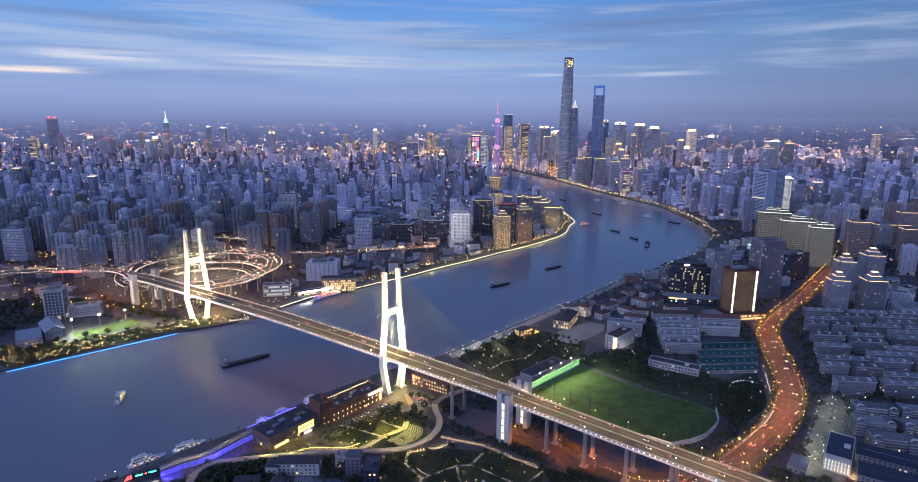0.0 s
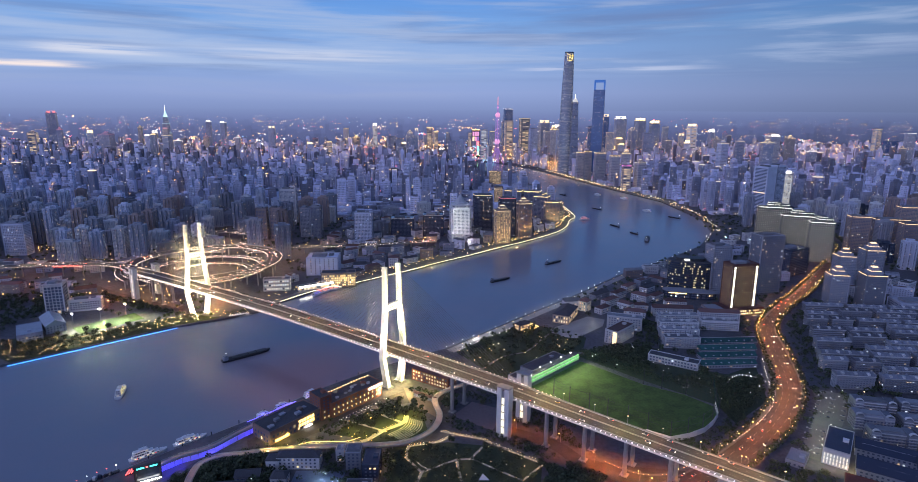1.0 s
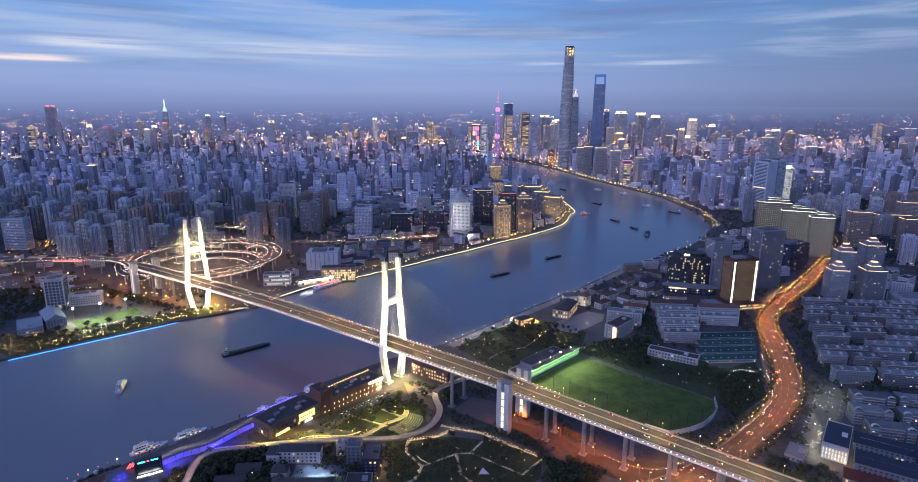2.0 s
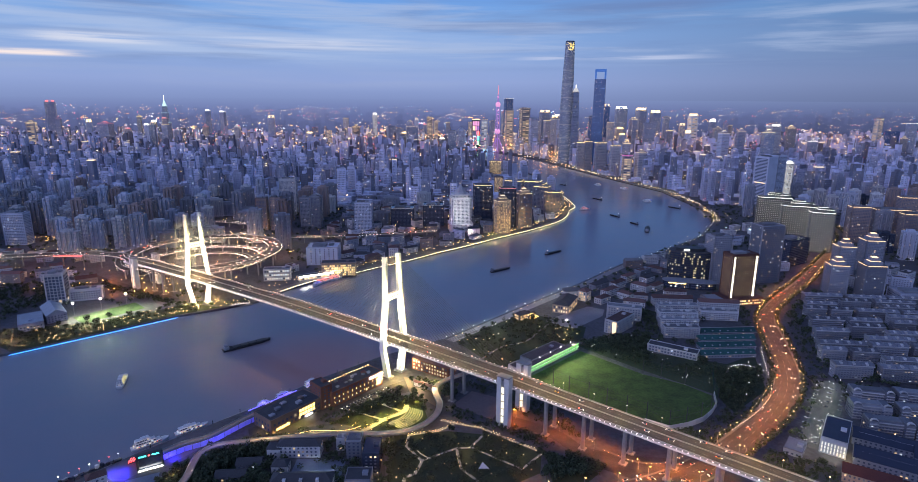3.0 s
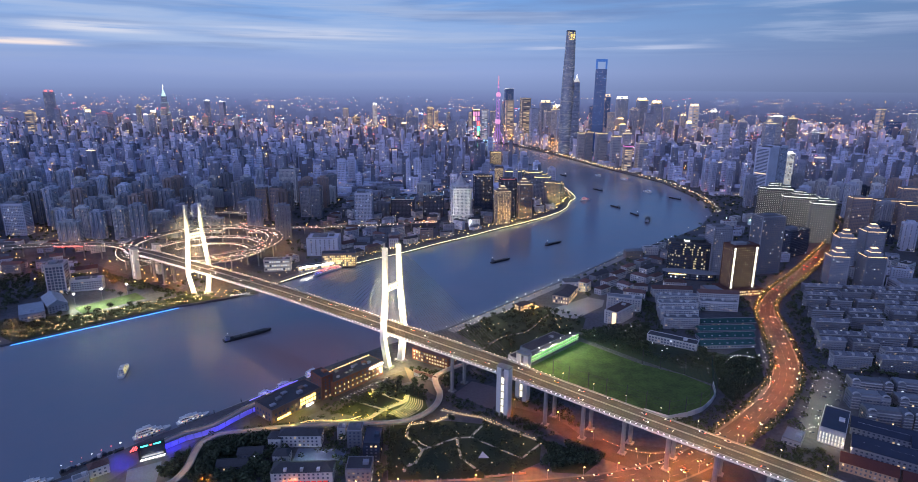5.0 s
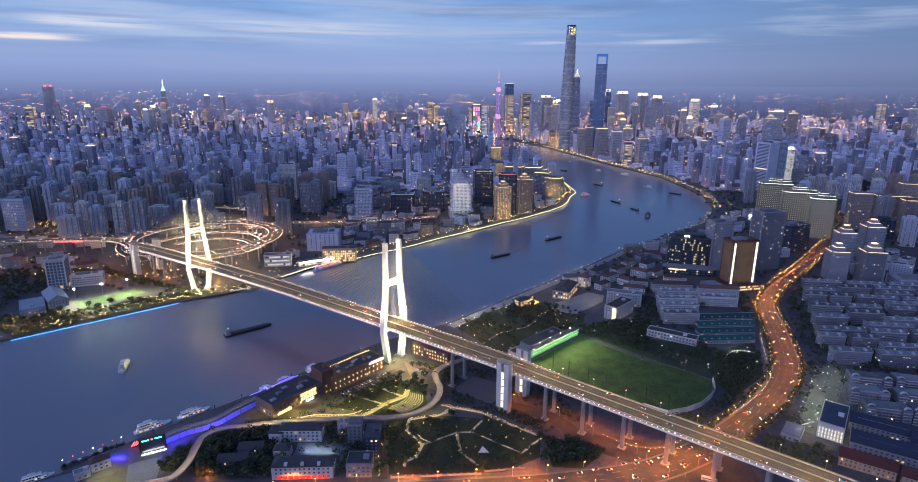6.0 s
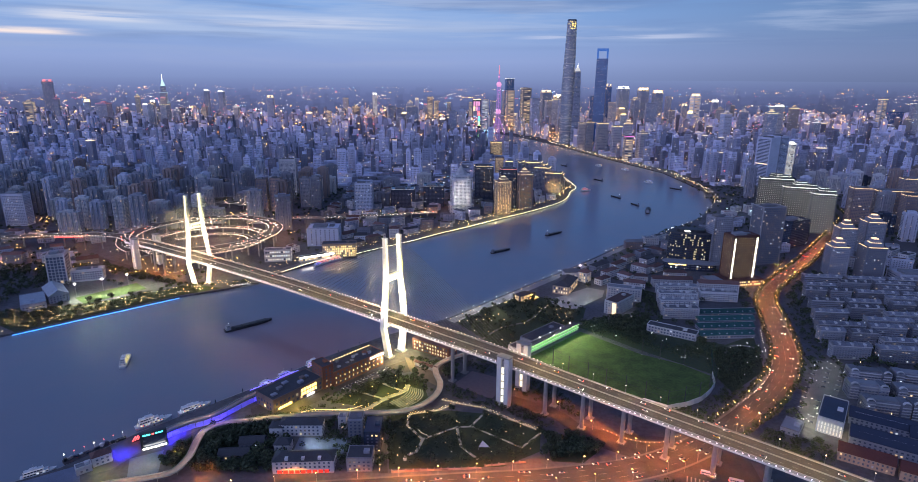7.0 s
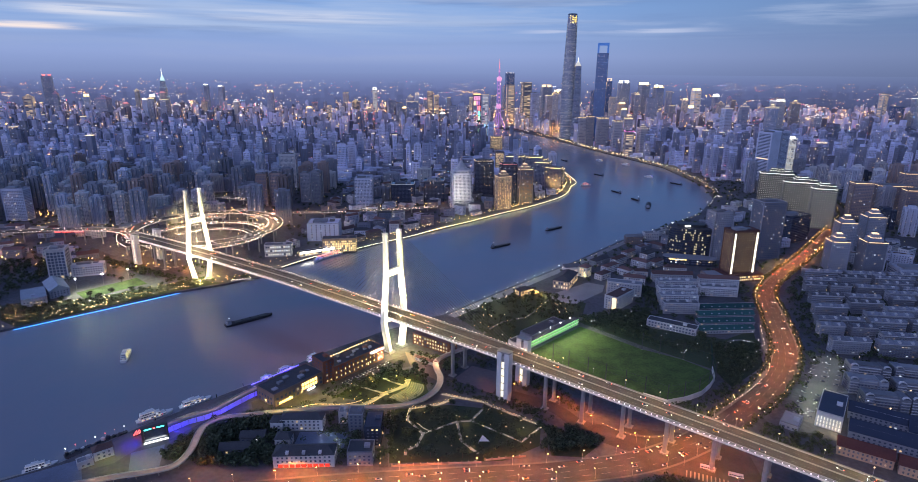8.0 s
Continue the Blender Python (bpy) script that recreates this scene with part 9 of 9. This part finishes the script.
# junction below the bridge: asphalt, crossing, buses
patch("junction", "wide asphalt junction below the bridge", [(118, 505), (150, 492), (226, 482), (262, 450), (256, 402), (222, 404), (186, 440), (150, 458), (128, 472)], asphalt, 0.035)
for k in range(11):
    p = Vector((196, 425, LAND + 0.11)).lerp(Vector((226, 412, LAND + 0.11)), k / 10)
    o = Shape().box(0, 0, -0.03, 1.1, 9, 0.06).make("stripe", paint_white, bpy.data.objects["road_loop"])
    o.matrix_basis = pose(p.x, p.y, p.z, 0, 0, -22)
    if k == 5:
        lamp_light("junction_light", (p.x, p.y, LAND + 13), 24000, ORANGE, 1.5)


def bus(x, y, turn, label):
    ob = thing("city_bus", label, "bus", (x, y, LAND + 0.1), turn)
    Shape().box(0, 0, 0.4, 11.5, 2.5, 2.7).make("body", hull_white, ob)
    tagged(Shape().panes(rect(0, 0, 11.5, 2.5), 1.5, 2.9, 1.7, 1.3, 1.5, 1.0, 0.04).make("glazing", dark_glass, ob), kind="stuff")
    Shape().box(0, 0, 3.1, 10.5, 2.1, 0.3).make("roof_pod", hull_white, ob)
    for sx in (-3.6, 3.6):
        for sy in (-1.15, 1.15):
            Shape().tube((sx, sy - 0.15, 0.45), (sx, sy + 0.15, 0.45), 0.48, 10).make("wheel", rubber, ob)
    for sy in (-0.9, 0.9):
        Shape().box(5.8, sy, 0.7, 0.15, 0.4, 0.3).make("headlight", head_glow, ob)
        Shape().box(-5.8, sy, 0.9, 0.15, 0.4, 0.3).make("taillight", tail_glow, ob)


bus(216, 431, -22, "white city bus waiting below the bridge")
bus(236, 421, -22, "white city bus at the crossing")
for x, y, pw in ((150, 480, 13000), (190, 470, 15000), (225, 450, 15000), (120, 515, 11000), (60, 545, 8000), (250, 425, 12000)):
    lamp_light("junction_light", (x, y, LAND + 12), pw * 1.9, ORANGE, 1.5)


def light_row(name, label, points, gap, side, material, size, z, seed):
    """Lamps at even steps along a line, with their posts."""
    rnd = random.Random(seed)
    path = smooth_path([(x, y, LAND) for x, y in points], gap)
    bulbs, posts = Shape(), Shape()
    for p in offset(path, side):
        q = (p.x + rnd.uniform(-0.4, 0.4), p.y + rnd.uniform(-0.4, 0.4))
        bulbs.ball((q[0], q[1], LAND + z), size * rnd.uniform(0.8, 1.15), 3, 6)
        posts.tube((q[0], q[1], LAND - 0.2), (q[0], q[1], LAND + z), 0.07, 4)
    ob = tagged(bulbs.make(name, material), label, "lights", kind="stuff")
    tagged(posts.make("lamp_posts", dark_steel, ob), kind="stuff")


light_row("promenade_lights", "white lamps in a row along the east promenade", EAST[7:14], 22, 3, white_glow, 0.34, 4, 81)
light_row("promenade_lights", "second row of warm lamps of the east promenade", EAST[7:13], 18, 11, warm_glow, 0.3, 4, 82)
light_row("promenade_lights", "lamps in a row along the far east bank", EAST[13:19], 24, 5, warm_glow, 0.62, 6, 83)
light_row("promenade_lights", "white lamps along the far east bank", EAST[13:19], 34, 14, white_glow, 0.7, 6, 84)
light_row("street_lights", "warm lamps in a row along the west riverside street", WEST[6:21], 14, -17, warm_glow, 0.45, 7, 85)
light_row("street_lights", "second row of warm lamps of the west riverside street", WEST[6:21], 19, -30, gold_glow, 0.7, 6, 86)
light_row("street_lights", "lamps on the upstream west promenade", WEST[0:7], 14, -6, warm_glow, 0.45, 3, 87)
light_row("wharf_lights", "small red and white wharf lamps", [(-300, 490), (-262, 528)], 16, -5, red_glow, 0.35, 3, 88)
patch("wharf_court", "paved quay court behind the pontoon", [(-328, 442), (-308, 478), (-285, 462), (-300, 432), (-316, 424)], paving, 0.03)
patch("wharf_walk", "paved walk between the wharf and the brick buildings", [(-286, 470), (-232, 545), (-214, 548), (-268, 466)], paving, 0.045)

LANES = [[(p.x, p.y) for p in main_path[::3]], [(p.x, p.y) for p in loop_path[::2]]]


def planted(outline, count):
    return [p for p in wood_spots(outline, count) if path_distance(p, LANES[0]) > 19 and path_distance(p, LANES[1]) > 11 and path_distance(p, BOARDWALK) > 7.5]


undergrowth("shrubbery", "dark shrubs and young trees below the bridge", planted([(20, 640), (60, 600), (120, 560), (200, 520), (262, 480), (290, 545), (255, 545), (215, 528), (180, 552), (110, 622), (70, 650)], 420), 91)
undergrowth("shrubbery", "dark shrubs and young trees beside the lit park", planted([(-68, 520), (-10, 530), (30, 560), (90, 520), (118, 490), (80, 488), (60, 450), (-60, 440)], 90), 92)
undergrowth("shrubbery", "dark shrubs between the white houses and the boardwalk", planted([(-262, 432), (-240, 505), (-190, 500), (-70, 512), (-66, 434), (-120, 452), (-190, 434)], 190), 93)
undergrowth("shrubbery", "dark shrubs of the terraced garden", planted([(-135, 530), (-85, 612), (-40, 595), (-25, 560), (-30, 530), (-70, 522)], 26), 94)
undergrowth("shrubbery", "dark planting beside the driving range", planted([(290, 545), (330, 600), (368, 640), (395, 716), (340, 690), (300, 640), (296, 580), (262, 545)], 360), 95)
undergrowth("shrubbery", "dark planting north of the driving range", planted([(165, 745), (250, 790), (300, 735), (345, 700), (300, 640), (230, 680), (172, 738)], 320), 96)
undergrowth("shrubbery", "roadside trees south of the junction", planted([(100, 415), (128, 402), (200, 402), (190, 425), (150, 426), (112, 424)], 120), 97)
undergrowth("shrubbery", "hedges and trees along the east side of the road", planted([(400, 612), (436, 660), (460, 720), (500, 830), (545, 920), (560, 930), (475, 740), (440, 640), (410, 604)], 240), 98)
undergrowth("shrubbery", "dark planting of the riverside park", planted([(-5, 748), (100, 878), (150, 850), (185, 812), (172, 765), (75, 668), (40, 690)], 170), 99)
undergrowth("shrubbery", "trees round the buildings by the car park", planted([(300, 505), (330, 500), (350, 470), (330, 440), (300, 450), (280, 480)], 120), 90)
patch("court_bridge", "brown paved sports court below the bridge", [(-6, 582), (16, 614), (52, 596), (42, 548)], court_paving, 0.045)
sail = thing("shade_sail", "small white three-cornered shade sail in the park", "canopy", (24, 466, LAND))
sh = Shape()
sh.v = [(-5, -2, 3.0), (5, -1, 2.4), (-1, 5, 5.0), (-5, -2, 2.9), (5, -1, 2.3), (-1, 5, 4.9)]
sh.f = [(0, 1, 2), (5, 4, 3), (0, 3, 4, 1), (1, 4, 5, 2), (2, 5, 3, 0)]
sh.make("cloth", hull_white, sail)
for x, y, z in ((-5, -2, 3.0), (5, -1, 2.4), (-1, 5, 5.0)):
    Shape().tube((x, y, -0.3), (x, y, z), 0.09, 5).make("pole", steel, sail)

# yellow-lit rail of the boardwalk beside the garden
strip_ob = thing("rail_light_line", "yellow light strip along the boardwalk railing", "light line")
strip_path = smooth_path([(-166, 509, LAND + 3.4), (-150, 523, LAND + 3.4), (-113, 525, LAND + 3.4), (-99, 533, LAND + 3.4)], 5)
for a, c in zip(strip_path, strip_path[1:]):
    Shape().tube(a, c, 0.18, 5).make("led_tube", soft_gold, strip_ob)
for p in strip_path[1::3]:
    lamp_light("rail_yellow_light", (p.x, p.y, LAND + 6), 5200, (1.0, 0.66, 0.10), 0.8, 140)
for x, y in ((-48, 506), (-34, 474), (-46, 452), (-20, 488), (2, 480), (12, 458), (40, 482), (72, 482), (20, 514), (-20, 530), (30, 530), (60, 508)):
    lamp_light("park_path_light", (x, y, LAND + 4.5), 900, (1.0, 0.62, 0.32), 0.6, 130, 0.8)
light_row("street_lights", "warm lamps along the lane by the park", [(-75, 516), (-70, 468), (-64, 430)], 9, 3, warm_glow, 0.3, 4, 111)
light_row("street_lights", "warm lamps on the other side of the lane", [(-79, 516), (-75, 468), (-70, 430)], 13, -3, warm_glow, 0.26, 4, 112)
for y in (440, 458, 476, 494, 510):
    lamp_light("lane_light", (-70 - (y - 440) * 0.07, y, LAND + 6), 1700, (1.0, 0.56, 0.26), 0.8, 140)


def park_wall(points):
    """A low plastered wall with piers between the park and the road."""
    ob = thing("park_wall", "low pale wall with piers lit orange beside the road", "wall")
    for (xa, ya), (xb, yb) in zip(points, points[1:]):
        n = max(1, round(math.hypot(xb - xa, yb - ya) / 6))
        turn = math.degrees(math.atan2(yb - ya, xb - xa))
        for k in range(n):
            x, y = xa + (xb - xa) * (k + 0.5) / n, ya + (yb - ya) * (k + 0.5) / n
            Shape().box(x, y, LAND - 0.3, 5.2, 0.4, 2.0, turn).make("wall_panel", brown_wall, ob)
            x, y = xa + (xb - xa) * k / n, ya + (yb - ya) * k / n
            Shape().box(x, y, LAND - 0.3, 0.8, 0.8, 3.1, turn).make("wall_pier", brown_wall, ob)


park_wall([(-57, 431), (-20, 434), (21, 437)])
park_wall([(24, 440), (61, 446)])


def range_net(masts, top, gap):
    """A net of thin cords between the masts."""
    sh = Shape()
    for (xa, ya), (xb, yb) in zip(masts, masts[1:]):
        n = max(1, int(math.hypot(xb - xa, yb - ya) / gap))
        for k in range(n):
            x, y = xa + (xb - xa) * k / n, ya + (yb - ya) * k / n
            sh.tube((x, y, LAND + 0.5), (x, y, LAND + top), 0.05, 3)
        for k in range(int(top / gap)):
            sh.tube((xa, ya, LAND + 1 + k * gap), (xb, yb, LAND + 1 + k * gap), 0.05, 3)
    tagged(sh.make("range_net", net_mat), "dark green cord net round the driving range", "net", kind="stuff")


range_net([(273, 568), (287, 584), (293, 607), (270, 634), (246, 648), (228, 660), (200, 694), (168, 736)], 19.5, 1.5)
range_net([(248, 648), (262, 684), (298, 676), (312, 656), (293, 607)], 14, 1.5)
for x, y in ((262, 684), (298, 676), (312, 656)):
    mast = thing("net_mast", "tall dark steel net mast", "mast", (x, y, LAND), 0, "net masts round the range")
    Shape().tube((0, 0, -0.5), (0, 0, 15), 0.4, 6, 0.3).make("pole", dark_steel, mast)

# planting of the west bank, off the street and the pitch
STREET_WEST = [(p.x, p.y) for p in west_street[::2]]
PITCH = [(-598, 838), (-534, 916), (-496, 882), (-561, 806)]
DECK_LINE = [(-60, 640), (-640, 1075)]


def west_planted(outline, count):
    return [p for p in wood_spots(outline, count) if path_distance(p, STREET_WEST) > 12 and path_distance(p, DECK_LINE) > 20 and not inside(p, PITCH)]


random.seed(101)
woods("park_trees", "dark trees of the west bank park", west_planted([(-840, 880), (-800, 985), (-720, 1030), (-660, 990), (-640, 930), (-690, 880), (-680, 790), (-760, 820)], 300), 121)
woods("park_trees", "dark trees between the pitch and the ramps", west_planted([(-640, 990), (-600, 960), (-540, 925), (-450, 890), (-400, 905), (-430, 950), (-520, 1000), (-620, 1040)], 240), 122)
undergrowth("shrubbery", "clipped shrubs of the west promenade", west_planted(WB, 420), 123)
undergrowth("shrubbery", "shrubs and small trees along the brick buildings", planted([(-210, 508), (-165, 520), (-125, 566), (-88, 592), (-60, 612), (-70, 622), (-135, 585), (-190, 535)], 120), 124)
woods("park_trees", "garden trees under yellow lamps", planted([(-150, 530), (-120, 560), (-95, 585), (-70, 600), (-52, 585), (-66, 572), (-100, 560), (-128, 532)], 14), 125)
woods("park_trees", "trees between the sheds and the boardwalk", planted([(-262, 432), (-236, 500), (-180, 498), (-178, 432)], 90), 126)
woods("park_trees", "dark trees inside the road loop", planted([(84, 448), (84, 486), (118, 484), (134, 462), (112, 446)], 50), 127)
woods("park_trees", "dark trees of the riverside park", planted([(-5, 748), (100, 878), (150, 850), (185, 812), (172, 765), (75, 668), (40, 690)], 40), 128)
woods("park_trees", "dark trees north of the driving range", planted([(165, 745), (250, 790), (300, 735), (345, 700), (320, 690), (250, 700), (190, 745)], 120), 129)
woods("street_trees", "roadside trees tinted by the orange lamps", planted([(300, 500), (340, 540), (380, 600), (412, 660), (436, 690), (446, 660), (400, 596), (350, 520), (318, 490)], 60), 130)


def open_spots(outline, count, clear=()):
    """Places inside an outline, clear of the boxes given as (x, y, half width, half depth, turn)."""
    xs, ys = [p[0] for p in outline], [p[1] for p in outline]
    out = []
    for _ in range(count * 8):
        p = (random.uniform(min(xs), max(xs)), random.uniform(min(ys), max(ys)))
        if len(out) == count or not inside(p, outline) or path_distance(p, BOARDWALK) < 7 or path_distance(p, LANES[0]) < 17 or path_distance(p, LANES[1]) < 11:
            continue
        if any(inside(p, rect(x, y, 2 * a, 2 * b, t)) for x, y, a, b, t in clear):
            continue
        out.append(p)
    return out


BRICK = [(-122, 610, 40, 16, 49), (-179, 556, 36, 19, 52), (-150, 582, 12, 15, 45), (-30, 664, 32, 13, -33), (-38, 622, 19, 6, -33), (-78, 649, 12, 12, 0), (-89, 652, 10, 10, 0)]
HOUSES = [(-149, 490, 23, 10, 1), (-172, 487, 9, 9, 1), (-159, 462, 10, 9, 1), (-133, 437, 29, 11, 3), (-78, 474, 10, 16, 1), (-97, 490, 10, 11, 1), (-85, 441, 14, 12, 1), (-112, 500, 7, 8, 1), (-190, 470, 14, 9, 5), (-200, 452, 16, 9, 5), (-127, 465, 26, 18, 0)]
random.seed(131)
undergrowth("shrubbery", "shrubs and small trees before the brick buildings", open_spots([(-212, 512), (-166, 520), (-128, 556), (-104, 580), (-66, 616), (-60, 604), (-84, 578), (-122, 546), (-160, 512)], 70, BRICK), 132)
woods("park_trees", "trees round the terraced garden", open_spots([(-140, 540), (-104, 584), (-66, 622), (-44, 606), (-60, 588), (-92, 570), (-126, 536)], 14, BRICK), 133)
woods("park_trees", "trees on the court below the bridge tower", open_spots([(-60, 640), (-20, 634), (-2, 640), (4, 612), (-8, 590), (-44, 606)], 26, BRICK), 134)
woods("park_trees", "trees between the white houses", open_spots([(-262, 436), (-236, 500), (-180, 500), (-84, 508), (-84, 456), (-110, 428), (-215, 428)], 130, HOUSES), 135)
undergrowth("shrubbery", "shrubs round the white houses", open_spots([(-250, 436), (-232, 494), (-180, 500), (-84, 508), (-66, 500), (-70, 432), (-215, 428)], 160, HOUSES), 136)
for k in range(15):
    for row in range(2):
        if random.random() < 0.15:
            continue
        p = Vector((-126, 571, 0)).lerp(Vector((-84, 619, 0)), k / 14) + Vector((6.0, -5.2, 0)) * row
        copy_thing(CARS[2], pose(p.x, p.y, LAND + 0.06, 0, 0, 139 + random.uniform(-4, 4)))
light_row("street_lights", "small white lamps over the parked cars", [(-124, 566), (-82, 613)], 8, 0, white_glow, 0.26, 4, 137)
undergrowth("shrubbery", "low planting below the bridge piers", open_spots([(-18, 570), (-8, 600), (10, 640), (60, 604), (112, 562), (128, 520), (84, 500), (50, 524), (2, 550)], 220, [(20, 588, 34, 22, -33)]), 138)
undergrowth("shrubbery", "hedges of the winding park", open_spots([(-56, 516), (-10, 524), (30, 524), (72, 490), (60, 452), (-50, 440)], 120), 139)
# cars waiting on the junction
for x, y, a in ((163, 459, 205), (161, 453, 20), (149, 452, 25), (208, 477, 40), (134, 444, 15), (122, 444, 190), (107, 439, 10), (60, 432, 8), (24, 424, 188), (-30, 418, 6), (185, 462, 200), (238, 468, 42), (90, 432, 190)):
    copy_thing(CARS[0], pose(x, y, LAND + 0.12, 0, 0, a))

# two green-white floodlights of a court beside the river
court_glow = lamp_mat("court_lamp", (0.55, 1.0, 0.72), 14)
for x, y in ((688, 1467), (737, 1440)):
    mast = thing("floodlight_mast", "slim mast with green-white floodlights over a court", "light mast", (x, y, LAND), 0, "court floodlights")
    Shape().tube((0, 0, -0.5), (0, 0, 14), 0.25, 6, 0.15).make("pole", steel, mast)
    Shape().ball((0, 0, 14.6), 1.2, 4, 8, 0.8).make("floodlight", court_glow, mast, "bright green-white floodlight")
    lamp_light("court_light", (x, y, LAND + 16), 60000, (0.45, 1.0, 0.75), 1.0, 130)

# trees and small lamps close along both kerbs of the main road
random.seed(151)
for side in (-1, 1):
    verge = []
    for p, c in zip(offset(main_path, side * 17.0), main_path):
        if p.x > 230 and p.y > 480:
            draw_in = 4.0 * max(0.0, min(1.0, (c.y - 800) / 70))
            q = p.lerp(c, draw_in / 17.0)
            verge.append((q.x + random.uniform(-0.8, 0.8), q.y + random.uniform(-0.8, 0.8)))
    woods("street_trees", "row of street trees along the kerb of the main road", verge, 152 + side)
    light_row("street_lights", "small warm lamps between the street trees", verge[::9] + verge[-1:], 11, 0, warm_glow, 0.3, 6.5, 155 + side)
